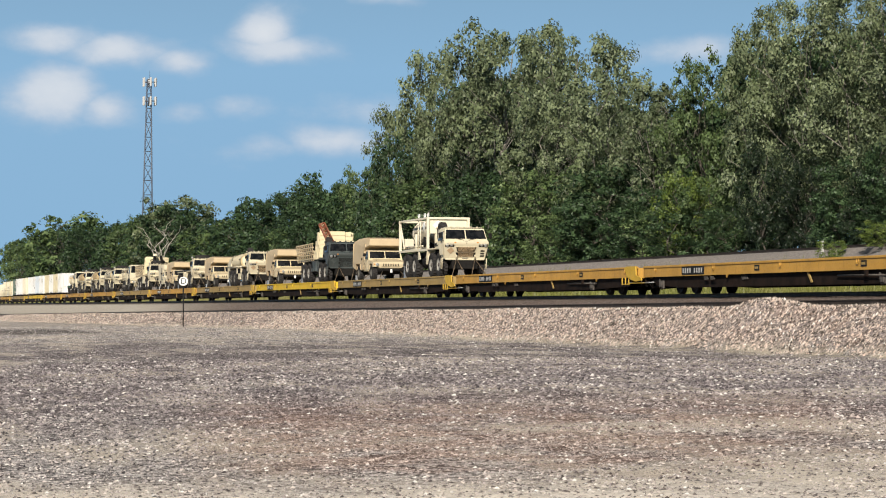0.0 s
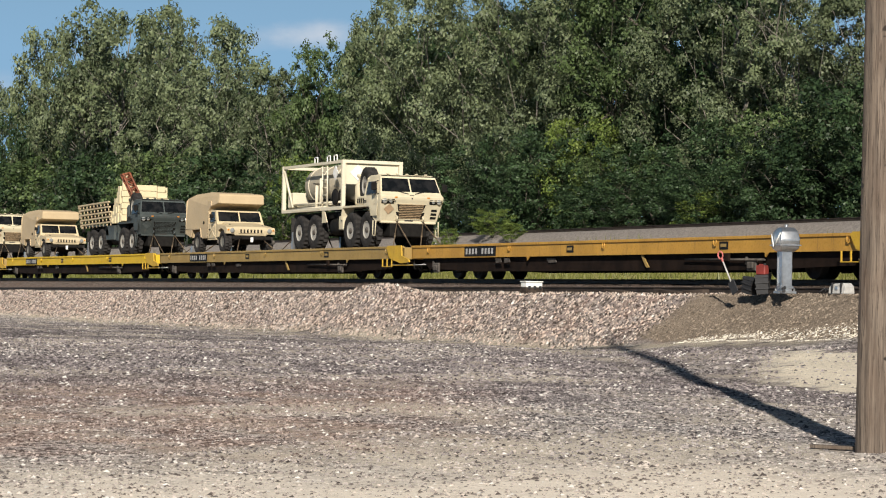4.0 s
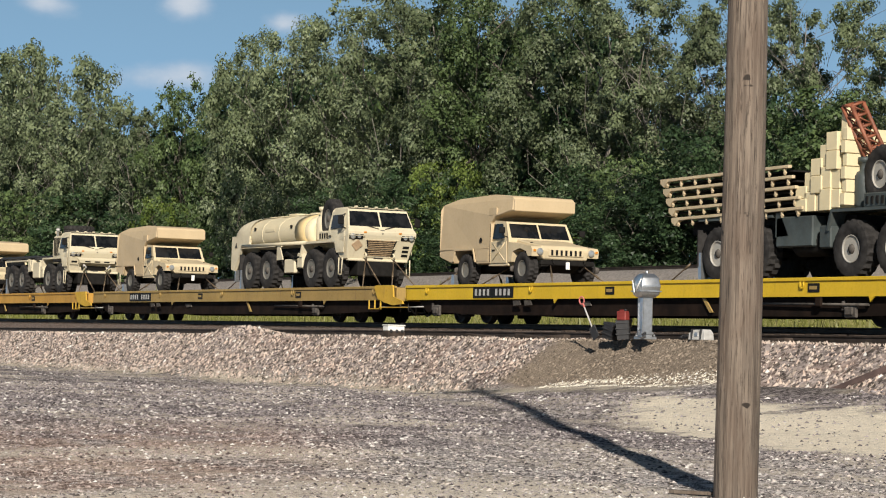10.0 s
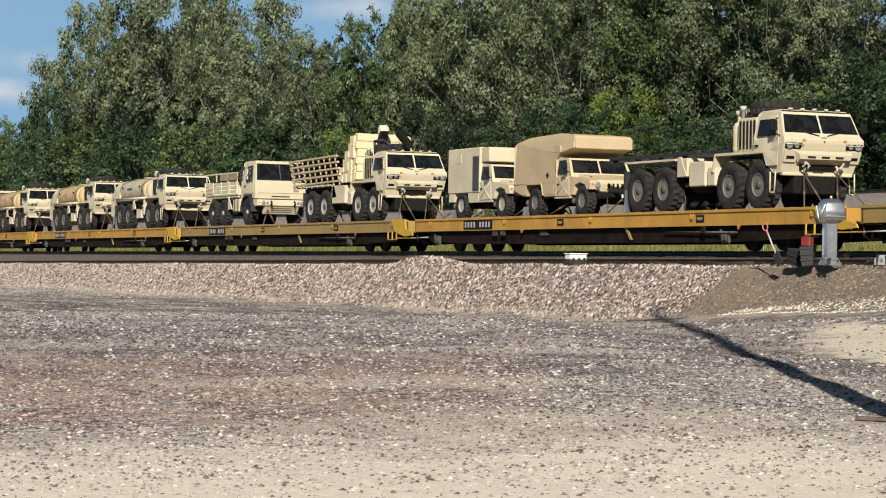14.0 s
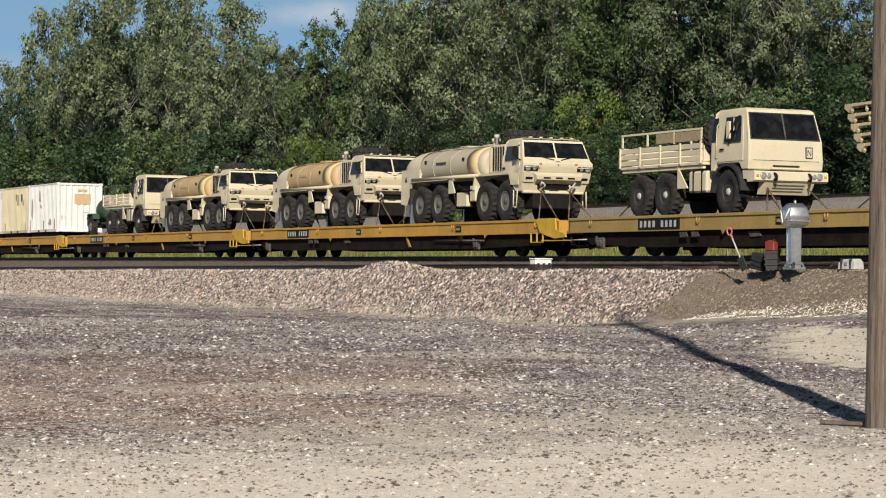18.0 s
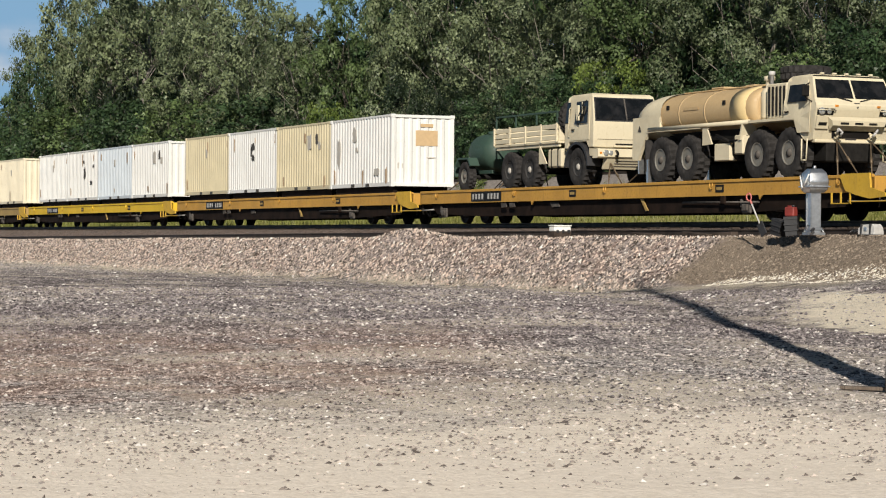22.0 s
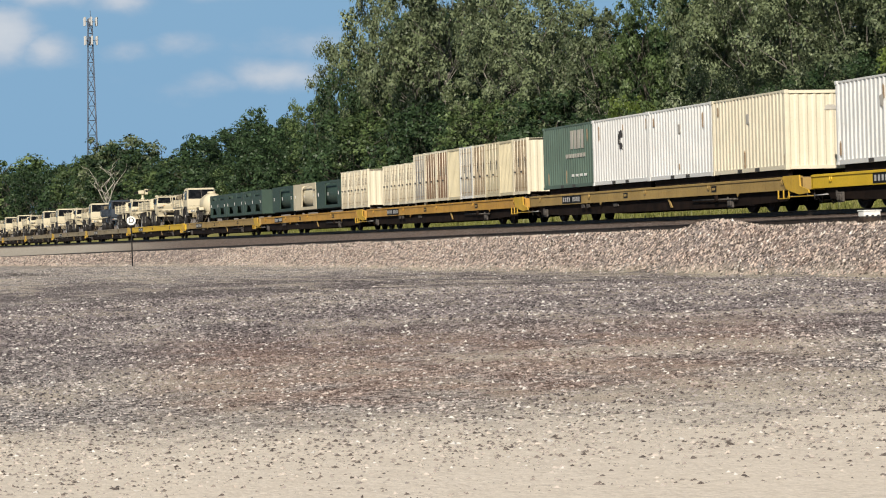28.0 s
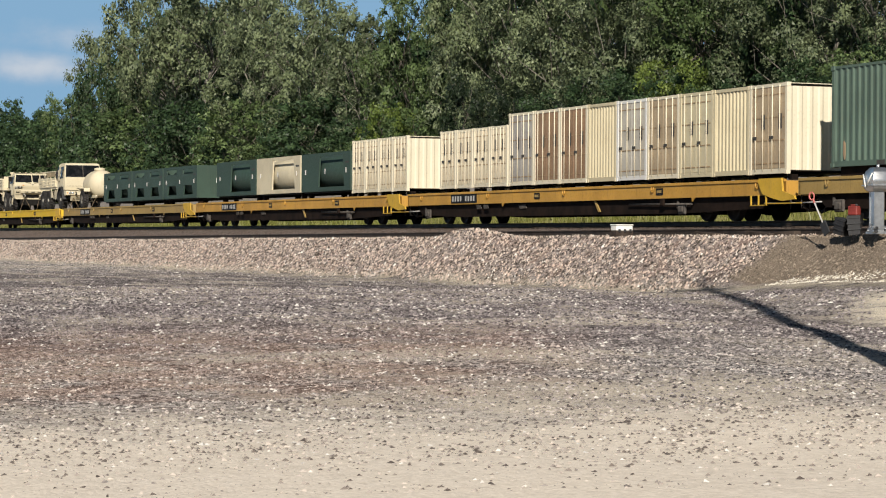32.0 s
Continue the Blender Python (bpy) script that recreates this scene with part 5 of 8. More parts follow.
def build_wagons():
    kinds = {
        "o": flatcar(ORANGE, "long flat wagon with worn orange-yellow side sills"),
        "y": flatcar(YELLOW, "long flat wagon with bright yellow side sills"),
        "w": flatcar(WORNSILL, "long flat wagon with grey-brown worn side sills"),
        "d": flatcar(OCHRE, "long flat wagon with dull ochre side sills"),
    }
    used = set()
    order = {3: "o", 2: "o", 1: "d", 0: "y", -1: "d", -2: "o", -3: "d", -4: "o", -5: "o", -6: "o", -7: "y", -8: "d", -9: "o", -10: "o", -11: "d", -12: "y"}
    for k in range(3, -18, -1):
        c = order.get(k, "w")
        t = kinds[c]
        if c in used:
            t = copy_thing(t, pose(0, 0, 0))
        used.add(c)
        ride(t, JOINT + PITCH * k + 0.52)


build_wagons()


# ---------------------------------------------------------------- containers
def corrugated(bm, x0, x1, y, out, z0, z1, pitch=0.28, depth=0.036, along="x"):
    """A ribbed steel wall; out is the side that it faces."""
    n = max(2, round((x1 - x0) / pitch))
    p = (x1 - x0) / n
    prof = [(x0, 0.0)]
    for i in range(n):
        a = x0 + i * p
        prof += [(a + 0.12 * p, 0.0), (a + 0.30 * p, -depth), (a + 0.70 * p, -depth), (a + 0.88 * p, 0.0)]
    prof.append((x1, 0.0))
    lo, hi = [], []
    for u, d in prof:
        q = (u, y + out * d) if along == "x" else (y + out * d, u)
        lo.append(bm.verts.new((*q, z0)))
        hi.append(bm.verts.new((*q, z1)))
    for i in range(len(prof) - 1):
        bm.faces.new((lo[i], lo[i + 1], hi[i + 1], hi[i]))
    return bm


def blotch(w, k, y, seed, along="x"):
    """A thin worn patch w wide and k high with a ragged outline, just proud of a wall."""
    rng, bm, ring = random.Random(seed), B(), []
    n = 14
    for i in range(n):
        a = 2 * math.pi * (i + 0.5) / n
        c, d = math.cos(a), math.sin(a)
        m = max(abs(c), abs(d)) * rng.uniform(1.0, 1.5)
        ring.append((c / m * w / 2, d / m * k / 2))
    rows = [[bm.verts.new((u, q, v) if along == "x" else (q, u, v)) for u, v in ring] for q in (y, y + 0.0105)]
    fs = [bm.faces.new(rows[0]), bm.faces.new(rows[1][::-1])]
    fs += [bm.faces.new((rows[0][i], rows[0][(i + 1) % n], rows[1][(i + 1) % n], rows[1][i])) for i in range(n)]
    bmesh.ops.recalc_face_normals(bm, faces=fs)
    return bm


def container(mat, label, L=6.058, H=2.591, W=2.438, front="plain", marks=(), seed=0):
    """A steel freight container; its front near corner line is x = 0, it reaches back to -L."""
    t = thing("container", label, "container", "containers on the train")
    h = W / 2
    for x in (-L + 0.06, -0.06):
        for y in (-h + 0.06, h - 0.06):
            part("corner_post", box(B(), x - 0.06, x + 0.06, y - 0.06, y + 0.06, 0.12, H - 0.12, 0.008), mat, t)
            for z in (0.06, H - 0.06):
                part("corner_casting", box(B(), x - 0.085, x + 0.085, y - 0.08, y + 0.08, z - 0.06, z + 0.06, 0.01), mat, t)
    for y in (-h + 0.045, h - 0.045):
        part("bottom_rail", box(B(), -L + 0.14, -0.14, y - 0.04, y + 0.04, 0.02, 0.16), mat, t)
        part("top_rail", box(B(), -L + 0.14, -0.14, y - 0.035, y + 0.035, H - 0.075, H - 0.01), mat, t)
    part("side_wall", corrugated(B(), -L + 0.12, -0.12, -h + 0.012, -1, 0.15, H - 0.07), mat, t)
    part("side_wall", corrugated(B(), -L + 0.12, -0.12, h - 0.012, 1, 0.15, H - 0.07), mat, t)
    part("roof", box(B(), -L + 0.1, -0.1, -h + 0.06, h - 0.06, H - 0.03, H - 0.012), mat, t)
    part("floor", box(B(), -L + 0.1, -0.1, -h + 0.06, h - 0.06, 0.1, 0.14), UNDER, t)
    for x in (-L, 0):
        o = 1 if x == 0 else -1
        xx = x - o * 0.02
        part("end_wall", corrugated(B(), -h + 0.12, h - 0.12, xx, o, 0.12, H - 0.10, 0.30, 0.03, "y"), mat, t)
        part("end_sill", box(B(), x - 0.07 - (0.02 if o > 0 else -0.02), x + 0.07 - (0.02 if o > 0 else -0.02), -h + 0.14, h - 0.14, 0.02, 0.13), mat, t)
        part("end_header", box(B(), x - 0.05 - o * 0.03, x + 0.05 - o * 0.03, -h + 0.14, h - 0.14, H - 0.12, H - 0.02), mat, t)
    bm = B()
    for x in (-L * 0.62, -L * 0.38):
        box(bm, x - 0.18, x + 0.18, -h + 0.001, h - 0.001, 0.025, 0.14)
    part("fork_pocket", bm, DARKMARK, t)
    rng = random.Random(seed)
    for (face, u, z, w, k, m2) in marks:
        seed = int(rng.random() * 9999)
        if m2 in (WHITEMARK, GREYBOX) or (m2 is BUFF and face == "s"):
            o = part("mark", box(B(), -w / 2, w / 2, -h - 0.0, -h + 0.0105, -k / 2, k / 2), m2, t)
            o.matrix_basis = pose(-u, 0, z)
        elif m2 is BUFF:
            o = part("mark", box(B(), -0.019, -0.008, -w / 2, w / 2, -k / 2, k / 2), m2, t)
            o.matrix_basis = pose(0, u, z)
        elif face == "s":
            o = part("mark", blotch(w, k, -h, seed), m2, t)
            o.matrix_basis = pose(-u, 0, z)
        else:
            o = part("mark", blotch(w, k, -0.019, seed, "y"), m2, t)
            o.matrix_basis = pose(0, u, z)
    for x in (-L + 0.6, -L * 0.5, -0.5):
        o = part("rust_streak", blotch(0.10 + 0.1 * rng.random(), 0.25 + 0.5 * rng.random(), -h + 0.001, int(rng.random() * 999)), RUSTBOX, t)
        o.matrix_basis = pose(x + rng.uniform(-0.4, 0.4), 0, rng.choice((0.4, H - 0.5)) + rng.uniform(-0.1, 0.1))
    for y in (-0.98, 0.98):
        part("skid", box(B(), -L + 0.2, -0.2, y - 0.08, y + 0.08, -0.27, 0.018, 0.01), UNDER, t)
    return t


# ---------------------------------------------------------------- vehicles on the wagons
def tyre(parent, x, y, r, w, rim_mat, lugs=22, hub_mat=None):
    """A ribbed tyre with its rim as a sub-part; the rim faces -y."""
    bm = B()
    prof = [(0.45, -w / 2 + 0.05), (0.50, -w / 2 + 0.01), (0.80, -w / 2), (0.92, -w * 0.46), (1.0, -w * 0.38), (1.0, -w * 0.04), (1.0, w * 0.04), (1.0, w * 0.38), (0.92, w * 0.46), (0.80, w / 2), (0.45, w / 2 - 0.03)]
    seg, rings = 2 * lugs, []
    for j, (k, y0) in enumerate(prof):
        ring = []
        for i in range(seg):
            a = 2 * math.pi * i / seg
            low = 4 <= j <= 7 and (i // 1 + (0 if j < 6 else 1)) % 2 == 0
            q = r * (k - (0.065 if low else 0.0))
            ring.append(bm.verts.new((q * math.cos(a), y0, q * math.sin(a))))
        rings.append(ring)
    for j, (p, q) in enumerate(zip(rings, rings[1:])):
        for i in range(seg):
            f = bm.faces.new((p[i], p[(i + 1) % seg], q[(i + 1) % seg], q[i]))
            f.smooth = j < 2 or j > 8
    bm.faces.new(rings[-1])
    bmesh.ops.recalc_face_normals(bm, faces=bm.faces[:])
    o = part("wheel", bm, TYRE, parent)
    o.matrix_basis = pose(x, y, r, 0, 0, 0 if y < 0 else 180)
    d = -w / 2
    rim = turned(B(), [(r * 0.49, d + 0.05), (r * 0.475, d + 0.012), (r * 0.44, d + 0.02), (r * 0.41, d + 0.17), (r * 0.34, d + 0.20), (r * 0.24, d + 0.175), (r * 0.20, d + 0.13), (r * 0.04, d + 0.12)], axis="Y", seg=20)
    for i in range(8):
        a = i * math.pi / 4
        rod(rim, (r * 0.30 * math.cos(a), d + 0.20, r * 0.30 * math.sin(a)), (r * 0.30 * math.cos(a), d + 0.155, r * 0.30 * math.sin(a)), 0.02, 5)
    part("rim", rim, rim_mat, o)
    hub = turned(B(), [(r * 0.19, d + 0.14), (r * 0.185, d + 0.06), (r * 0.13, d + 0.01), (r * 0.04, d)], axis="Y", seg=12)
    for i in range(10 if hub_mat else 0):
        a = i * math.pi / 5
        p = (r * 0.235 * math.cos(a), r * 0.235 * math.sin(a))
        rod(hub, (p[0], d + 0.18, p[1]), (p[0], d + 0.06, p[1]), 0.030, 5)
    part("hub", hub, hub_mat or GEAR, o)
    return o


def wheels(parent, places, half, r, w, rim_mat, hub_mat=None):
    first = None
    for x in places:
        for s in (-1, 1):
            m = pose(x, s * half, r, 0, 0, 0 if s < 0 else 180)
            if first is None:
                first = tyre(parent, x, s * half, r, w, rim_mat, hub_mat=hub_mat)
            else:
                again(first, m, parent)
    for x in places:
        part("axle", rod(B(), (x, -half, r), (x, half, r), 0.09, 8), FRAME, parent)


def chains(parent, ends):
    for a, b in ends:
        part("tie_down_chain", rod(B(), a, b, 0.020, 5), CHAIN, parent)
        bm = B()
        m = Vector(a).lerp(Vector(b), 0.45)
        n = Vector(a).lerp(Vector(b), 0.62)
        rod(bm, m, n, 0.034, 6)
        part("chain_tensioner", bm, CHAIN, parent)


def lamp(parent, x, y, z, r=0.085):
    part("headlight", turned(B(), [(r * 1.15, -0.03), (r * 1.15, 0.012), (r, 0.02), (r * 0.5, 0.028), (r * 0.1, 0.03)], (x, y, z), "X", 14), LAMPGLASS, parent)


def heavy_truck(mat, label, rim_mat=RIM, spare="upright", category="truck"):
    """An eight-wheeled truck with a cab over the nose; x = 0 is the front of its cab."""
    t = thing("heavy_truck", label, category, "military trucks on the train")
    for s in (-1, 1):
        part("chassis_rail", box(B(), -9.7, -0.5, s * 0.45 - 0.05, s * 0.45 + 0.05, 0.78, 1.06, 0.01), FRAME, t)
    wheels(t, (-1.28, -2.80, -6.45, -7.97), 0.99, 0.66, 0.42, rim_mat)
    cab = loft(B(), [(-0.36, 2.46, 1.07), (-0.05, 1.86, 1.18), (0.07, 1.75, 1.22), (0.06, 1.64, 1.22), (-0.26, 0.86, 1.09), (-0.58, 0.84, 1.14), (-0.76, 1.02, 1.19), (-0.92, 1.38, 1.20),
                     (-1.52, 1.40, 1.20), (-1.52, 1.80, 1.19), (-1.50, 2.44, 1.07), (-1.40, 2.52, 1.00), (-0.48, 2.53, 1.00)])
    bmesh.ops.bevel(cab, geom=[e for e in cab.edges], offset=0.022, segments=1, affect="EDGES")
    body = part("cab", cab, mat, t)

    def front_x(z):
        return ramp(z, (0.86, -0.26), (1.64, 0.06), (1.75, 0.07), (1.86, -0.05), (2.46, -0.36))

    def side_y(z):
        return 1.19 - 0.13 * (z - 1.78) / 0.68 if z > 1.78 else 1.205

    def on_front(y0, y1, z0, z1, k0=1.0, lift=0.004, thick=0.012):
        """A plate on the front of the cab; k0 narrows or widens its foot."""
        m = (y0 + y1) / 2
        x0, x1 = front_x(z0) + lift, front_x(z1) + lift
        return quad_slab(B(), [(x0, m + (y0 - m) * k0, z0), (x0, m + (y1 - m) * k0, z0), (x1, y1, z1), (x1, y0, z1)], thick)
    for s in (-1, 1):
        a, b = (-1.11, -0.03) if s < 0 else (0.03, 1.11)
        a2, b2 = (-1.02, -0.03) if s < 0 else (0.03, 1.02)
        part("windscreen", quad_slab(B(), [(front_x(1.91), a, 1.91), (front_x(1.91), b, 1.91), (front_x(2.39), b2, 2.39), (front_x(2.39), a2, 2.39)], 0.008), GLASS, body)
        y = lambda z, d=0.004: s * (side_y(z) + d)
        c = [(-1.42, y(1.06), 1.06), (-0.62, y(1.06), 1.06), (-0.30, y(1.80), 1.80), (-0.34, y(2.36), 2.36), (-1.42, y(2.36), 2.36)]
        bm = B()
        vs = [bm.verts.new(p) for p in ([(-1.42, y(1.42), 1.42), (-0.98, y(1.42), 1.42), (-0.80, y(1.06), 1.06), (-0.26, y(1.06), 1.06), (-0.24, y(1.8), 1.80), (-0.50, y(2.38), 2.38), (-1.42, y(2.38), 2.38)])]
        vo = [bm.verts.new(v.co + Vector((0, s * 0.016, 0))) for v in vs]
        n = len(vs)
        bm.faces.new(vo)
        for i in range(n):
            bm.faces.new((vs[i], vs[(i + 1) % n], vo[(i + 1) % n], vo[i]))
        bmesh.ops.recalc_face_normals(bm, faces=bm.faces[:])
        door = part("door", bm, mat, t)
        w = lambda z: s * (side_y(z) + 0.022)
        q = [(-1.30, w(1.84), 1.84), (-0.40, w(1.84), 1.84), (-0.60, w(2.28), 2.28), (-1.30, w(2.28), 2.28)]
        part("door_window", quad_slab(B(), q if s < 0 else q[::-1], 0.006), GLASS, door)
        part("door_handle", box(B(), -1.36, -1.2, min(w(1.6), w(1.6) + s * 0.03), max(w(1.6), w(1.6) + s * 0.03), 1.58, 1.62), FRAME, door)
        bm = B()
        pipe(bm, [(-0.45, s * 1.10, 2.3), (-0.20, s * 1.36, 2.22), (-0.20, s * 1.36, 1.9), (-0.2, s * 1.18, 1.82)], 0.016, 5)
        part("mirror_arm", bm, FRAME, t)
        part("mirror", box(B(), -0.24, -0.17, s * 1.36 - 0.10, s * 1.36 + 0.10, 1.95, 2.22, 0.02), FRAME, t)
        part("lamp_recess", on_front(s * 0.92 - 0.25, s * 0.92 + 0.25, 1.49, 1.65, 0.95, -0.02, 0.026), FRAME, t)
        lamp(t, front_x(1.575) + 0.02, s * 1.04, 1.575, 0.082)
        lamp(t, front_x(1.575) + 0.02, s * 0.82, 1.575, 0.06)
        part("marker_lamp", on_front(s * 0.62 - 0.05, s * 0.62 + 0.05, 1.69, 1.74), AMBER, t)
        part("lamp_guard", pipe(B(), [(front_x(1.66) + 0.01, s * 0.66, 1.66), (front_x(1.6) + 0.07, s * 0.66, 1.60), (front_x(1.6) + 0.07, s * 1.17, 1.60), (front_x(1.66) + 0.01, s * 1.17, 1.66)], 0.012, 5), mat, t)
        part("tow_hook", pipe(B(), [(-0.22, s * 0.5, 0.92), (-0.10, s * 0.5, 0.92), (-0.08, s * 0.5, 1.02), (-0.18, s * 0.5, 1.06)], 0.035, 6), mat, t)
        part("front_wing", prism(B(), [(-0.98, 1.40), (-1.02, 1.47), (-3.50, 1.47), (-3.66, 1.0), (-3.60, 0.98), (-3.46, 1.40)], s * 0.99 - 0.23, s * 0.99 + 0.23), mat, t)
        part("boarding_step", pipe(B(), [(-0.62, s * 1.2, 0.9), (-0.60, s * 1.22, 0.45), (-0.38, s * 1.22, 0.45), (-0.36, s * 1.2, 0.9)], 0.022, 5), mat, t)
        part("rear_mudflap", box(B(), -8.78, -8.75, s * 0.99 - 0.22, s * 0.99 + 0.22, 0.35, 1.25), TYRE, t)
    bm = B()
    box(bm, -0.40, -0.22, -1.06, 1.06, 0.80, 0.88, 0.02)
    part("bumper", bm, mat, t)
    if spare == "upright":
        grille = part("grille_panel", on_front(-0.60, 0.60, 0.94, 1.50, 0.72, 0.002, 0.018), mat, t)
        for z0, z1 in ((0.97, 1.20), (1.24, 1.47)):
            part("grille_opening", on_front(-0.55, 0.55, z0, z1, 0.86, 0.021, 0.006), FRAME, grille)
        for k in range(9):
            z = 0.985 + 0.058 * k
            part("grille_bar", on_front(-0.40 - 0.16 * (z - 0.95), 0.40 + 0.16 * (z - 0.95), z, z + 0.026, 1.0, 0.028, 0.012), MESHRUST if mat is TAN else mat, grille)
        for k in range(3):
            part("air_slot", on_front(0.80, 1.02, 0.98 + 0.13 * k, 1.06 + 0.13 * k, 1.0, 0.003, 0.006), FRAME, t)
        plate = part("load_plate", box(B(), -0.01, 0.01, -0.14, 0.14, -0.14, 0.14, 0.004), RUSTBOX if mat is TAN else mat, t)
        plate.matrix_basis = pose(front_x(1.30) + 0.022, -0.84, 1.30, 0, 22, 0) @ Matrix.Rotation(radians(45), 4, "X")
    else:
        part("front_ledge", loft(B(), [(0.03, 1.44, 0.86), (0.15, 1.34, 0.80), (0.12, 1.22, 0.76), (-0.06, 1.12, 0.74), (-0.12, 1.20, 0.74)]), mat, t)
        for q in (-0.42, 0.0, 0.42):
            part("ledge_slot", box(B(), 0.132, 0.142, q - 0.12, q + 0.12, 1.25, 1.30), FRAME, t)
        part("front_intake", on_front(-0.62, 0.62, 0.92, 1.10, 0.92, 0.002, 0.01), FRAME, t)
        for q in (-1, 1):
            part("corner_block", on_front(q * 0.96 - 0.2, q * 0.96 + 0.2, 1.16, 1.46, 0.9, 0.002, 0.05), mat, t)
            part("cooling_hole", on_front(q * 0.96 - 0.12, q * 0.96 + 0.12, 1.22, 1.30, 1.0, 0.054, 0.006), FRAME, t)
            part("lifting_eye", pipe(B(), [(-0.02, q * 0.55, 1.02), (0.10, q * 0.58, 1.14), (0.14, q * 0.50, 1.06), (0.02, q * 0.47, 0.96)], 0.03, 6), PALEBOX, t)
    part("number_plate", on_front(-0.16, 0.16, 0.88, 0.93), DARKMARK, t)
    part("badge", on_front(-0.085, 0.085, 1.655, 1.80, 0.1, 0.012, 0.008), DARKMARK, t)
    part("roof_visor", box(B(), -0.50, -0.36, -1.02, 1.02, 2.47, 2.50, 0.006), FRAME, t)
    for s in (-1, 1):
        bm = B()
        pipe(bm, [(0.0, s * 0.12, 1.84), (-0.08, s * 0.62, 1.96)], 0.014, 4)
        part("wiper", bm, FRAME, t)
    for i in range(5):
        part("clearance_lamp", box(B(), -0.50, -0.42, -0.72 + 0.36 * i - 0.05, -0.72 + 0.36 * i + 0.05, 2.53, 2.575, 0.008), mat, t)
    part("winch_housing", box(B(), -0.9, -0.25, -0.7, 0.7, 0.42, 0.82, 0.03), FRAME, t)
    # engine housing with upright louvres
    lid = 1.80 if spare == "upright" else 2.38
    eng = part("engine_housing", box(B(), -2.55, -1.58, -1.05, 1.05, 1.47, lid, 0.03), mat, t)
    for s in (-1, 1):
        for i in range(5):
            x = -2.42 + i * 0.18
            part("louvre", box(B(), x, x + 0.055, min(s * 1.055, s * 1.085), max(s * 1.055, s * 1.085), 1.55, lid - 0.08), FRAME, eng)
    bm = turned(B(), [(0.18, 1.5), (0.22, 1.56), (0.22, 2.2), (0.16, 2.3), (0.1, 2.32), (0.1, 2.5), (0.15, 2.52), (0.15, 2.62), (0.02, 2.64)], (-2.95, -0.72, 0), "Z", 14)
    part("air_cleaner", bm, mat, t)
    bm = turned(B(), [(0.10, 1.2), (0.12, 1.3), (0.12, 2.2), (0.07, 2.25), (0.07, 2.6)], (-2.9, 0.8, 0), "Z", 10)
    part("exhaust_stack", bm, FRAME, t)
    tank = turned(B(), [(0.24, -5.15), (0.27, -5.1), (0.27, -4.05), (0.24, -4.0)], (0, -0.80, 0.80), "X", 16)
    part("fuel_tank", tank, FRAME, t)
    part("stowage_box", box(B(), -5.3, -4.0, 0.6, 1.18, 0.62, 1.2, 0.03), mat, t)
    part("battery_box", box(B(), -3.98, -3.55, -1.16, -0.62, 0.7, 1.12, 0.03), mat, t)
    for s in (-1, 1):
        part("gusset_plate", prism(B(), [(-5.62, 1.46), (-5.45, 1.46), (-5.12, 0.92), (-5.62, 0.90)], s * 1.16 - 0.02, s * 1.16 + 0.02), mat, t)
        part("rear_wing", prism(B(), [(-5.72, 1.36), (-5.72, 1.42), (-8.75, 1.42), (-8.75, 1.36)], s * 0.99 - 0.22, s * 0.99 + 0.22), mat, t)
    if spare == "upright":
        o = tyre(t, 0, -0.5, 0.66, 0.42, rim_mat)
        o.name = "spare_wheel"
        o.matrix_basis = pose(-2.16, -0.72, 2.20, 0, 0, -6)
    elif spare == "flat":
        o = tyre(t, 0, -0.5, 0.66, 0.38, rim_mat)
        o.name = "spare_wheel"
        o.matrix_basis = pose(-2.35, 0.0, 2.68, -90, 0, 0)
        part("spare_cradle", box(B(), -2.8, -1.7, -0.5, 0.6, 2.385, 2.48, 0.01), FRAME, t)
        part("beacon", turned(B(), [(0.05, 2.38), (0.05, 2.62), (0.09, 2.63), (0.09, 2.72), (0.04, 2.74)], (-2.62, -0.85, 0), "Z", 10), PALEBOX, t)
    chains(t, [((-0.10, -0.5, 0.95), (0.65, -0.95, 0.02)), ((-0.10, -0.5, 0.95), (0.35, -0.1, 0.02)), ((-0.10, 0.5, 0.95), (0.75, 0.95, 0.02)), ((-0.10, 0.5, 0.95), (0.5, 0.15, 0.02)),
               ((-9.4, -0.45, 0.85), (-10.1, -1.1, 0.02)), ((-9.4, 0.45, 0.85), (-10.1, 1.1, 0.02))])
    for s in (-1, 1):
        part("wheel_chock", prism(B(), [(-8.62, 0.0), (-8.74, 0.0), (-8.78, 0.7), (-8.66, 0.7)], s * 0.99 - 0.2, s * 0.99 + 0.2), STEEL, t)
    return t


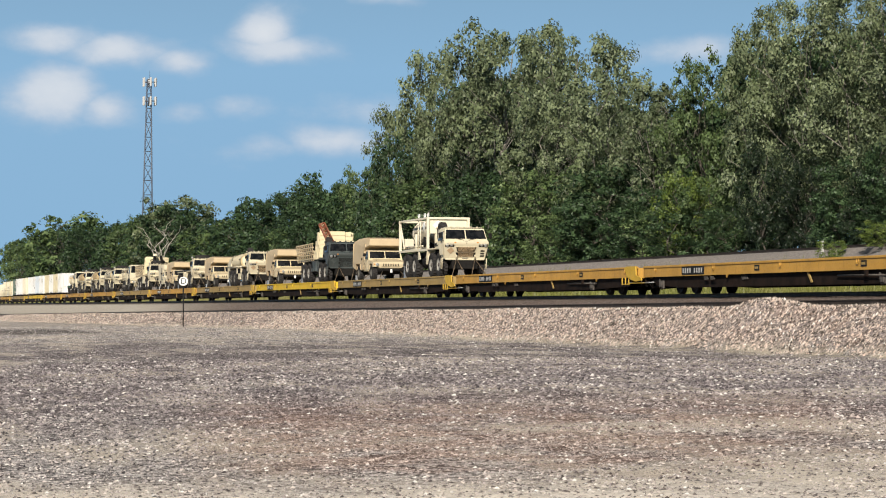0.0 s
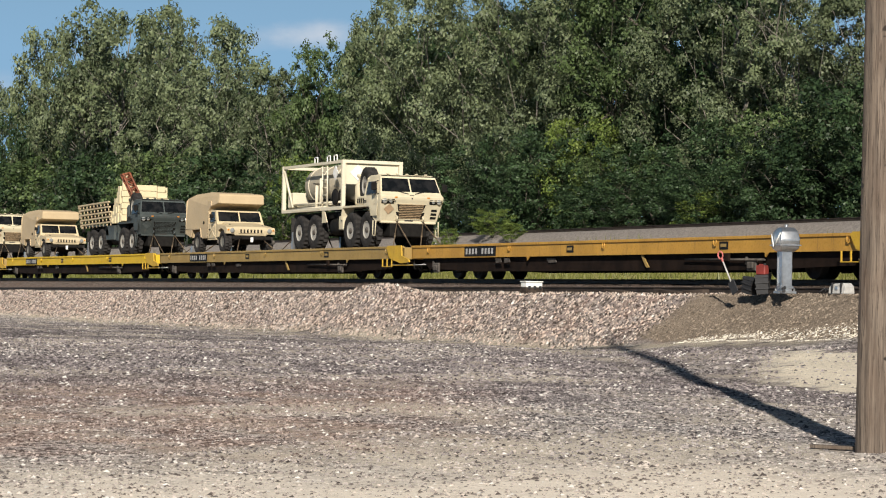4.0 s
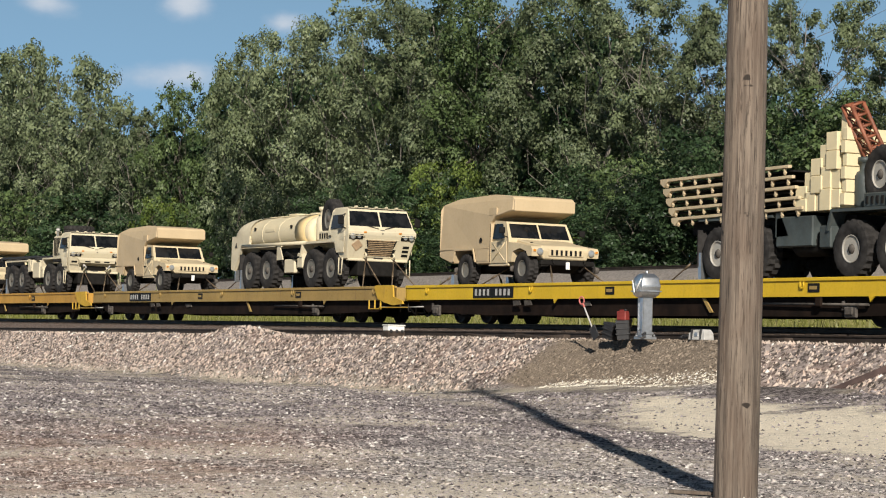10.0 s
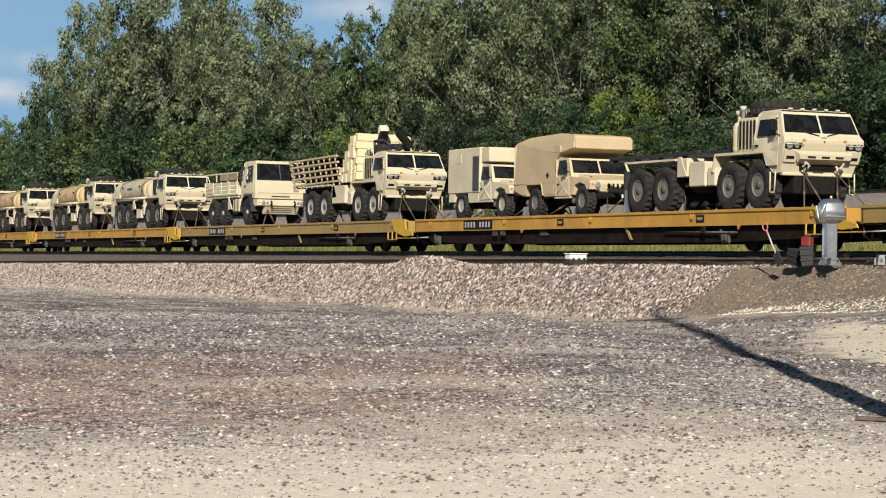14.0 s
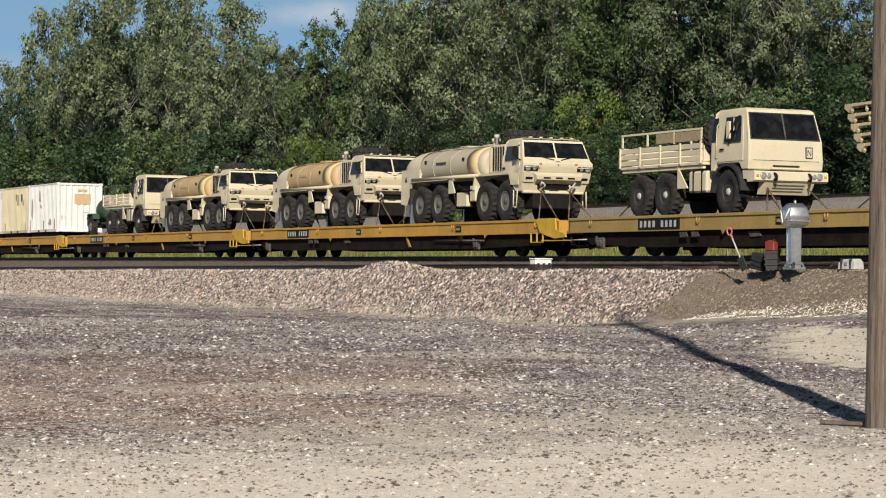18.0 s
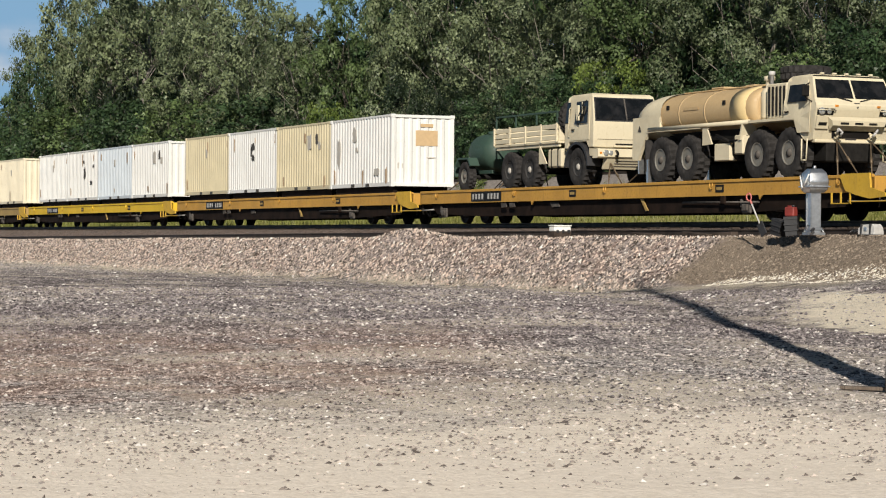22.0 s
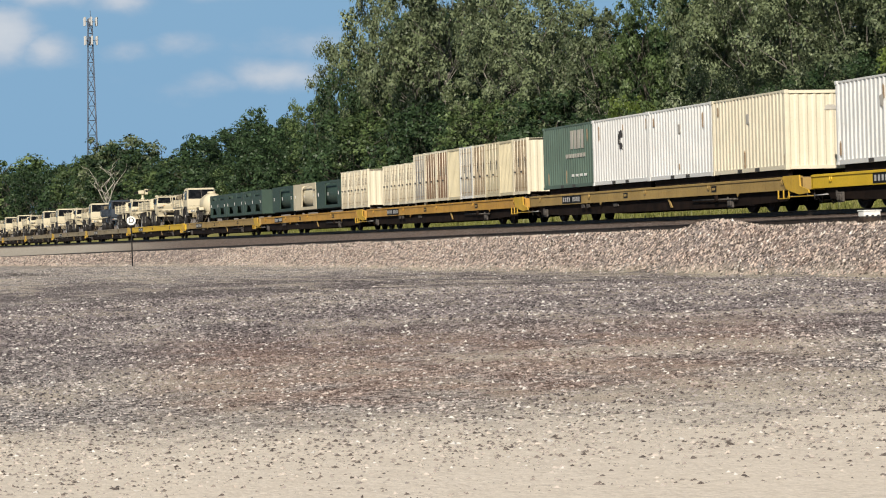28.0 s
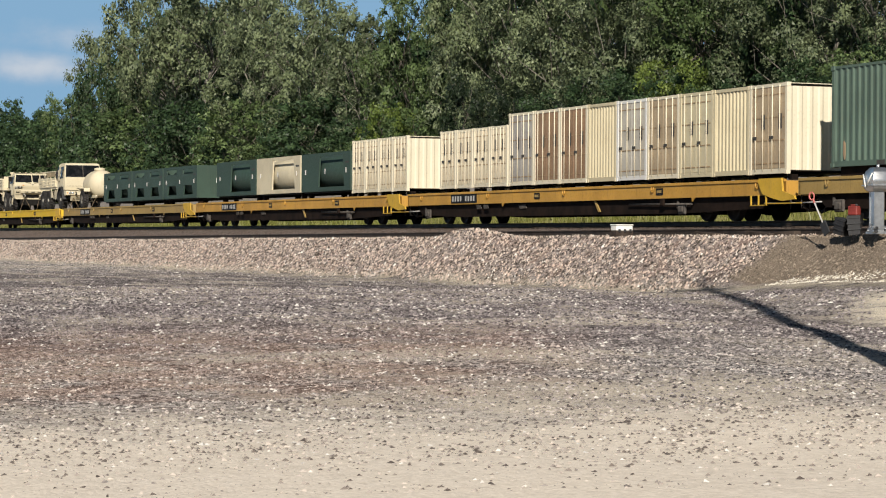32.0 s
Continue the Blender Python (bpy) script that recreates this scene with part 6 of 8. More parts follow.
def tank_body(t, mat, shell):
    """A fuel tank body with a rear cabinet, walkway rails and a manhole."""
    bm = B()
    n, rings = 28, []
    e = 0.84
    for x, k in ((-3.12, 0.84), (-3.16, 0.93), (-3.26, 0.985), (-3.42, 1.0), (-3.5, 1.0), (-8.2, 1.0), (-8.35, 1.0)):
        ring = []
        for i in range(n):
            a = 2 * math.pi * i / n
            ca, sa = math.cos(a), math.sin(a)
            ring.append(bm.verts.new((x, 1.15 * k * math.copysign(abs(ca) ** e, ca), 1.83 + 0.62 * k * math.copysign(abs(sa) ** e, sa))))
        rings.append(ring)
    for a, b in zip(rings, rings[1:]):
        for i in range(n):
            f = bm.faces.new((a[i], a[(i + 1) % n], b[(i + 1) % n], b[i]))
            f.smooth = True
    bm.faces.new(rings[0][::-1])
    bm.faces.new(rings[-1])
    bmesh.ops.recalc_face_normals(bm, faces=bm.faces[:])
    shell_ob = part("tank", bm, shell, t, "smooth rounded tank shell")

    def hoop(x0, x1, grow):
        """A sleeve round the tank."""
        bm, rows = B(), []
        for x, g in ((x0, 0.0), (x0, grow), (x1, grow), (x1, 0.0)):
            rows.append([bm.verts.new((x, (1.15 + g) * math.copysign(abs(math.cos(q)) ** e, math.cos(q)), 1.83 + (0.62 + g) * math.copysign(abs(math.sin(q)) ** e, math.sin(q))))
                         for q in [2 * math.pi * i / n for i in range(n)]])
        for a, b in zip(rows, rows[1:]):
            for i in range(n):
                bm.faces.new((a[i], a[(i + 1) % n], b[(i + 1) % n], b[i])).smooth = True
        bmesh.ops.recalc_face_normals(bm, faces=bm.faces[:])
        return bm
    part("tank_front_band", hoop(-4.25, -3.44, 0.012), TANKFRONT, shell_ob, "lighter yellow-tan band at the front of the tank")
    for x in (-5.6, -7.0):
        part("tank_band", hoop(x - 0.03, x + 0.03, 0.008), shell, shell_ob)
    part("stencil_patch", box(B(), -6.7, -5.9, -1.166, -1.158, 1.89, 1.97), DARKMARK if shell is TANKPALE else shell, shell_ob)
    for x in (-4.55, -7.6):
        part("side_eye", box(B(), x - 0.07, x + 0.07, -1.165, -1.13, 1.95, 2.07, 0.01), FRAME, shell_ob)
    tail, rows = B(), []
    for x, k, drop in ((-7.95, 1.02, 0.0), (-8.0, 1.03, 0.0), (-8.6, 1.03, 0.02), (-9.05, 0.98, 0.06), (-9.35, 0.88, 0.12), (-9.54, 0.70, 0.18), (-9.6, 0.45, 0.2)):
        rows.append([tail.verts.new((x, 1.15 * min(1.03, k + 0.1) * math.copysign(abs(math.cos(q)) ** 0.7, math.cos(q)), 1.83 - drop + 0.62 * k * math.copysign(abs(math.sin(q)) ** 0.8, math.sin(q))))
                     for q in [2 * math.pi * i / n for i in range(n)]])
    for a, b in zip(rows, rows[1:]):
        for i in range(n):
            tail.faces.new((a[i], a[(i + 1) % n], b[(i + 1) % n], b[i])).smooth = True
    tail.faces.new(rows[-1])
    bmesh.ops.recalc_face_normals(tail, faces=tail.faces[:])
    part("rear_cabinet", tail, mat, t)
    for s in (-1, 1):
        part("cabinet_skirt", prism(B(), [(-9.56, 1.80), (-9.60, 0.74), (-9.25, 0.68), (-9.0, 0.97), (-8.72, 1.32), (-8.0, 1.44), (-8.0, 1.80)], min(s * 1.10, s * 1.185), max(s * 1.10, s * 1.185)), mat, t)
    part("cabinet_back", box(B(), -9.60, -9.52, -1.098, 1.098, 0.74, 1.80, 0.02), mat, t)
    part("tail_plate", box(B(), -9.30, -9.26, -1.16, -0.72, 0.30, 0.72, 0.01), STEEL, t)
    part("warning_mark", prism(B(), [(-9.05, 1.40), (-9.25, 1.40), (-9.15, 1.57)], -1.205, -1.19), DARKMARK, t)
    for s in (-1, 1):
        part("side_pipe", rod(B(), (-3.2, s * 1.17, 1.44), (-8.6, s * 1.19, 1.44), 0.06, 8), mat, t)
        part("tank_skirt", prism(B(), [(-3.2, 1.42), (-8.2, 1.42), (-8.2, 1.06), (-3.2, 1.06)], s * 0.72 - 0.03, s * 0.62 + 0.03), FRAME, t)
    part("walkway", box(B(), -8.0, -3.6, -0.42, 0.42, 2.435, 2.475, 0.01), shell, t)
    part("manhole", box(B(), -6.6, -5.9, -0.36, 0.36, 2.478, 2.54, 0.03), shell, t)
    part("manhole", box(B(), -4.9, -4.4, -0.30, 0.30, 2.478, 2.52, 0.03), shell, t)
    part("pump_pipe", pipe(B(), [(-3.6, -0.9, 1.25), (-3.6, -1.1, 1.0), (-4.2, -1.15, 0.95), (-5.0, -1.1, 1.15)], 0.05), FRAME, t)
    part("valve_box", box(B(), -5.05, -4.25, -1.14, -0.6, 0.55, 0.92, 0.02), mat, t)


def tank_frame(t):
    """A liquid tank in an open steel frame, as carried on the first truck."""
    x0, x1, z0, z1, h = -9.9, -3.6, 1.36, 3.18, 1.2
    for x in (x0 + 0.07, x1 - 0.07):
        for y in (-h + 0.07, h - 0.07):
            part("frame_post", box(B(), x - 0.07, x + 0.07, y - 0.07, y + 0.07, z0, z1, 0.01), CREAM, t)
        part("frame_header", box(B(), x - 0.06, x + 0.06, -h + 0.14, h - 0.14, z1 - 0.12, z1, 0.01), CREAM, t)
    for y in (-h + 0.06, h - 0.06):
        part("frame_rail", box(B(), x0 + 0.14, x1 - 0.14, y - 0.05, y + 0.05, z1 - 0.11, z1 - 0.01), CREAM, t)
        part("frame_rail", box(B(), x0 + 0.14, x1 - 0.14, y - 0.06, y + 0.06, z0, z0 + 0.13), CREAM, t)
        part("frame_brace", rod(B(), (x0 + 0.14, y, z1 - 0.2), (x0 + 1.1, y, z0 + 0.2), 0.05, 6), CREAM, t)
    part("tank", turned(B(), [(0.25, -9.0), (0.5, -8.85), (0.68, -8.5), (0.72, -8.1), (0.72, -4.9), (0.68, -4.6), (0.5, -4.35), (0.2, -4.25)], (0, -0.1, 2.40), "X", 30), TANKGREY, t, "grey-tan tank barrel")
    for x in (-8.0, -6.6, -5.2):
        part("tank_band", turned(B(), [(0.725, -0.03), (0.74, -0.025), (0.74, 0.025), (0.725, 0.03)], (x, -0.1, 2.40), "X", 30), CREAM, t)
    for k, (y, z) in enumerate(((-1.0, 1.66), (-0.85, 1.58), (-1.05, 1.5))):
        part("under_pipe", rod(B(), (-9.5 + 0.5 * k, y, z), (-4.2 - 0.6 * k, y, z), 0.045, 6), CREAM, t)
    part("pump_case", box(B(), -9.6, -9.0, -1.05, -0.3, 1.55, 2.15, 0.04), CREAM, t)
    part("hose_reel", turned(B(), [(0.1, -0.15), (0.3, -0.14), (0.3, -0.1), (0.18, -0.09), (0.18, 0.09), (0.3, 0.1), (0.3, 0.14), (0.1, 0.15)], (-4.6, -0.95, 1.85), "Y", 16), FRAME, t)
    for x in (-8.0, -6.5, -5.1):
        part("saddle", box(B(), x - 0.06, x + 0.06, -0.8, 0.8, z0 + 0.1, 1.85, 0.01), FRAME, t)
    bm = B()
    for y in (-1.13,):
        for x in (-5.75, -5.25):
            rod(bm, (x, y, z0 + 0.1), (x, y, z1 - 0.1), 0.03, 6)
        for i in range(6):
            rod(bm, (-5.75, y, z0 + 0.3 + 0.28 * i), (-5.25, y, z0 + 0.3 + 0.28 * i), 0.02, 5)
    part("ladder", bm, CREAM, t)
    part("front_shield", box(B(), x1 - 0.16, x1 - 0.12, -h + 0.15, h - 0.15, 2.30, z1 - 0.12), CREAM, t, "pale panel with a diamond sign")
    for y in (-0.55,):
        o = part("diamond_sign", box(B(), -0.012, 0.012, -0.21, 0.21, -0.21, 0.21), WHITEMARK, t)
        o.matrix_basis = pose(x1 - 0.10, y, 2.72, 45, 0, 0)
    o = part("diamond_sign", box(B(), -0.19, 0.19, -0.012, 0.012, -0.19, 0.19), WHITEMARK, t)
    o.matrix_basis = pose(-4.35, -1.17, 2.72, 0, 45, 0)
    part("valve_pipe", rod(B(), (-6.6, -1.02, 1.5), (-6.6, -1.02, 2.35), 0.07, 8), CREAM, t)
    part("valve_pipe", rod(B(), (-6.3, -0.98, 1.6), (-6.3, -0.98, 2.6), 0.05, 8), CREAM, t)
    part("valve_wheel", turned(B(), [(0.04, -0.02), (0.15, -0.015), (0.15, 0.015), (0.04, 0.02)], (-6.6, -1.02, 2.4), "Z", 14), FRAME, t)
    for i, x in enumerate((-8.2, -6.9, -6.2)):
        part("guard_hoop", pipe(B(), [(x, -0.5, z1 - 0.02), (x, -0.5, z1 + 0.30), (x + 0.3, -0.5, z1 + 0.30), (x + 0.3, -0.5, z1 - 0.02)], 0.025, 5), WHITEMARK, t)
    part("load_bed", box(B(), -9.8, -3.3, -0.7, 0.7, 1.07, 1.33, 0.02), FRAME, t)


def bridge_load(t, mat, mast=True):
    """Stacked lattice panels over the rear axles, a stepped wall of panels behind the cab and a leaning mast."""
    for i in range(5):
        z = 1.42 + 0.245 * i
        xa, xb = -9.75 - 0.13 * i, -4.5 - 0.13 * i
        o = B()
        for y in (-1.2, 1.2):
            box(o, xa, xb, y - 0.05, y + 0.05, z + 0.13, z + 0.205, 0.008)
            n = 9
            for k in range(n):
                x = xa + 0.14 + (xb - xa - 0.34) * k / (n - 1)
                box(o, x - 0.018, x + 0.018, y - 0.03, y + 0.03, z + 0.03, z + 0.135)
                prism(o, [(x - 0.045, z + 0.035), (x, z - 0.02), (x + 0.045, z + 0.035), (x + 0.025, z + 0.07), (x - 0.025, z + 0.07)], y - 0.022, y + 0.022)
                box(o, x - 0.05, x + 0.05, y - 0.056, y + 0.056, z + 0.145, z + 0.175)
            prism(o, [(xa - 0.10, z + 0.205), (xa - 0.10, z + 0.10), (xa + 0.05, z + 0.0), (xa + 0.22, z + 0.14), (xa + 0.22, z + 0.205)], y - 0.058, y + 0.058)
        layer = part("lattice_panel", o, LATTICE, t)
        layer.matrix_basis = pose(0, 0, 0.02, 0, -0.9, 0)
        c = part("panel_core", box(B(), xa + 0.05, xb - 0.05, -1.08, 1.08, z - 0.02, z + 0.02), FRAME, t)
        c.matrix_basis = pose(0, 0, 0.10, 0, -0.9, 0)
    steps = [(-4.85, -4.45, 1.45, 2.05), (-4.55, -4.15, 1.45, 2.35), (-4.25, -3.85, 1.45, 2.65), (-3.95, -3.55, 1.45, 2.95), (-3.65, -3.25, 1.5, 3.22)]
    for i, (a, b, z0, z1) in enumerate(steps):
        n = 2 + i // 2
        for k in range(n):
            za, zb = z0 + (z1 - z0) * k / n, z0 + (z1 - z0) * (k + 1) / n - 0.012
            w = 1.2 - 0.03 * ((i + k) % 3)
            part("stacked_panel", box(B(), a - 0.04 * k, b - 0.04 * k, -w, w, za, zb, 0.012), STACK, t)
    for k in range(6):
        z0 = 1.55 + k * 0.29
        part("wall_panel", box(B(), -3.22, -3.05, -1.18 + 0.05 * (k % 2), 0.55, z0, z0 + 0.275, 0.012), STACK, t)
        part("wall_panel", box(B(), -3.20, -3.03, 0.57, 1.16 - 0.10 * (k % 3), z0 - 0.04, z0 + 0.235, 0.012), STACK, t)
    if mast:
        bm = B()
        a, b = Vector((-2.72, -0.30, 2.15)), Vector((-2.98, -1.05, 3.78))
        side = Vector((0.16, 0, 0)), Vector((0, 0.16, 0.05))
        cs = [a + s0 * side[0] + s1 * side[1] for s0 in (-1, 1) for s1 in (-1, 1)]
        d = b - a
        for c in cs:
            rod(bm, c, c + d, 0.05, 6)
        for k in range(8):
            p = d * (k / 7.0)
            for i, j in ((0, 1), (1, 3), (3, 2), (2, 0)):
                rod(bm, cs[i] + p, cs[j] + p, 0.036, 5)
                if k < 7:
                    rod(bm, cs[i] + p, cs[j] + d * ((k + 1) / 7.0), 0.02, 4)
        part("mast", bm, REDMAST, t, "red-brown lattice mast leaning over the panels")
        part("mast_arm", prism(B(), [(-3.32, 3.0), (-3.10, 3.0), (-3.15, 3.74), (-3.3, 3.74)], -1.1, -0.85), STACK, t)
    part("load_bed", box(B(), -9.6, -3.1, -0.8, 0.8, 1.07, 1.36, 0.02), FRAME, t)
    part("bed_side_box", box(B(), -5.6, -4.2, -1.18, -0.7, 0.75, 1.36, 0.03), mat, t)


def crane(t):
    part("crane_column", turned(B(), [(0.26, 1.5), (0.26, 2.0), (0.2, 2.05), (0.18, 2.9), (0.1, 2.95)], (-2.75, -0.35, 0), "Z", 12), TAN, t)
    part("crane_boom", prism(B(), [(-2.9, 2.75), (-2.4, 3.35), (-2.2, 3.35), (-2.6, 2.7)], -0.5, -0.2), FRAME, t)
    part("crane_boom", prism(B(), [(-2.3, 3.2), (-2.15, 3.4), (-1.2, 2.85), (-1.25, 2.68)], 0.1, 0.34), FRAME, t)
    part("crane_head", turned(B(), [(0.1, -0.2), (0.24, -0.16), (0.26, 0.1), (0.1, 0.2)], (-2.5, -0.3, 3.35), "Y", 14), TAN, t)
    part("crane_arm", rod(B(), (-2.6, 0.5, 2.3), (-2.35, 0.62, 3.1), 0.11, 8), TAN, t)
    part("crane_hose", pipe(B(), [(-2.6, -0.6, 2.4), (-2.3, -0.75, 2.95), (-1.9, -0.55, 3.0), (-1.7, -0.2, 2.7)], 0.05), BLACKBOX, t)
    part("crane_shield", box(B(), -3.4, -3.28, -1.1, -0.5, 2.2, 3.3, 0.03), TAN, t)


def bare_bed(t):
    """A black load-handling bed without its load."""
    for s in (-1, 1):
        part("bed_rail", box(B(), -9.9, -3.1, s * 0.5 - 0.1, s * 0.5 + 0.1, 1.42, 1.62, 0.02), BLACKBOX, t)
        part("bed_rail", box(B(), -9.9, -4.6, s * 1.05 - 0.07, s * 1.05 + 0.07, 1.50, 1.60, 0.02), BLACKBOX, t)
    for x in (-9.8, -8.4, -7.0, -5.6, -4.7):
        part("bed_crossbar", box(B(), x - 0.07, x + 0.07, -1.12, 1.12, 1.44, 1.54, 0.01), BLACKBOX, t)
    part("hook_arm", prism(B(), [(-4.6, 1.62), (-3.2, 1.62), (-3.1, 1.85), (-3.3, 1.85), (-4.6, 1.75)], -0.18, 0.18), BLACKBOX, t)
    part("hydraulic_tank", box(B(), -5.7, -5.1, -1.16, -0.6, 0.9, 1.42, 0.03), TAN, t)
    part("side_locker", box(B(), -5.0, -4.1, -1.16, -0.64, 0.7, 1.3, 0.03), TAN, t)


def cargo_truck(mat, label, rails="tan"):
    """A six-wheeled cargo truck; x = 0 is the front of its cab."""
    t = thing("cargo_truck", label, "truck", "military trucks on the train")
    for s in (-1, 1):
        part("chassis_rail", box(B(), -6.8, -0.3, s * 0.42 - 0.04, s * 0.42 + 0.04, 0.78, 1.02, 0.01), FRAME, t)
    wheels(t, (-1.02, -4.35, -5.83), 0.98, 0.60, 0.38, DARKRIM, PALERIM)
    cab = loft(B(), [(-0.30, 2.72, 1.10), (-0.04, 1.92, 1.19), (0.0, 1.40, 1.20), (-0.03, 1.16, 1.20), (-0.35, 1.16, 1.20), (-0.48, 1.34, 1.20), (-1.62, 1.34, 1.20), (-1.75, 1.16, 1.20), (-1.92, 1.16, 1.20),
                     (-1.92, 1.92, 1.19), (-1.86, 2.70, 1.10), (-1.75, 2.78, 1.03), (-0.42, 2.79, 1.03)])
    bmesh.ops.bevel(cab, geom=cab.edges[:], offset=0.025, segments=1, affect="EDGES")
    body = part("cab", cab, mat, t)
    fx = lambda z: -0.04 - 0.26 * (z - 1.92) / 0.8
    part("windscreen_seal", quad_slab(B(), [(fx(1.94), -1.12, 1.94), (fx(1.94), 1.12, 1.94), (fx(2.66), 1.05, 2.66), (fx(2.66), -1.05, 2.66)], 0.006), BLACKBOX, body, "black rubber seal")
    part("windscreen", quad_slab(B(), [(fx(1.98) + 0.006, -1.08, 1.98), (fx(1.98) + 0.006, 1.08, 1.98), (fx(2.63) + 0.006, 1.01, 2.63), (fx(2.63) + 0.006, -1.01, 2.63)], 0.008), GLASS, body)
    sy = lambda z: 1.19 - 0.09 * (z - 1.92) / 0.8 if z > 1.92 else 1.2
    for s in (-1, 1):
        y = lambda z, d=0.004: s * (sy(z) + d)
        q = [(-1.55, y(1.40), 1.40), (-0.28, y(1.40), 1.40), (-0.38, y(2.62), 2.62), (-1.40, y(2.62), 2.62)]
        door = part("door", quad_slab(B(), q if s < 0 else q[::-1], 0.014), mat, t)
        y2 = lambda z: s * (sy(z) + 0.02)
        q = [(-1.22, y2(1.90), 1.90), (-0.36, y2(1.90), 1.90), (-0.46, y2(2.56), 2.56), (-1.22, y2(2.56), 2.56)]
        part("door_window", quad_slab(B(), q if s < 0 else q[::-1], 0.006), GLASS, door)
        q = [(-1.85, y2(1.94), 1.94), (-1.60, y2(1.94), 1.94), (-1.60, y2(2.56), 2.56), (-1.82, y2(2.56), 2.56)]
        part("quarter_window", quad_slab(B(), q if s < 0 else q[::-1], 0.006), GLASS, body)
        part("door_handle", box(B(), -1.4, -1.22, min(y2(1.72), y2(1.72) + s * 0.03), max(y2(1.72), y2(1.72) + s * 0.03), 1.7, 1.74), FRAME, door)
        part("window_bar", box(B(), -0.80, -0.76, min(y2(2.2), y2(2.2) + s * 0.012), max(y2(2.2), y2(2.2) + s * 0.012), 1.92, 2.54, 0.004), mat, door)
        part("mirror_arm", pipe(B(), [(-0.5, s * 1.16, 2.58), (-0.55, s * 1.27, 2.5), (-0.9, s * 1.30, 2.0), (-0.95, s * 1.22, 1.84)], 0.016, 5), FRAME, t)
        part("mirror", box(B(), -0.98, -0.80, s * 1.28 - 0.025, s * 1.28 + 0.025, 1.98, 2.44, 0.015), mat, t)
        part("grab_rail", pipe(B(), [(-1.58, s * 1.20, 1.5), (-1.58, s * 1.25, 1.54), (-1.58, s * 1.21, 2.35), (-1.58, s * 1.15, 2.40)], 0.014, 5), mat, t)
        arch = [(-1.02 + 0.78 * math.cos(a), 0.62 + 0.74 * math.sin(a)) for a in [math.pi * k / 10 for k in range(11)]]
        arch += [(-1.02 + 0.70 * math.cos(a), 0.60 + 0.68 * math.sin(a)) for a in [math.pi * (10 - k) / 10 for k in range(11)]]
        part("wheel_arch", prism(B(), arch, s * 0.99 - 0.22, s * 0.99 + 0.23), BLACKBOX, t)
        lamp(t, 0.26, s * 0.90, 0.99, 0.085)
        part("turn_lamp", box(B(), 0.25, 0.275, s * 1.08 - 0.04, s * 1.08 + 0.04, 0.96, 1.02), AMBER, t)
        part("corner_bracket", prism(B(), [(-0.35, 1.14), (0.20, 1.12), (0.20, 0.86), (-0.30, 0.92)], s * 1.14 - 0.03, s * 1.14 + 0.03), mat, t)
        part("side_step", box(B(), -0.42, -0.1, s * 1.1 - 0.08, s * 1.1 + 0.08, 0.42, 0.48, 0.01), FRAME, t)
        part("fuel_tank", box(B(), -3.15, -2.2, s * 0.87 - 0.28, s * 0.87 + 0.28, 0.62, 1.20, 0.05), mat, t)
        for x in (-2.9, -2.45):
            part("tank_strap", box(B(), x - 0.03, x + 0.03, s * 0.87 - 0.29, s * 0.87 + 0.29, 0.60, 1.215, 0.004), FRAME, t)
        part("gusset_plate", prism(B(), [(-3.7, 1.36), (-3.15, 0.75), (-3.7, 0.75)], s * 1.17 - 0.02, s * 1.17 + 0.02), mat, t)
        for k in range(3):
            part("side_board", box(B(), -6.95, -2.35, s * 1.20 - 0.02, s * 1.20 + 0.02, 1.46 + 0.17 * k, 1.605 + 0.17 * k, 0.012), mat, t)
        for x in (-6.9, -5.75, -4.6, -3.5, -2.4):
            part("side_stake", box(B(), x - 0.04, x + 0.04, s * 1.235 - 0.02, s * 1.235 + 0.02, 1.40, 1.98, 0.008), mat, t)
        part("under_rail", box(B(), -6.9, -2.4, s * 1.1 - 0.05, s * 1.1 + 0.05, 1.26, 1.36, 0.01), mat, t)
        col = mat if rails == "tan" else GREEN
        part("upper_rail", box(B(), -6.9, -2.4, s * 1.18 - 0.02, s * 1.18 + 0.02, 2.30, 2.36, 0.008), col, t)
        for x in (-6.85, -5.4, -3.9, -2.45):
            part("upper_stake", box(B(), x - 0.03, x + 0.03, s * 1.18 - 0.02, s * 1.18 + 0.02, 1.98, 2.30), col, t)
        if rails == "tan":
            part("upper_panel", box(B(), -4.9, -2.45, s * 1.18 - 0.015, s * 1.18 + 0.015, 2.02, 2.29), CANVAS, t)
    part("bed_floor", box(B(), -6.95, -2.32, -1.2, 1.2, 1.36, 1.44, 0.01), mat, t)
    part("headboard", box(B(), -2.36, -2.30, -1.18, 1.18, 1.45, 2.3, 0.01), mat, t)
    part("tailboard", box(B(), -6.98, -6.93, -1.18, 1.18, 1.45, 1.98, 0.01), mat, t)
    part("bumper", prism(B(), [(-0.1, 1.12), (0.22, 1.12), (0.26, 1.08), (0.26, 0.88), (0.20, 0.84), (-0.1, 0.84)], -1.18, 1.18), mat, t)
    part("apron", prism(B(), [(-0.1, 0.835), (0.18, 0.835), (-0.06, 0.52), (-0.20, 0.52)], -0.80, 0.80), mat, t)
    for k in range(3):
        x, z = 0.135 - 0.058 * k, 0.765 - 0.076 * k
        part("apron_slot", box(B(), x - 0.02, x + 0.010, -0.50, 0.50, z - 0.009, z + 0.009), GEAR, t)
    part("bumper_lower", box(B(), -0.5, -0.22, -0.7, 0.7, 0.56, 0.80, 0.03), FRAME, t)
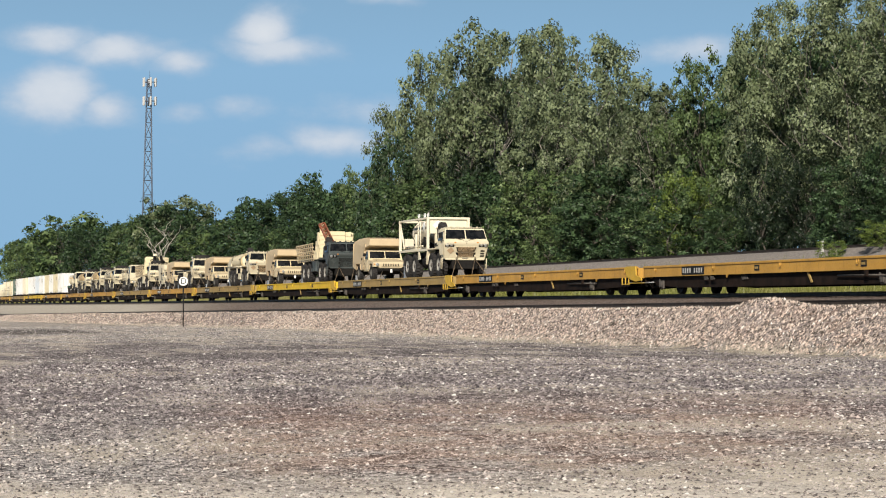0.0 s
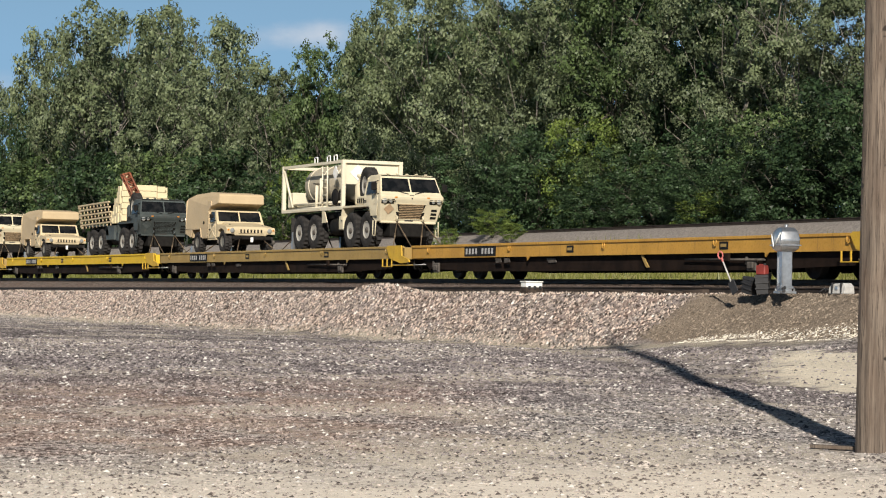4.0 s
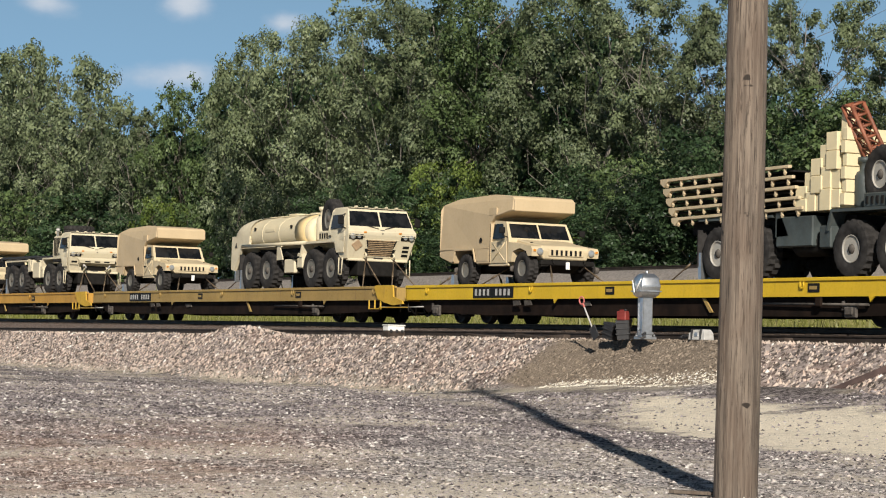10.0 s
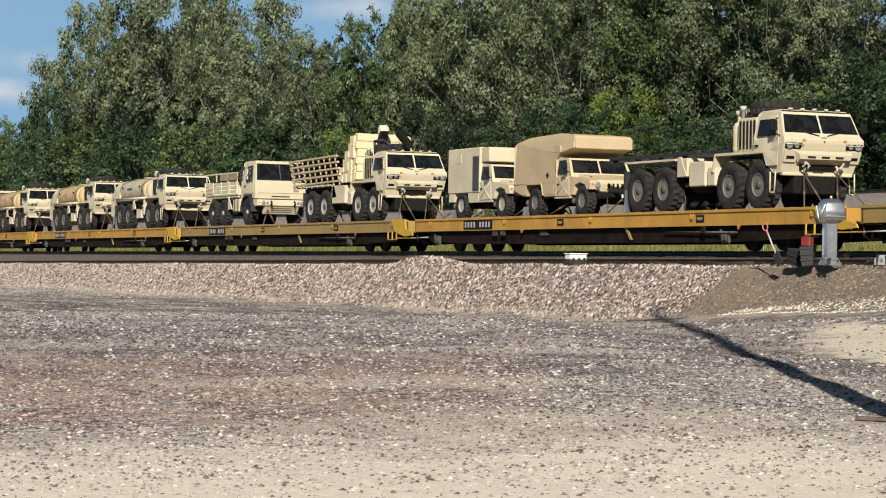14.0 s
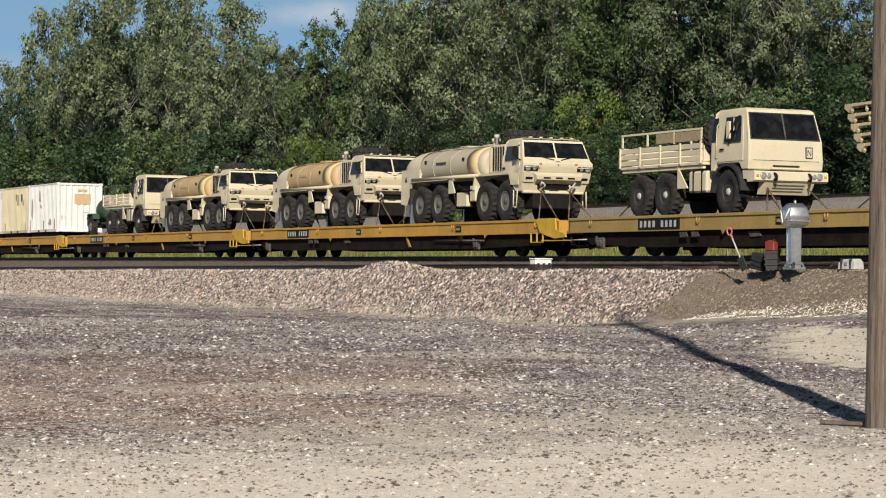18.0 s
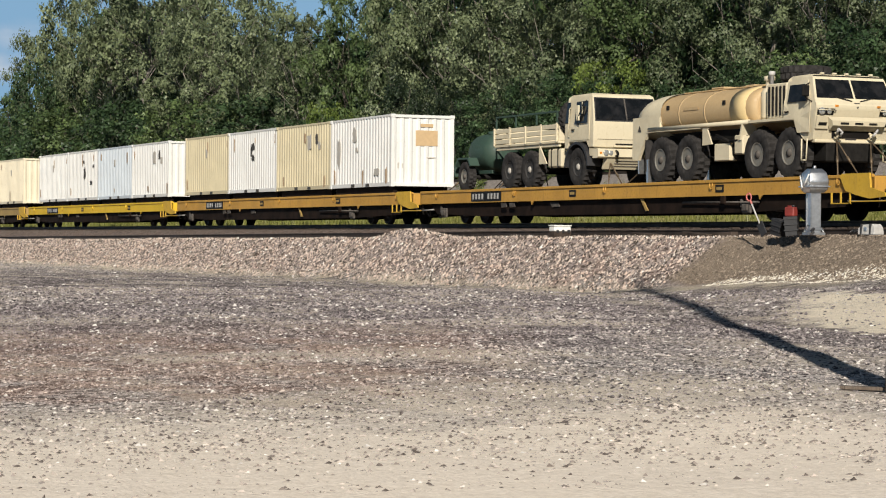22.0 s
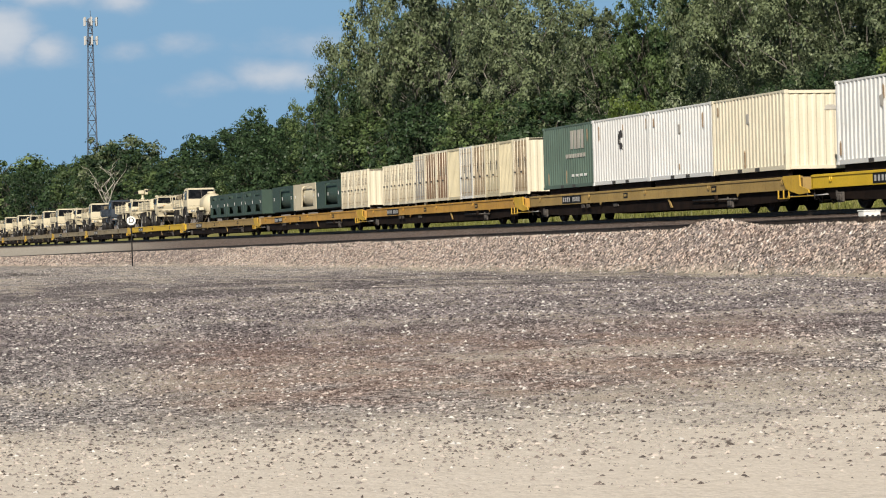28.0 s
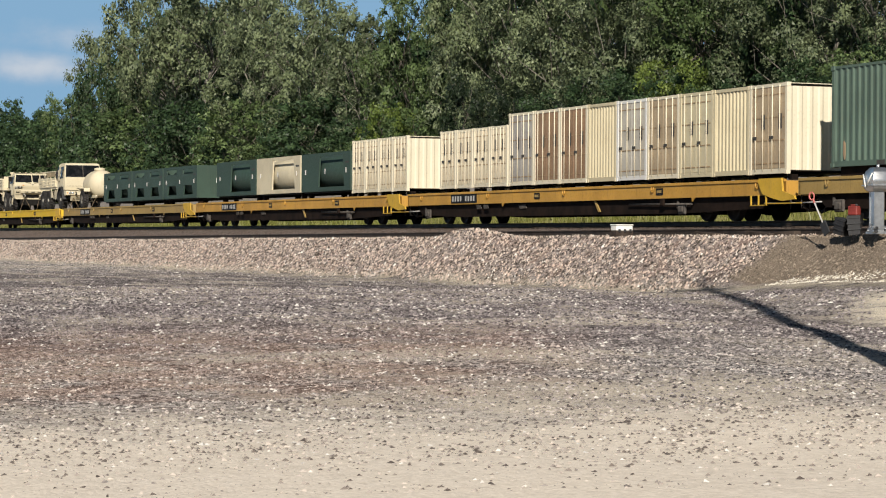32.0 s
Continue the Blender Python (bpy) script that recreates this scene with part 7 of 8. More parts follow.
    part("grille", box(B(), -0.02, 0.012, -0.42, 0.42, 1.25, 1.285), FRAME, t)
    part("grille_frame", box(B(), -0.02, 0.022, -0.50, 0.50, 1.18, 1.23, 0.008), mat, t)
    part("hood_line", box(B(), -0.01, 0.006, -1.05, 1.05, 1.40, 1.41), FRAME, t)
    mark = part("dark_mark", box(B(), -0.02, 0.010, 0.62, 0.84, 1.48, 1.78), DARKMARK, t)
    part("mark_field", box(B(), 0.010, 0.014, 0.645, 0.815, 1.51, 1.75), mat, mark)
    for p0, p1 in (((0.68, 1.55), (0.68, 1.71)), ((0.68, 1.71), (0.78, 1.55)), ((0.78, 1.55), (0.78, 1.71))):
        part("mark_bar", rod(B(), (0.014, p0[0], p0[1]), (0.014, p1[0], p1[1]), 0.012, 4), DARKMARK, mark)
    part("windscreen_bar", quad_slab(B(), [(fx(1.98) + 0.014, -0.022, 1.98), (fx(1.98) + 0.014, 0.022, 1.98), (fx(2.63) + 0.014, 0.022, 2.63), (fx(2.63) + 0.014, -0.022, 2.63)], 0.01), GEAR, body)
    for q in (-0.75, -0.1, 0.5):
        part("wiper", pipe(B(), [(fx(1.96) + 0.015, q, 1.97), (fx(2.15) + 0.02, q + 0.38, 2.12)], 0.012, 4), FRAME, t)
    for q in (-0.55, 0.55):
        part("tow_hook", pipe(B(), [(0.26, q, 0.90), (0.36, q, 0.88), (0.38, q, 1.0), (0.27, q, 1.06)], 0.035, 6), FRAME, t)
    for q in (-0.66, 0.66):
        lamp(t, 0.26, q * 1.1, 0.99, 0.065)
    for i in range(3):
        part("clearance_lamp", box(B(), -0.46, -0.38, -0.3 + 0.3 * i - 0.06, -0.3 + 0.3 * i + 0.06, 2.79, 2.83, 0.008), FRAME, t)
    o = tyre(t, 0, -0.4, 0.58, 0.36, RIM)
    o.name = "spare_wheel"
    o.matrix_basis = pose(-2.14, -0.62, 2.12, 0, 0, 90)
    for o in t.children_recursive:
        if not o.name.startswith(("wheel", "rim", "axle", "spare", "hub")) and o.type == "MESH":
            for v in o.data.vertices:
                v.co.y *= 0.95
    chains(t, [((0.05, -0.6, 0.72), (0.7, -1.0, 0.02)), ((0.05, 0.6, 0.72), (0.7, 1.0, 0.02)), ((0.05, -0.6, 0.72), (0.3, -0.3, 0.02)), ((-6.7, -0.5, 0.8), (-7.3, -1.0, 0.02)),
               ((-6.7, 0.5, 0.8), (-7.3, 1.0, 0.02))])
    return t


def field_car(mat, shell, label, style="shelter"):
    """A wide four-wheeled field car with a shelter body; x = 0 is its front bumper."""
    t = thing("field_car", label, "military car", "military cars on the train")
    wheels(t, (-0.85, -4.15), 0.91, 0.47, 0.32, PALERIM if style == "box" else RIM)
    part("underbody", box(B(), -5.3, -0.4, -0.6, 0.6, 0.42, 0.62, 0.03), FRAME, t)
    hood = loft(B(), [(-0.08, 0.72, 0.70), (-0.02, 0.98, 0.74), (-0.12, 1.10, 0.76), (-1.62, 1.30, 0.80), (-1.75, 0.80, 0.80)])
    bmesh.ops.bevel(hood, geom=hood.edges[:], offset=0.03, segments=1, affect="EDGES")
    hood_ob = part("hood", hood, mat, t)
    for s in (-1, 1):
        w = [(-0.10, 0.80), (-0.06, 0.98), (-0.14, 1.07), (-1.62, 1.22), (-1.62, 0.66), (-1.44, 0.66), (-1.34, 0.95), (-0.95, 1.03), (-0.52, 0.95), (-0.36, 0.80)]
        part("wing", prism(B(), w, min(s * 0.70, s * 1.07), max(s * 0.70, s * 1.07)), mat, t)
        lamp(t, -0.045, s * 0.82, 0.93, 0.085)
        part("turn_lamp", box(B(), -0.07, -0.04, s * 0.99 - 0.035, s * 0.99 + 0.035, 0.93, 0.99), AMBER, t)
        part("mirror_arm", pipe(B(), [(-1.7, s * 1.05, 1.35), (-1.55, s * 1.3, 1.4), (-1.55, s * 1.3, 1.62)], 0.015, 5), FRAME, t)
        part("mirror", box(B(), -1.6, -1.54, s * 1.3 - 0.09, s * 1.3 + 0.09, 1.45, 1.62, 0.015), FRAME, t)
    grille = part("grille", box(B(), -0.035, -0.012, -0.56, 0.56, 0.82, 1.0, 0.008), mat, t)
    for i in range(7):
        y = -0.45 + i * 0.15
        part("grille_slot", box(B(), -0.016, -0.008, y - 0.035, y + 0.035, 0.835, 0.985), FRAME, grille)
    part("bumper", box(B(), -0.06, 0.10, -0.85, 0.85, 0.56, 0.70, 0.02), FRAME, t)
    part("front_plate", box(B(), 0.10, 0.112, -0.06, 0.06, 0.46, 0.66), WHITEMARK, t)
    for q in (-0.5, 0.5):
        part("tow_shackle", pipe(B(), [(0.08, q, 0.7), (0.2, q, 0.68), (0.2, q, 0.58), (0.08, q, 0.56)], 0.025, 5), FRAME, t)
        part("hood_latch", box(B(), -0.95, -0.82, q * 1.45 - 0.03, q * 1.45 + 0.03, 1.16, 1.21, 0.01), FRAME, hood_ob)
    part("skid_plate", prism(B(), [(0.0, 0.56), (-0.5, 0.36), (-0.6, 0.42), (-0.1, 0.6)], -0.45, 0.45), FRAME, t)
    cab_rear = -2.75
    cab = loft(B(), [(-1.62, 0.56, 1.05), (-1.62, 1.26, 1.05), (-1.92, 1.80, 0.98), (cab_rear, 1.86, 0.98), (cab_rear, 0.56, 1.05)])
    part("cab", cab, mat, t)
    fx = lambda z: -1.62 - 0.30 * (z - 1.26) / 0.54
    for a, b in ((-0.94, -0.03), (0.03, 0.94)):
        part("windscreen", quad_slab(B(), [(fx(1.34), a, 1.34), (fx(1.34), b, 1.34), (fx(1.74), b * 0.97, 1.74), (fx(1.74), a * 0.97, 1.74)], 0.008), GLASS, t)
    for s in (-1, 1):
        y = lambda z: s * (1.05 - (0.07 * (z - 1.26) / 0.54 if z > 1.26 else 0) + 0.004)
        q = [(-2.60, y(0.64), 0.64), (-1.70, y(0.64), 0.64), (-1.72, y(1.24), 1.24), (-2.60, y(1.24), 1.24)]
        door = part("door", quad_slab(B(), q if s < 0 else q[::-1], 0.02), mat, t)
        q = [(-2.55, y(1.32), 1.32), (-1.86, y(1.32), 1.32), (-2.06, y(1.74), 1.74), (-2.55, y(1.74), 1.74)]
        part("door_window", quad_slab(B(), q if s < 0 else q[::-1], 0.01), GLASS, door)
        for p0, p1 in (((-2.5, 0.7), (-1.8, 1.2)), ((-2.5, 1.2), (-1.8, 0.7))):
            part("door_rib", rod(B(), (p0[0], y(p0[1]) + s * 0.022, p0[1]), (p1[0], y(p1[1]) + s * 0.022, p1[1]), 0.016, 4), mat, door)
        part("door_handle", box(B(), -2.5, -2.36, min(y(1.0) + s * 0.02, y(1.0) + s * 0.05), max(y(1.0) + s * 0.02, y(1.0) + s * 0.05), 0.98, 1.02), FRAME, door)
    if style == "shelter":
        body = loft(B(), [(-2.62, 0.62, 1.09), (-3.42, 0.62, 1.09), (-3.55, 1.02, 1.09), (-4.75, 1.02, 1.09), (-4.9, 0.66, 1.09), (-5.72, 0.86, 1.08), (-5.76, 2.24, 1.07), (-5.70, 2.40, 0.98),
                          (-4.9, 2.55, 0.90), (-2.75, 2.60, 0.90), (-1.56, 2.50, 0.96), (-1.50, 2.44, 1.0), (-1.50, 2.10, 1.02), (-2.40, 1.94, 1.09), (-2.62, 1.78, 1.09)])
        bmesh.ops.bevel(body, geom=body.edges[:], offset=0.025, segments=1, affect="EDGES")
        sh = part("shelter_body", body, shell, t, "sand-coloured hard shelter body")
        for s in (-1, 1):
            a, b = sorted((s * 1.088, s * 1.10))
            part("locker_lid", box(B(), -3.35, -2.72, a, b, 0.70, 1.0), shell, sh)
            part("vent_panel", box(B(), -2.7, -2.28, a - s * 0.03 if s > 0 else a, b if s > 0 else b + 0.03, 2.0, 2.2), shell, sh)
            part("seam", box(B(), -5.7, -2.7, a, b - (0.004 if s > 0 else 0), 1.06, 1.085), shell, sh)
            part("wheel_lip", prism(B(), [(-3.45, 0.68), (-3.6, 1.08), (-4.72, 1.08), (-4.86, 0.72), (-4.80, 0.72), (-4.68, 1.03), (-3.62, 1.03), (-3.50, 0.68)], s * 1.10 - 0.02, s * 1.10 + 0.02), shell, sh)
        for s in (-1, 1):
            part("fuel_cap", turned(B(), [(0.07, -0.015), (0.075, 0.0), (0.06, 0.012)], (-3.15, s * 1.105, 1.3), "Y", 12), FRAME, sh)
            part("body_gap", box(B(), -2.64, -2.615, min(s * 1.088, s * 1.094), max(s * 1.088, s * 1.094), 0.66, 1.76), FRAME, sh)
        part("overhang_box", box(B(), -1.56, -1.44, -0.98, 0.98, 2.08, 2.42, 0.02), shell, sh)
        part("rear_step", box(B(), -5.95, -5.7, -0.7, 0.7, 0.55, 0.62, 0.01), FRAME, t)
        part("antenna_base", rod(B(), (-2.0, 0.75, 2.36), (-2.0, 0.75, 2.58), 0.03, 6), FRAME, t)
    else:
        sh = part("shelter_body", box(B(), -5.25, -2.60, -1.08, 1.08, 0.88, 2.40, 0.03), shell, t, "pale tan box shelter")
        part("shelter_nose", box(B(), -2.597, -1.95, -1.02, 1.02, 1.90, 2.38, 0.02), shell, t)
        part("rear_body", prism(B(), [(-2.75, 0.56), (-3.5, 0.56), (-3.62, 0.88), (-2.75, 0.88)], -1.05, 1.05), mat, t)
        part("rear_body", prism(B(), [(-4.68, 0.88), (-4.8, 0.6), (-5.2, 0.6), (-5.2, 0.88)], -1.05, 1.05), mat, t)
        part("panel_door", box(B(), -3.15, -2.66, -1.10, -1.082, 0.95, 2.1), CAMO, sh, "dull green side panel")
        part("vent_panel", box(B(), -4.6, -4.1, -1.095, -1.082, 1.9, 2.2), shell, sh)
    for s in (-1, 1):
        part("wheel_ramp", prism(B(), [(-4.70, 0), (-4.95, 0), (-4.90, 0.34), (-4.78, 0.34)], s * 0.91 - 0.18, s * 0.91 + 0.18), STEEL, t)
    # the nose is short: front ends lie just ahead of the wheels
    for o in t.children_recursive:
        if not o.name.startswith(("wheel", "rim", "axle")) and o.type == "MESH":
            for v in o.data.vertices:
                if v.co.x > -1.0:
                    v.co.x = -1.0 + (v.co.x + 1.0) * 0.78
    chains(t, [((-0.24, -0.5, 0.6), (0.6, -0.9, 0.02)), ((-0.24, 0.5, 0.6), (0.6, 0.9, 0.02)), ((-2.2, -0.7, 0.5), (-2.9, -1.2, 0.02)), ((-5.2, -0.6, 0.5), (-5.7, -1.1, 0.02)), ((-5.2, 0.6, 0.5), (-5.7, 1.1, 0.02))])
    return t


def water_trailer():
    t = thing("tank_trailer", "dark-green two-wheeled tank trailer chained behind the cargo truck", "trailer")
    wheels(t, (-1.45,), 0.92, 0.50, 0.28, RIM)
    part("tank", turned(B(), [(0.15, -2.35), (0.45, -2.28), (0.62, -2.05), (0.64, -1.8), (0.64, -0.9), (0.6, -0.7), (0.42, -0.5), (0.12, -0.44)], (0, 0, 1.3), "X", 24), GREEN, t)
    for s in (-1, 1):
        part("mudguard", prism(B(), [(-0.85, 0.85), (-1.05, 1.12), (-1.9, 1.12), (-2.1, 0.85), (-2.05, 0.82), (-1.86, 1.06), (-1.1, 1.06), (-0.9, 0.82)], s * 0.92 - 0.17, s * 0.92 + 0.17), GREEN, t)
        part("frame_rail", box(B(), -2.4, -0.3, s * 0.5 - 0.05, s * 0.5 + 0.05, 0.58, 0.7, 0.01), GREEN, t)
    part("drawbar", prism(B(), [(-0.35, 0.56), (0.55, 0.52), (0.55, 0.62), (-0.35, 0.70)], -0.08, 0.08), GREEN, t)
    part("jack_leg", rod(B(), (0.2, 0.15, 0.0), (0.2, 0.15, 0.75), 0.04, 8), FRAME, t)
    part("filler_cap", turned(B(), [(0.2, 1.9), (0.22, 1.93), (0.22, 2.0), (0.1, 2.03)], (-1.3, 0, 0), "Z", 14), GREEN, t)
    part("tail_frame", box(B(), -2.5, -2.4, -0.95, 0.95, 0.5, 0.9, 0.02), GREEN, t)
    chains(t, [((-2.4, -0.5, 0.55), (-2.9, -1.0, 0.02)), ((0.2, -0.1, 0.55), (0.7, -0.8, 0.02)), ((0.2, 0.1, 0.55), (0.7, 0.8, 0.02))])
    return t


def tank_trailer():
    t = thing("tank_trailer", "pale tan two-wheeled tank trailer ahead of the cargo truck", "trailer")
    wheels(t, (-1.3,), 0.95, 0.55, 0.32, RIM)
    part("tank", turned(B(), [(0.2, -2.75), (0.5, -2.65), (0.76, -2.4), (0.8, -2.1), (0.8, -0.9), (0.76, -0.6), (0.5, -0.35), (0.2, -0.25)], (0, 0, 1.45), "X", 30), TAN, t)
    for s in (-1, 1):
        part("frame_rail", box(B(), -2.8, -0.2, s * 0.5 - 0.05, s * 0.5 + 0.05, 0.62, 0.80, 0.01), TAN, t)
        part("mudguard", prism(B(), [(-0.6, 1.0), (-0.7, 1.2), (-1.9, 1.2), (-2.0, 1.0), (-1.94, 0.97), (-1.85, 1.15), (-0.75, 1.15), (-0.66, 0.97)], s * 0.95 - 0.18, s * 0.95 + 0.18), TAN, t)
    part("drawbar", prism(B(), [(-0.3, 0.62), (0.7, 0.5), (0.7, 0.6), (-0.3, 0.76)], -0.1, 0.1), FRAME, t)
    part("manhole", turned(B(), [(0.3, 2.22), (0.32, 2.28), (0.32, 2.36), (0.2, 2.4)], (-1.5, 0, 0), "Z", 16), TAN, t)
    chains(t, [((-0.2, -0.5, 0.7), (0.5, -1.0, 0.02)), ((-2.7, -0.5, 0.7), (-3.3, -1.0, 0.02))])
    return t


def cargo_bed(t, mat):
    """A drop-side bed over the rear axles of an eight-wheeled truck."""
    part("bed_floor", box(B(), -9.7, -3.4, -1.2, 1.2, 1.44, 1.52, 0.01), mat, t)
    for s in (-1, 1):
        for k in range(3):
            part("side_board", box(B(), -9.7, -3.4, s * 1.2 - 0.02, s * 1.2 + 0.02, 1.55 + 0.2 * k, 1.72 + 0.2 * k, 0.01), mat, t)
        for x in (-9.6, -7.6, -5.5, -3.5):
            part("side_stake", box(B(), x - 0.04, x + 0.04, s * 1.235 - 0.02, s * 1.235 + 0.02, 1.46, 2.2), mat, t)
    part("headboard", box(B(), -3.46, -3.4, -1.18, 1.18, 1.55, 2.35, 0.01), mat, t)


def roof_gear(t):
    part("mast_post", turned(B(), [(0.16, 2.53), (0.16, 2.7), (0.09, 2.72), (0.09, 3.05)], (-1.1, 0.0, 0), "Z", 12), TAN, t)
    part("mast_head", box(B(), -1.35, -0.85, -0.38, 0.12, 3.05, 3.36, 0.03), TAN, t)
    part("mast_head", box(B(), -1.25, -0.8, 0.18, 0.46, 3.0, 3.48, 0.03), TAN, t)
    part("sight_window", box(B(), -0.80, -0.79, 0.22, 0.42, 3.2, 3.4), GLASS, t)
    part("side_arm", box(B(), -1.3, -0.9, -0.7, -0.42, 3.08, 3.24, 0.02), FRAME, t)


def rack_tank(mat, label, closed=False):
    """A tank module: a barrel in a steel casing with cut-outs; reaches from x = 0 back to -6.06."""
    t = thing("tank_module", label, "tank container", "tank modules on the train")
    L, h, H = 6.06, 1.22, 1.64
    # cut-outs of the side: (from, to), slots below the roof line and windows above the floor
    slots = ((-5.4, -3.6), (-2.5, -0.7)) if closed else ()
    holes = ((-5.3, -3.6), (-2.4, -0.7)) if closed else ((-3.9, -0.75),)
    low, mid, top = (0.70, 1.26, 1.50) if closed else (1.50, 1.50, 1.50)
    for s in (-1, 1):
        bm = B()
        a, b = sorted((s * h, s * (h - 0.06)))
        box(bm, -L, 0, a, b, 0.06, 0.24)
        if closed:
            box(bm, -L, 0, a, b, low, mid)
        box(bm, -L, 0, a, b, top, H)
        for cuts, z0, z1, lean in ((holes, 0.24, low, 0.18), (slots, mid, top, 0.0))[:2 if closed else 1]:
            edge = [-L] + [q for c in cuts for q in c] + [0.0]
            for k in range(0, len(edge), 2):
                lo, hi = edge[k], edge[k + 1]
                prism(bm, [(lo - (0 if k == 0 else lean), z1), (hi + (0 if k + 2 == len(edge) else lean), z1), (hi, z0), (lo, z0)], a, b)
        part("side_panel", bm, mat, t)
        for x in (-5.5, -3.03, -0.5):
            part("grab_handle", box(B(), x - 0.025, x + 0.025, min(s * h, s * (h + 0.03)), max(s * h, s * (h + 0.03)), 0.78, 0.98), PALEBOX, t)
        part("top_slot", box(B(), -0.62, -0.2, min(s * h, s * (h + 0.004)), max(s * h, s * (h + 0.004)), 1.16, 1.24), DARKMARK, t)
    part("tank", turned(B(), [(0.3, -L + 0.5), (0.62, -L + 0.7), (0.72, -L + 1.1), (0.72, -1.1), (0.62, -0.7), (0.3, -0.5)], (0, -0.40, 0.86), "X", 28), mat, t)
    for x in (0.0, -L):
        o = 1 if x == 0 else -1
        part("end_panel", box(B(), x - 0.06 if o > 0 else x, x if o > 0 else x + 0.06, -h + 0.065, h - 0.065, 0.06, H), mat, t)
    part("hatch", box(B(), 0.0, 0.02, -0.55, 0.45, 0.3, 1.4, 0.005), mat, t)
    part("data_plate", box(B(), 0.02, 0.028, -0.25, 0.15, 0.8, 1.02), WHITEMARK, t)
    part("bottom_skid", box(B(), -L + 0.1, -0.1, -h + 0.1, h - 0.1, 0.0, 0.06), FRAME, t)
    for x in (-L + 0.4, -0.4):
        for y in (-0.9, 0.9):
            part("pedestal", box(B(), x - 0.12, x + 0.12, y - 0.1, y + 0.1, -0.25, 0.0, 0.01), UNDER, t)
    return t


def small_container(mat, label, L=2.0, H=2.44, doors=True, leaf=None, bar=MESHRUST):
    """A short container that shows double doors, or a ribbed wall, to the side; reaches back from x = 0 to -L."""
    t = thing("small_container", label, "container", "small containers on the train")
    h = 1.219
    for x in (-L + 0.055, -0.055):
        for y in (-h + 0.055, h - 0.055):
            part("corner_post", box(B(), x - 0.052, x + 0.052, y - 0.055, y + 0.055, 0.11, H - 0.11), mat, t)
            for z in (0.055, H - 0.055):
                part("corner_casting", box(B(), x - 0.055, x + 0.055, y - 0.065, y + 0.065, z - 0.055, z + 0.055, 0.008), mat, t)
    for y in (-h + 0.05, h - 0.05):
        part("bottom_rail", box(B(), -L + 0.11, -0.11, y - 0.045, y + 0.045, 0.02, 0.15), mat, t)
        part("top_rail", box(B(), -L + 0.11, -0.11, y - 0.045, y + 0.045, H - 0.10, H - 0.01), mat, t)
    part("roof", box(B(), -L + 0.06, -0.06, -h + 0.06, h - 0.06, H - 0.035, H - 0.015), mat, t)
    part("floor", box(B(), -L + 0.06, -0.06, -h + 0.06, h - 0.06, 0.08, 0.12), UNDER, t)
    for x, o in ((-0.03, 1), (-L + 0.03, -1)):
        part("end_wall", corrugated(B(), -h + 0.11, h - 0.11, x, o, 0.11, H - 0.1, 0.30, 0.028, "y"), mat, t)
    part("side_wall", corrugated(B(), -L + 0.11, -0.11, h - 0.03, 1, 0.15, H - 0.1), mat, t)
    if not doors:
        part("side_wall", corrugated(B(), -L + 0.11, -0.11, -h + 0.02, -1, 0.15, H - 0.1, 0.2, 0.035), mat, t)
    else:
        for a, b in ((-L + 0.115, -L / 2 - 0.008), (-L / 2 + 0.008, -0.115)):
            d = part("door", box(B(), a, b, -h + 0.02, -h + 0.05, 0.155, H - 0.105, 0.006), leaf or mat, t)
            n = 4
            for k in range(n):
                z = 0.3 + (H - 0.6) * k / (n - 1)
                part("door_rib", box(B(), a + 0.05, b - 0.05, -h + 0.006, -h + 0.019, z - 0.014, z + 0.014), bar, d)
            for x in ((a * 0.75 + b * 0.25), (a * 0.3 + b * 0.7)):
                part("lock_bar", rod(B(), (x, -h - 0.005, 0.1), (x, -h - 0.005, H - 0.06), 0.017, 6), CREAM, d)
            part("lock_handle", box(B(), a + 0.10, a + 0.30, -h - 0.03, -h - 0.012, 0.95, 1.03), DARKMARK, d)
            part("placard", box(B(), b - 0.34, b - 0.16, -h + 0.001, -h + 0.005, 1.22, 1.62), DARKMARK, d)
    for x in (-L + 0.2, -0.2):
        for y in (-0.9, 0.9):
            part("pedestal", box(B(), x - 0.1, x + 0.1, y - 0.1, y + 0.1, -0.17, 0.0, 0.01), UNDER, t)
    return t


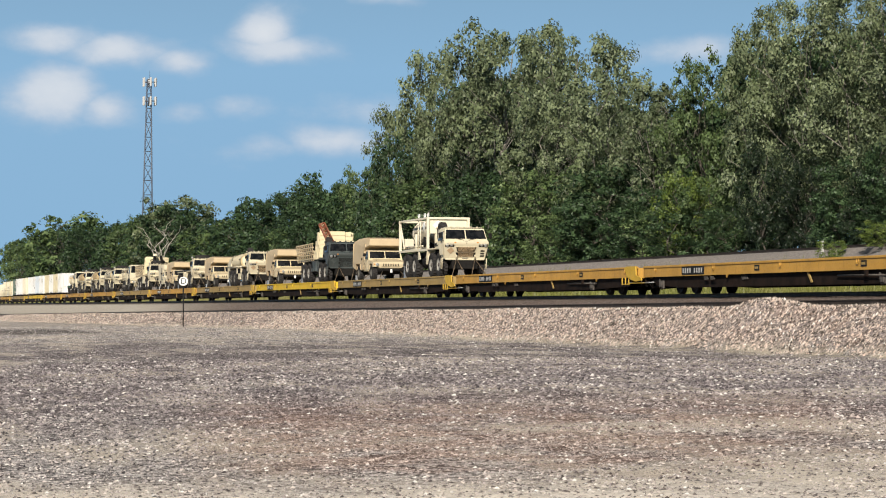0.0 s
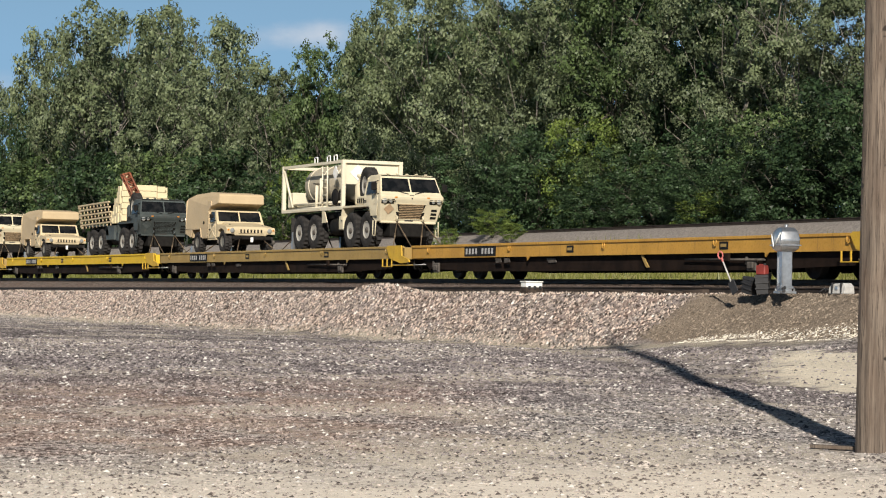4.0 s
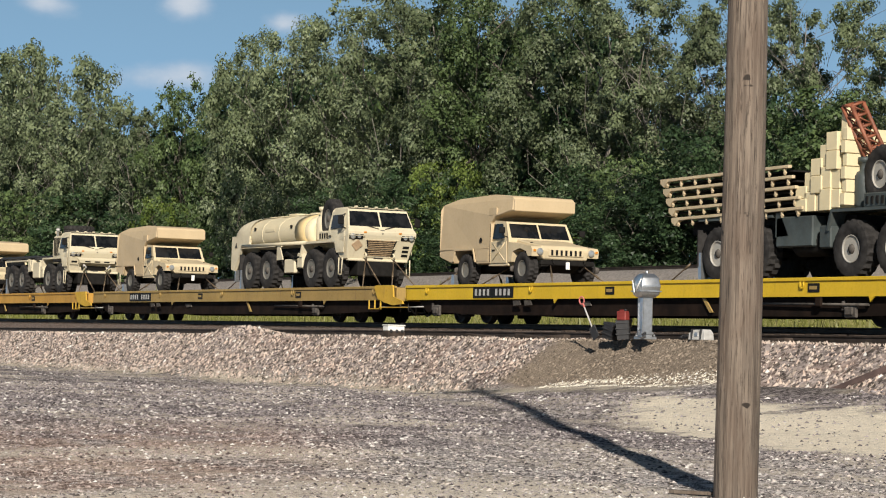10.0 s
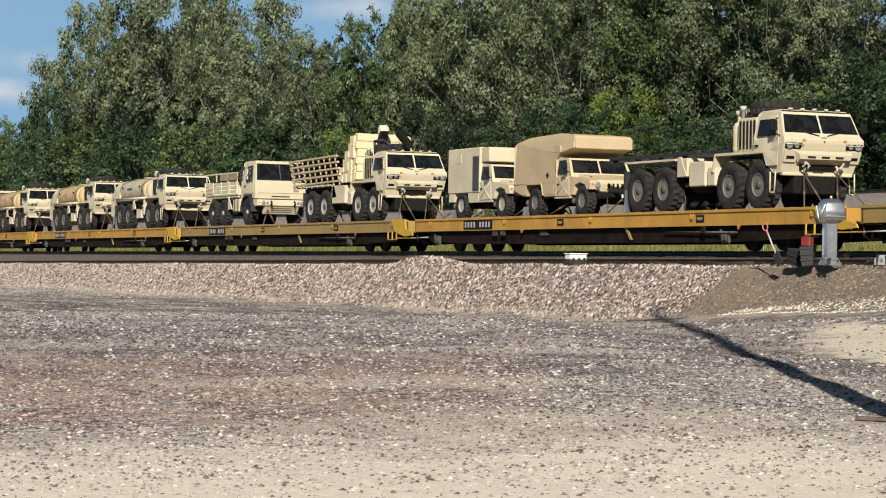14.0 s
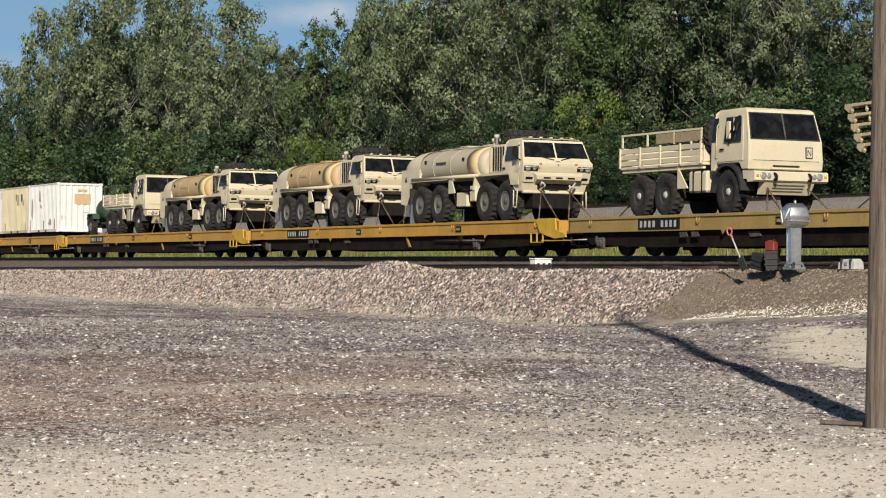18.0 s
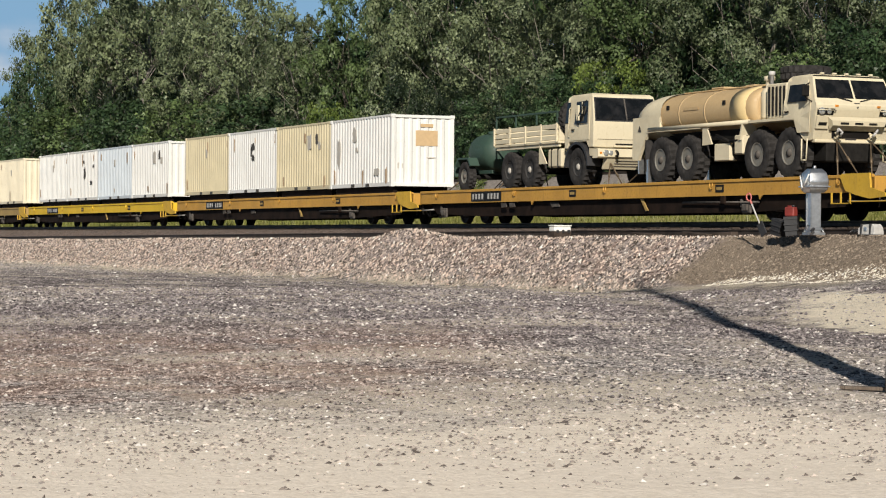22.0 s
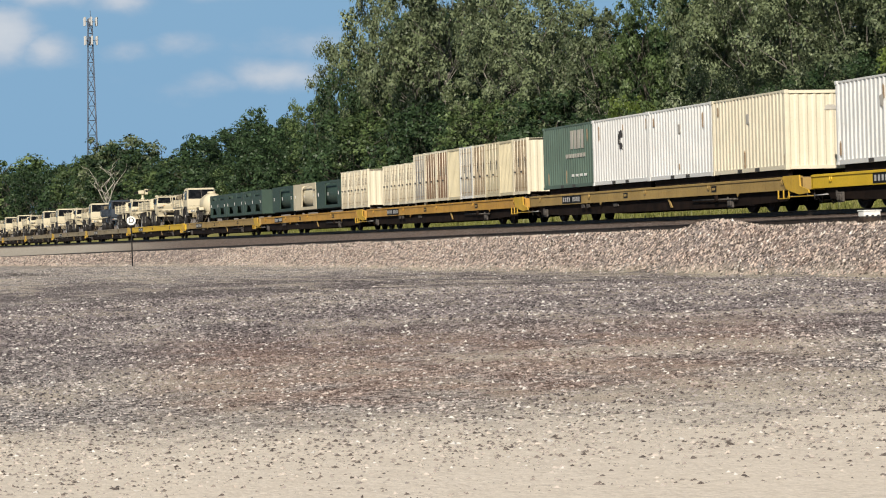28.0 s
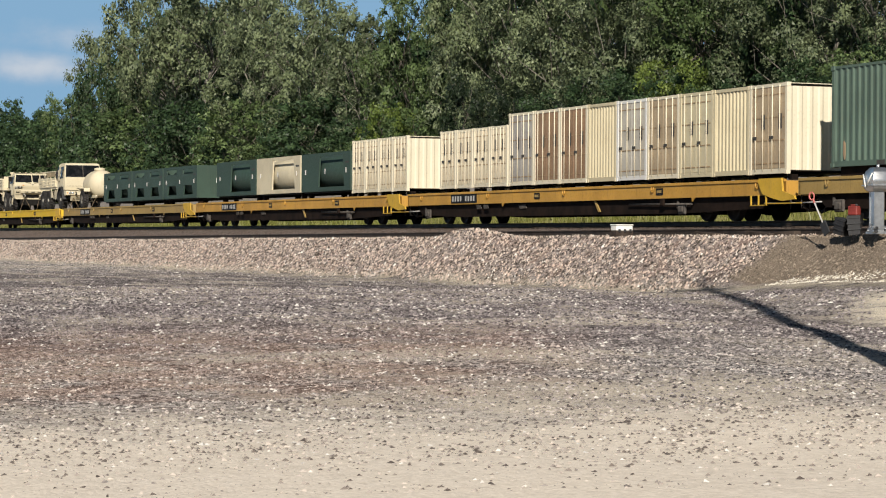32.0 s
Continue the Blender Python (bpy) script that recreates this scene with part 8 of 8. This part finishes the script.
def tail_truck():
    """A cargo truck at the far end of the train."""
    t = thing("cargo_truck", "tan cargo truck far back at the train's end", "truck", "military trucks on the train")
    cab = loft(B(), [(-0.30, 2.72, 1.10), (-0.04, 1.92, 1.19), (0.0, 0.9, 1.20), (-1.92, 0.9, 1.20), (-1.92, 1.92, 1.19), (-1.86, 2.70, 1.10)])
    part("cab", cab, TAN, t)
    part("windscreen", quad_slab(B(), [(-0.05, -1.08, 1.98), (-0.05, 1.08, 1.98), (-0.25, 1.0, 2.62), (-0.25, -1.0, 2.62)], 0.02), GLASS, t)
    part("door_window", box(B(), -1.3, -0.45, -1.2, -1.15, 1.98, 2.5), GLASS, t)
    part("bumper", box(B(), -0.1, 0.1, -1.18, 1.18, 0.7, 1.0, 0.03), TAN, t)
    part("chassis", box(B(), -6.9, -0.3, -0.5, 0.5, 0.7, 1.05), FRAME, t)
    part("load_bed", box(B(), -6.95, -2.35, -1.2, 1.2, 1.3, 2.05, 0.02), TAN, t)
    first = tyre(t, -1.02, -0.98, 0.6, 0.38, RIM, 12)
    for x, s in ((-1.02, 1), (-4.35, -1), (-4.35, 1), (-5.83, -1), (-5.83, 1)):
        again(first, pose(x, s * 0.98, 0.6, 0, 0, 0 if s < 0 else 180), t)
    return t


def tail_wagon():
    t = thing("flat_wagon", "long flat wagon far back at the train's end", "railway wagon", "flat wagons of the train")
    L = 26.9
    part("deck", box(B(), 0.05, L - 0.05, -1.47, 1.47, -0.10, 0.0, 0.01), DECK, t)
    for s in (-1, 1):
        part("side_sill", box(B(), 0, L, s * 1.5 - 0.025, s * 1.5 + 0.025, -0.40, 0.02, 0.01), WORNSILL, t)
    part("centre_sill", prism(B(), [(0.2, -0.42), (L - 0.2, -0.42), (L - 7.6, -0.62), (L - 8.6, -0.86), (8.6, -0.86), (7.6, -0.62)], -0.6, 0.6), UNDER, t)
    for x in (2.3, 4.1, L - 4.1, L - 2.3):
        for s in (-1, 1):
            part("wheel", turned(B(), [(0.1, -0.06), (0.45, -0.06), (0.455, 0.05), (0.1, 0.06)], (x, s * 0.76, -(DECK_Z - RAIL_Z) + 0.455), "Y", 16), WHEELSTEEL, t)
    for x in (3.2, L - 3.2):
        part("bogie_frame", box(B(), x - 1.3, x + 1.3, -1.05, 1.05, -0.72, -0.45, 0.03), TRUCK, t)
    return t


def lift_body(t, up):
    """Raises cab and body over the wheels of an eight-wheeled truck."""
    for o in t.children_recursive:
        if o.name.startswith(("wheel", "rim", "hub", "axle", "tie_down", "chain_", "rear_mudflap", "tail_plate")) or o.parent.name.startswith("spare"):
            continue
        if o.name.startswith(("spare_wheel", "load_plate", "diamond_sign")):
            o.matrix_basis = Matrix.Translation((0, 0, up)) @ o.matrix_basis
            continue
        for v in o.data.vertices:
            if v.co.z > 0.78 or o.name.startswith("lattice"):
                v.co.z += up
    return t


def build_loads():
    """Puts every load on its wagon, from the front of the train to its rear."""
    def copy_of(ob, label=""):
        o = copy_thing(ob, pose(0, 0, 0))
        return tagged(o, label) if label else o

    h1 = heavy_truck(TAN, "pale tan eight-wheeled truck carrying a framed liquid tank", PALERIM, "upright")
    tank_frame(h1)
    ride(lift_body(h1, 0.09), 51.85)
    car = field_car(CARSAND, SHELTER, "sand-coloured field car with a hard shelter body chained down")
    ride(car, 35.4)
    g1 = heavy_truck(CAMO, "dark green eight-wheeled truck stacked with pale lattice panels", PALERIM, "upright")
    bridge_load(g1, CAMO)
    ride(lift_body(g1, 0.09), 23.3)
    for u in (6.5, -21.35, -43.5):
        ride(copy_of(car), u)
    tk = heavy_truck(TAN, "pale tan eight-wheeled fuel tanker truck chained down", RIM, "upright")
    tank_body(tk, TAN, TANKCREAM)
    ride(lift_body(tk, 0.09), -5.3)
    hf = heavy_truck(TAN, "pale tan eight-wheeled truck with an empty black load bed", RIM, "flat")
    bare_bed(hf)
    ride(lift_body(hf, 0.09), -32.55)
    ride(field_car(TAN, TAN, "pale tan field car with a square box shelter", "box"), -49.3)
    g2 = heavy_truck(TAN, "pale tan eight-wheeled truck with lattice panels and a crane", PALERIM, "flat")
    bridge_load(g2, TAN, False)
    crane(g2)
    ride(lift_body(g2, 0.09), -60.0)
    fm = cargo_truck(TAN, "pale tan six-wheeled cargo truck with tan side boards")
    ride(fm, -74.95)
    tk2 = heavy_truck(TAN, "pale tan eight-wheeled tanker truck with a brownish tank", RIM, "flat")
    tank_body(tk2, TAN, TANK)
    pale = heavy_truck(TAN, "pale tan eight-wheeled tanker truck with a pale grey-tan tank", RIM, "flat")
    tank_body(pale, TAN, TANKPALE)
    ride(lift_body(pale, 0.09), -88.1)
    ride(lift_body(tk2, 0.09), -101.1)
    ride(copy_of(tk2), -116.0)
    fm2 = cargo_truck(TAN, "pale tan six-wheeled cargo truck with green upper rails", "green")
    ride(fm2, -128.1)
    ride(water_trailer(), -136.2)
    # long containers
    rng = random.Random(4)

    def marks(kind):
        if kind == "front":
            return [("e", 0.15, 1.75, 0.85, 0.55, BUFF), ("e", 0.15, 2.2, 0.5, 0.12, BUFF), ("e", -0.95, 0.75, 0.08, 0.25, FADED), ("e", -0.78, 0.75, 0.06, 0.2, FADED), ("e", 0.35, 1.05, 0.4, 0.05, FADED),
                    ("s", 3.6, 1.95, 0.5, 0.6, FADED), ("s", 3.4, 1.4, 0.3, 0.2, FADED), ("s", 5.2, 1.3, 0.4, 1.2, FADED), ("s", 1.4, 0.55, 0.6, 0.3, FADED)]
        if kind == "black":
            return [("s", 2.9, 1.9, 0.45, 0.35, DARKMARK), ("s", 2.9, 1.45, 0.35, 0.3, DARKMARK), ("s", 3.1, 1.7, 0.2, 0.5, DARKMARK)]
        if kind == "patch":
            return [("s", 2.3, 1.85, 0.5, 0.7, FADED), ("s", 1.5, 1.95, 0.3, 0.5, DARKMARK), ("s", 1.2, 1.7, 0.3, 0.4, FADED), ("e", 0.4, 1.6, 0.5, 0.3, BUFF)]
        if kind == "big":
            return [("s", 2.6, 1.4, 0.35, 0.75, DARKMARK), ("s", 2.8, 2.0, 0.25, 0.2, DARKMARK), ("s", 0.9, 1.75, 0.35, 0.2, DARKMARK), ("s", 1.3, 0.9, 0.5, 0.25, DARKMARK), ("e", 0.3, 1.9, 0.9, 0.3, BUFF),
                    ("e", -0.2, 1.4, 0.5, 0.25, BUFF)]
        return [("s", 3.0, 1.8, 0.3, 0.4, FADED), ("e", 0.4, 2.0, 0.5, 0.2, FADED)]

    row = {
        -143.59: [(WHITE, "front", "white ribbed steel container with a buff patch on its end"), (SAND, "patch", "sand-coloured ribbed steel container with patched lettering"),
                  (WHITE, "black", "white ribbed steel container with small black marks"), (SAND, "plain", "sand-coloured ribbed steel container")],
        -170.53: [(WHITE, "patch", "white ribbed steel container with buff and grey patches"), (BLUEWHITE, "plain", "bluish-white ribbed steel container"),
                  (WHITE, "big", "white ribbed steel container with large black marks"), (WHITE, "plain", "plain white ribbed steel container")],
        -198.62: [(CREAM, "plain", "cream-yellow ribbed steel container"), (WHITE, "plain", "plain white ribbed steel container"), (WHITE, "black", "white ribbed steel container with small black marks"),
                  (BOXGREEN, "green", "dull green ribbed steel container with pale lettering bars")],
    }
    for f, list_of in row.items():
        for k, (mat, kind, label) in enumerate(list_of):
            mk = marks(kind)
            if kind == "green":
                mk = [("s", 1.2 + 0.42 * i, 1.95, 0.30, 0.75, GREYBOX) for i in range(4)] + [("s", 1.0 + 0.35 * i, 1.3, 0.26, 0.16, GREYBOX) for i in range(7)] + \
                     [("s", 0.9 + 0.5 * i, 0.5, 0.3, 0.1, WHITEMARK) for i in range(4)]
            ride(container(mat, label, marks=mk, seed=k), f - 6.1 * k, z=DECK_Z + 0.27)
    # short containers with doors to the side
    u = -225.2
    for mat, leaf, label in ((CREAM, DOORTAN, "cream short container with stained tan double doors"), (SAND, None, "sand-yellow short ribbed container"), (SAND, SAND, "sand-yellow short container with double doors"),
                              (CREAM, DOORTAN, "cream short container with stained tan double doors"), (WHITE, GREYBOX, "pale grey short container with grey double doors"),
                              (SAND, None, "sand-yellow short ribbed container"), (CREAM, DOORRUST, "cream short container with rust-stained double doors"),
                              (CREAM, DOORRUST, "cream short container with rust-stained double doors"), (CREAM, DOORGREY, "cream short container with stained grey double doors")):
        c = small_container(mat, label, 2.0, 2.44, leaf is not None, leaf)
        if u == -225.2:
            for ob in c.children:
                if ob.name.startswith("end_wall"):
                    ob.data.materials[0] = CREAM
        ride(c, u, z=DECK_Z + 0.17)
        u -= 2.035
    q = small_container(CREAM, "pale cream quarter-size container with double doors", 1.457, 2.08, True, DOORCREAM)
    first = True
    for f, n in ((-243.6, 4), (-252.9, 4)):
        for k in range(n):
            ride(q if first else copy_of(q), f - 1.52 * k, z=DECK_Z + 0.17)
            first = False
    green = rack_tank(GREEN, "dark green framed tank module")
    ride(green, -259.1, z=DECK_Z + 0.25)
    ride(rack_tank(TAN, "pale tan framed tank module"), -265.3, z=DECK_Z + 0.25)
    ride(copy_of(green), -271.5, z=DECK_Z + 0.25)
    shut = rack_tank(GREEN, "dark green tank module with slotted closed sides", True)
    ride(shut, -280.9, z=DECK_Z + 0.25)
    for u in (-287.1, -293.3):
        ride(copy_of(shut), u, z=DECK_Z + 0.25)
    # the rear of the train
    ride(tank_trailer(), -303.8)
    ride(copy_of(fm, "pale tan six-wheeled cargo truck near the train's rear"), -309.3)
    hp = heavy_truck(TAN, "pale tan eight-wheeled cargo truck at the train's rear", RIM, "none")
    cargo_bed(hp, TAN)
    ride(hp, -323.4)
    hg = heavy_truck(TAN, "pale tan eight-wheeled truck with a mast head above its cab", RIM, "none")
    cargo_bed(hg, TAN)
    roof_gear(hg)
    ride(hg, -337.4)
    ride(cargo_truck(NAVY, "dark blue-green six-wheeled cargo truck between tan trucks"), -350.3)
    for i, u in enumerate((-364.3, -375.4, -391.5, -405.0, -418.5, -433.0, -449.0, -465.0)):
        ride(copy_of(hp if i % 3 == 1 else fm), u)
    last, car_end = tail_truck(), tail_wagon()
    for i in range(6):
        ride(copy_of(last) if i else last, -480.5 - 13.7 * i)
    for i in range(3):
        ride(copy_of(car_end) if i else car_end, JOINT + PITCH * (-18 - i) + 0.52)


build_loads()


# ---------------------------------------------------------------- what moves
def motions():
    for ob, u, y, z, turn in RIDERS:
        walk(ob, [(t, pose(u + s, y, z, 0, 0, turn)) for t, s in RUN])


motions()
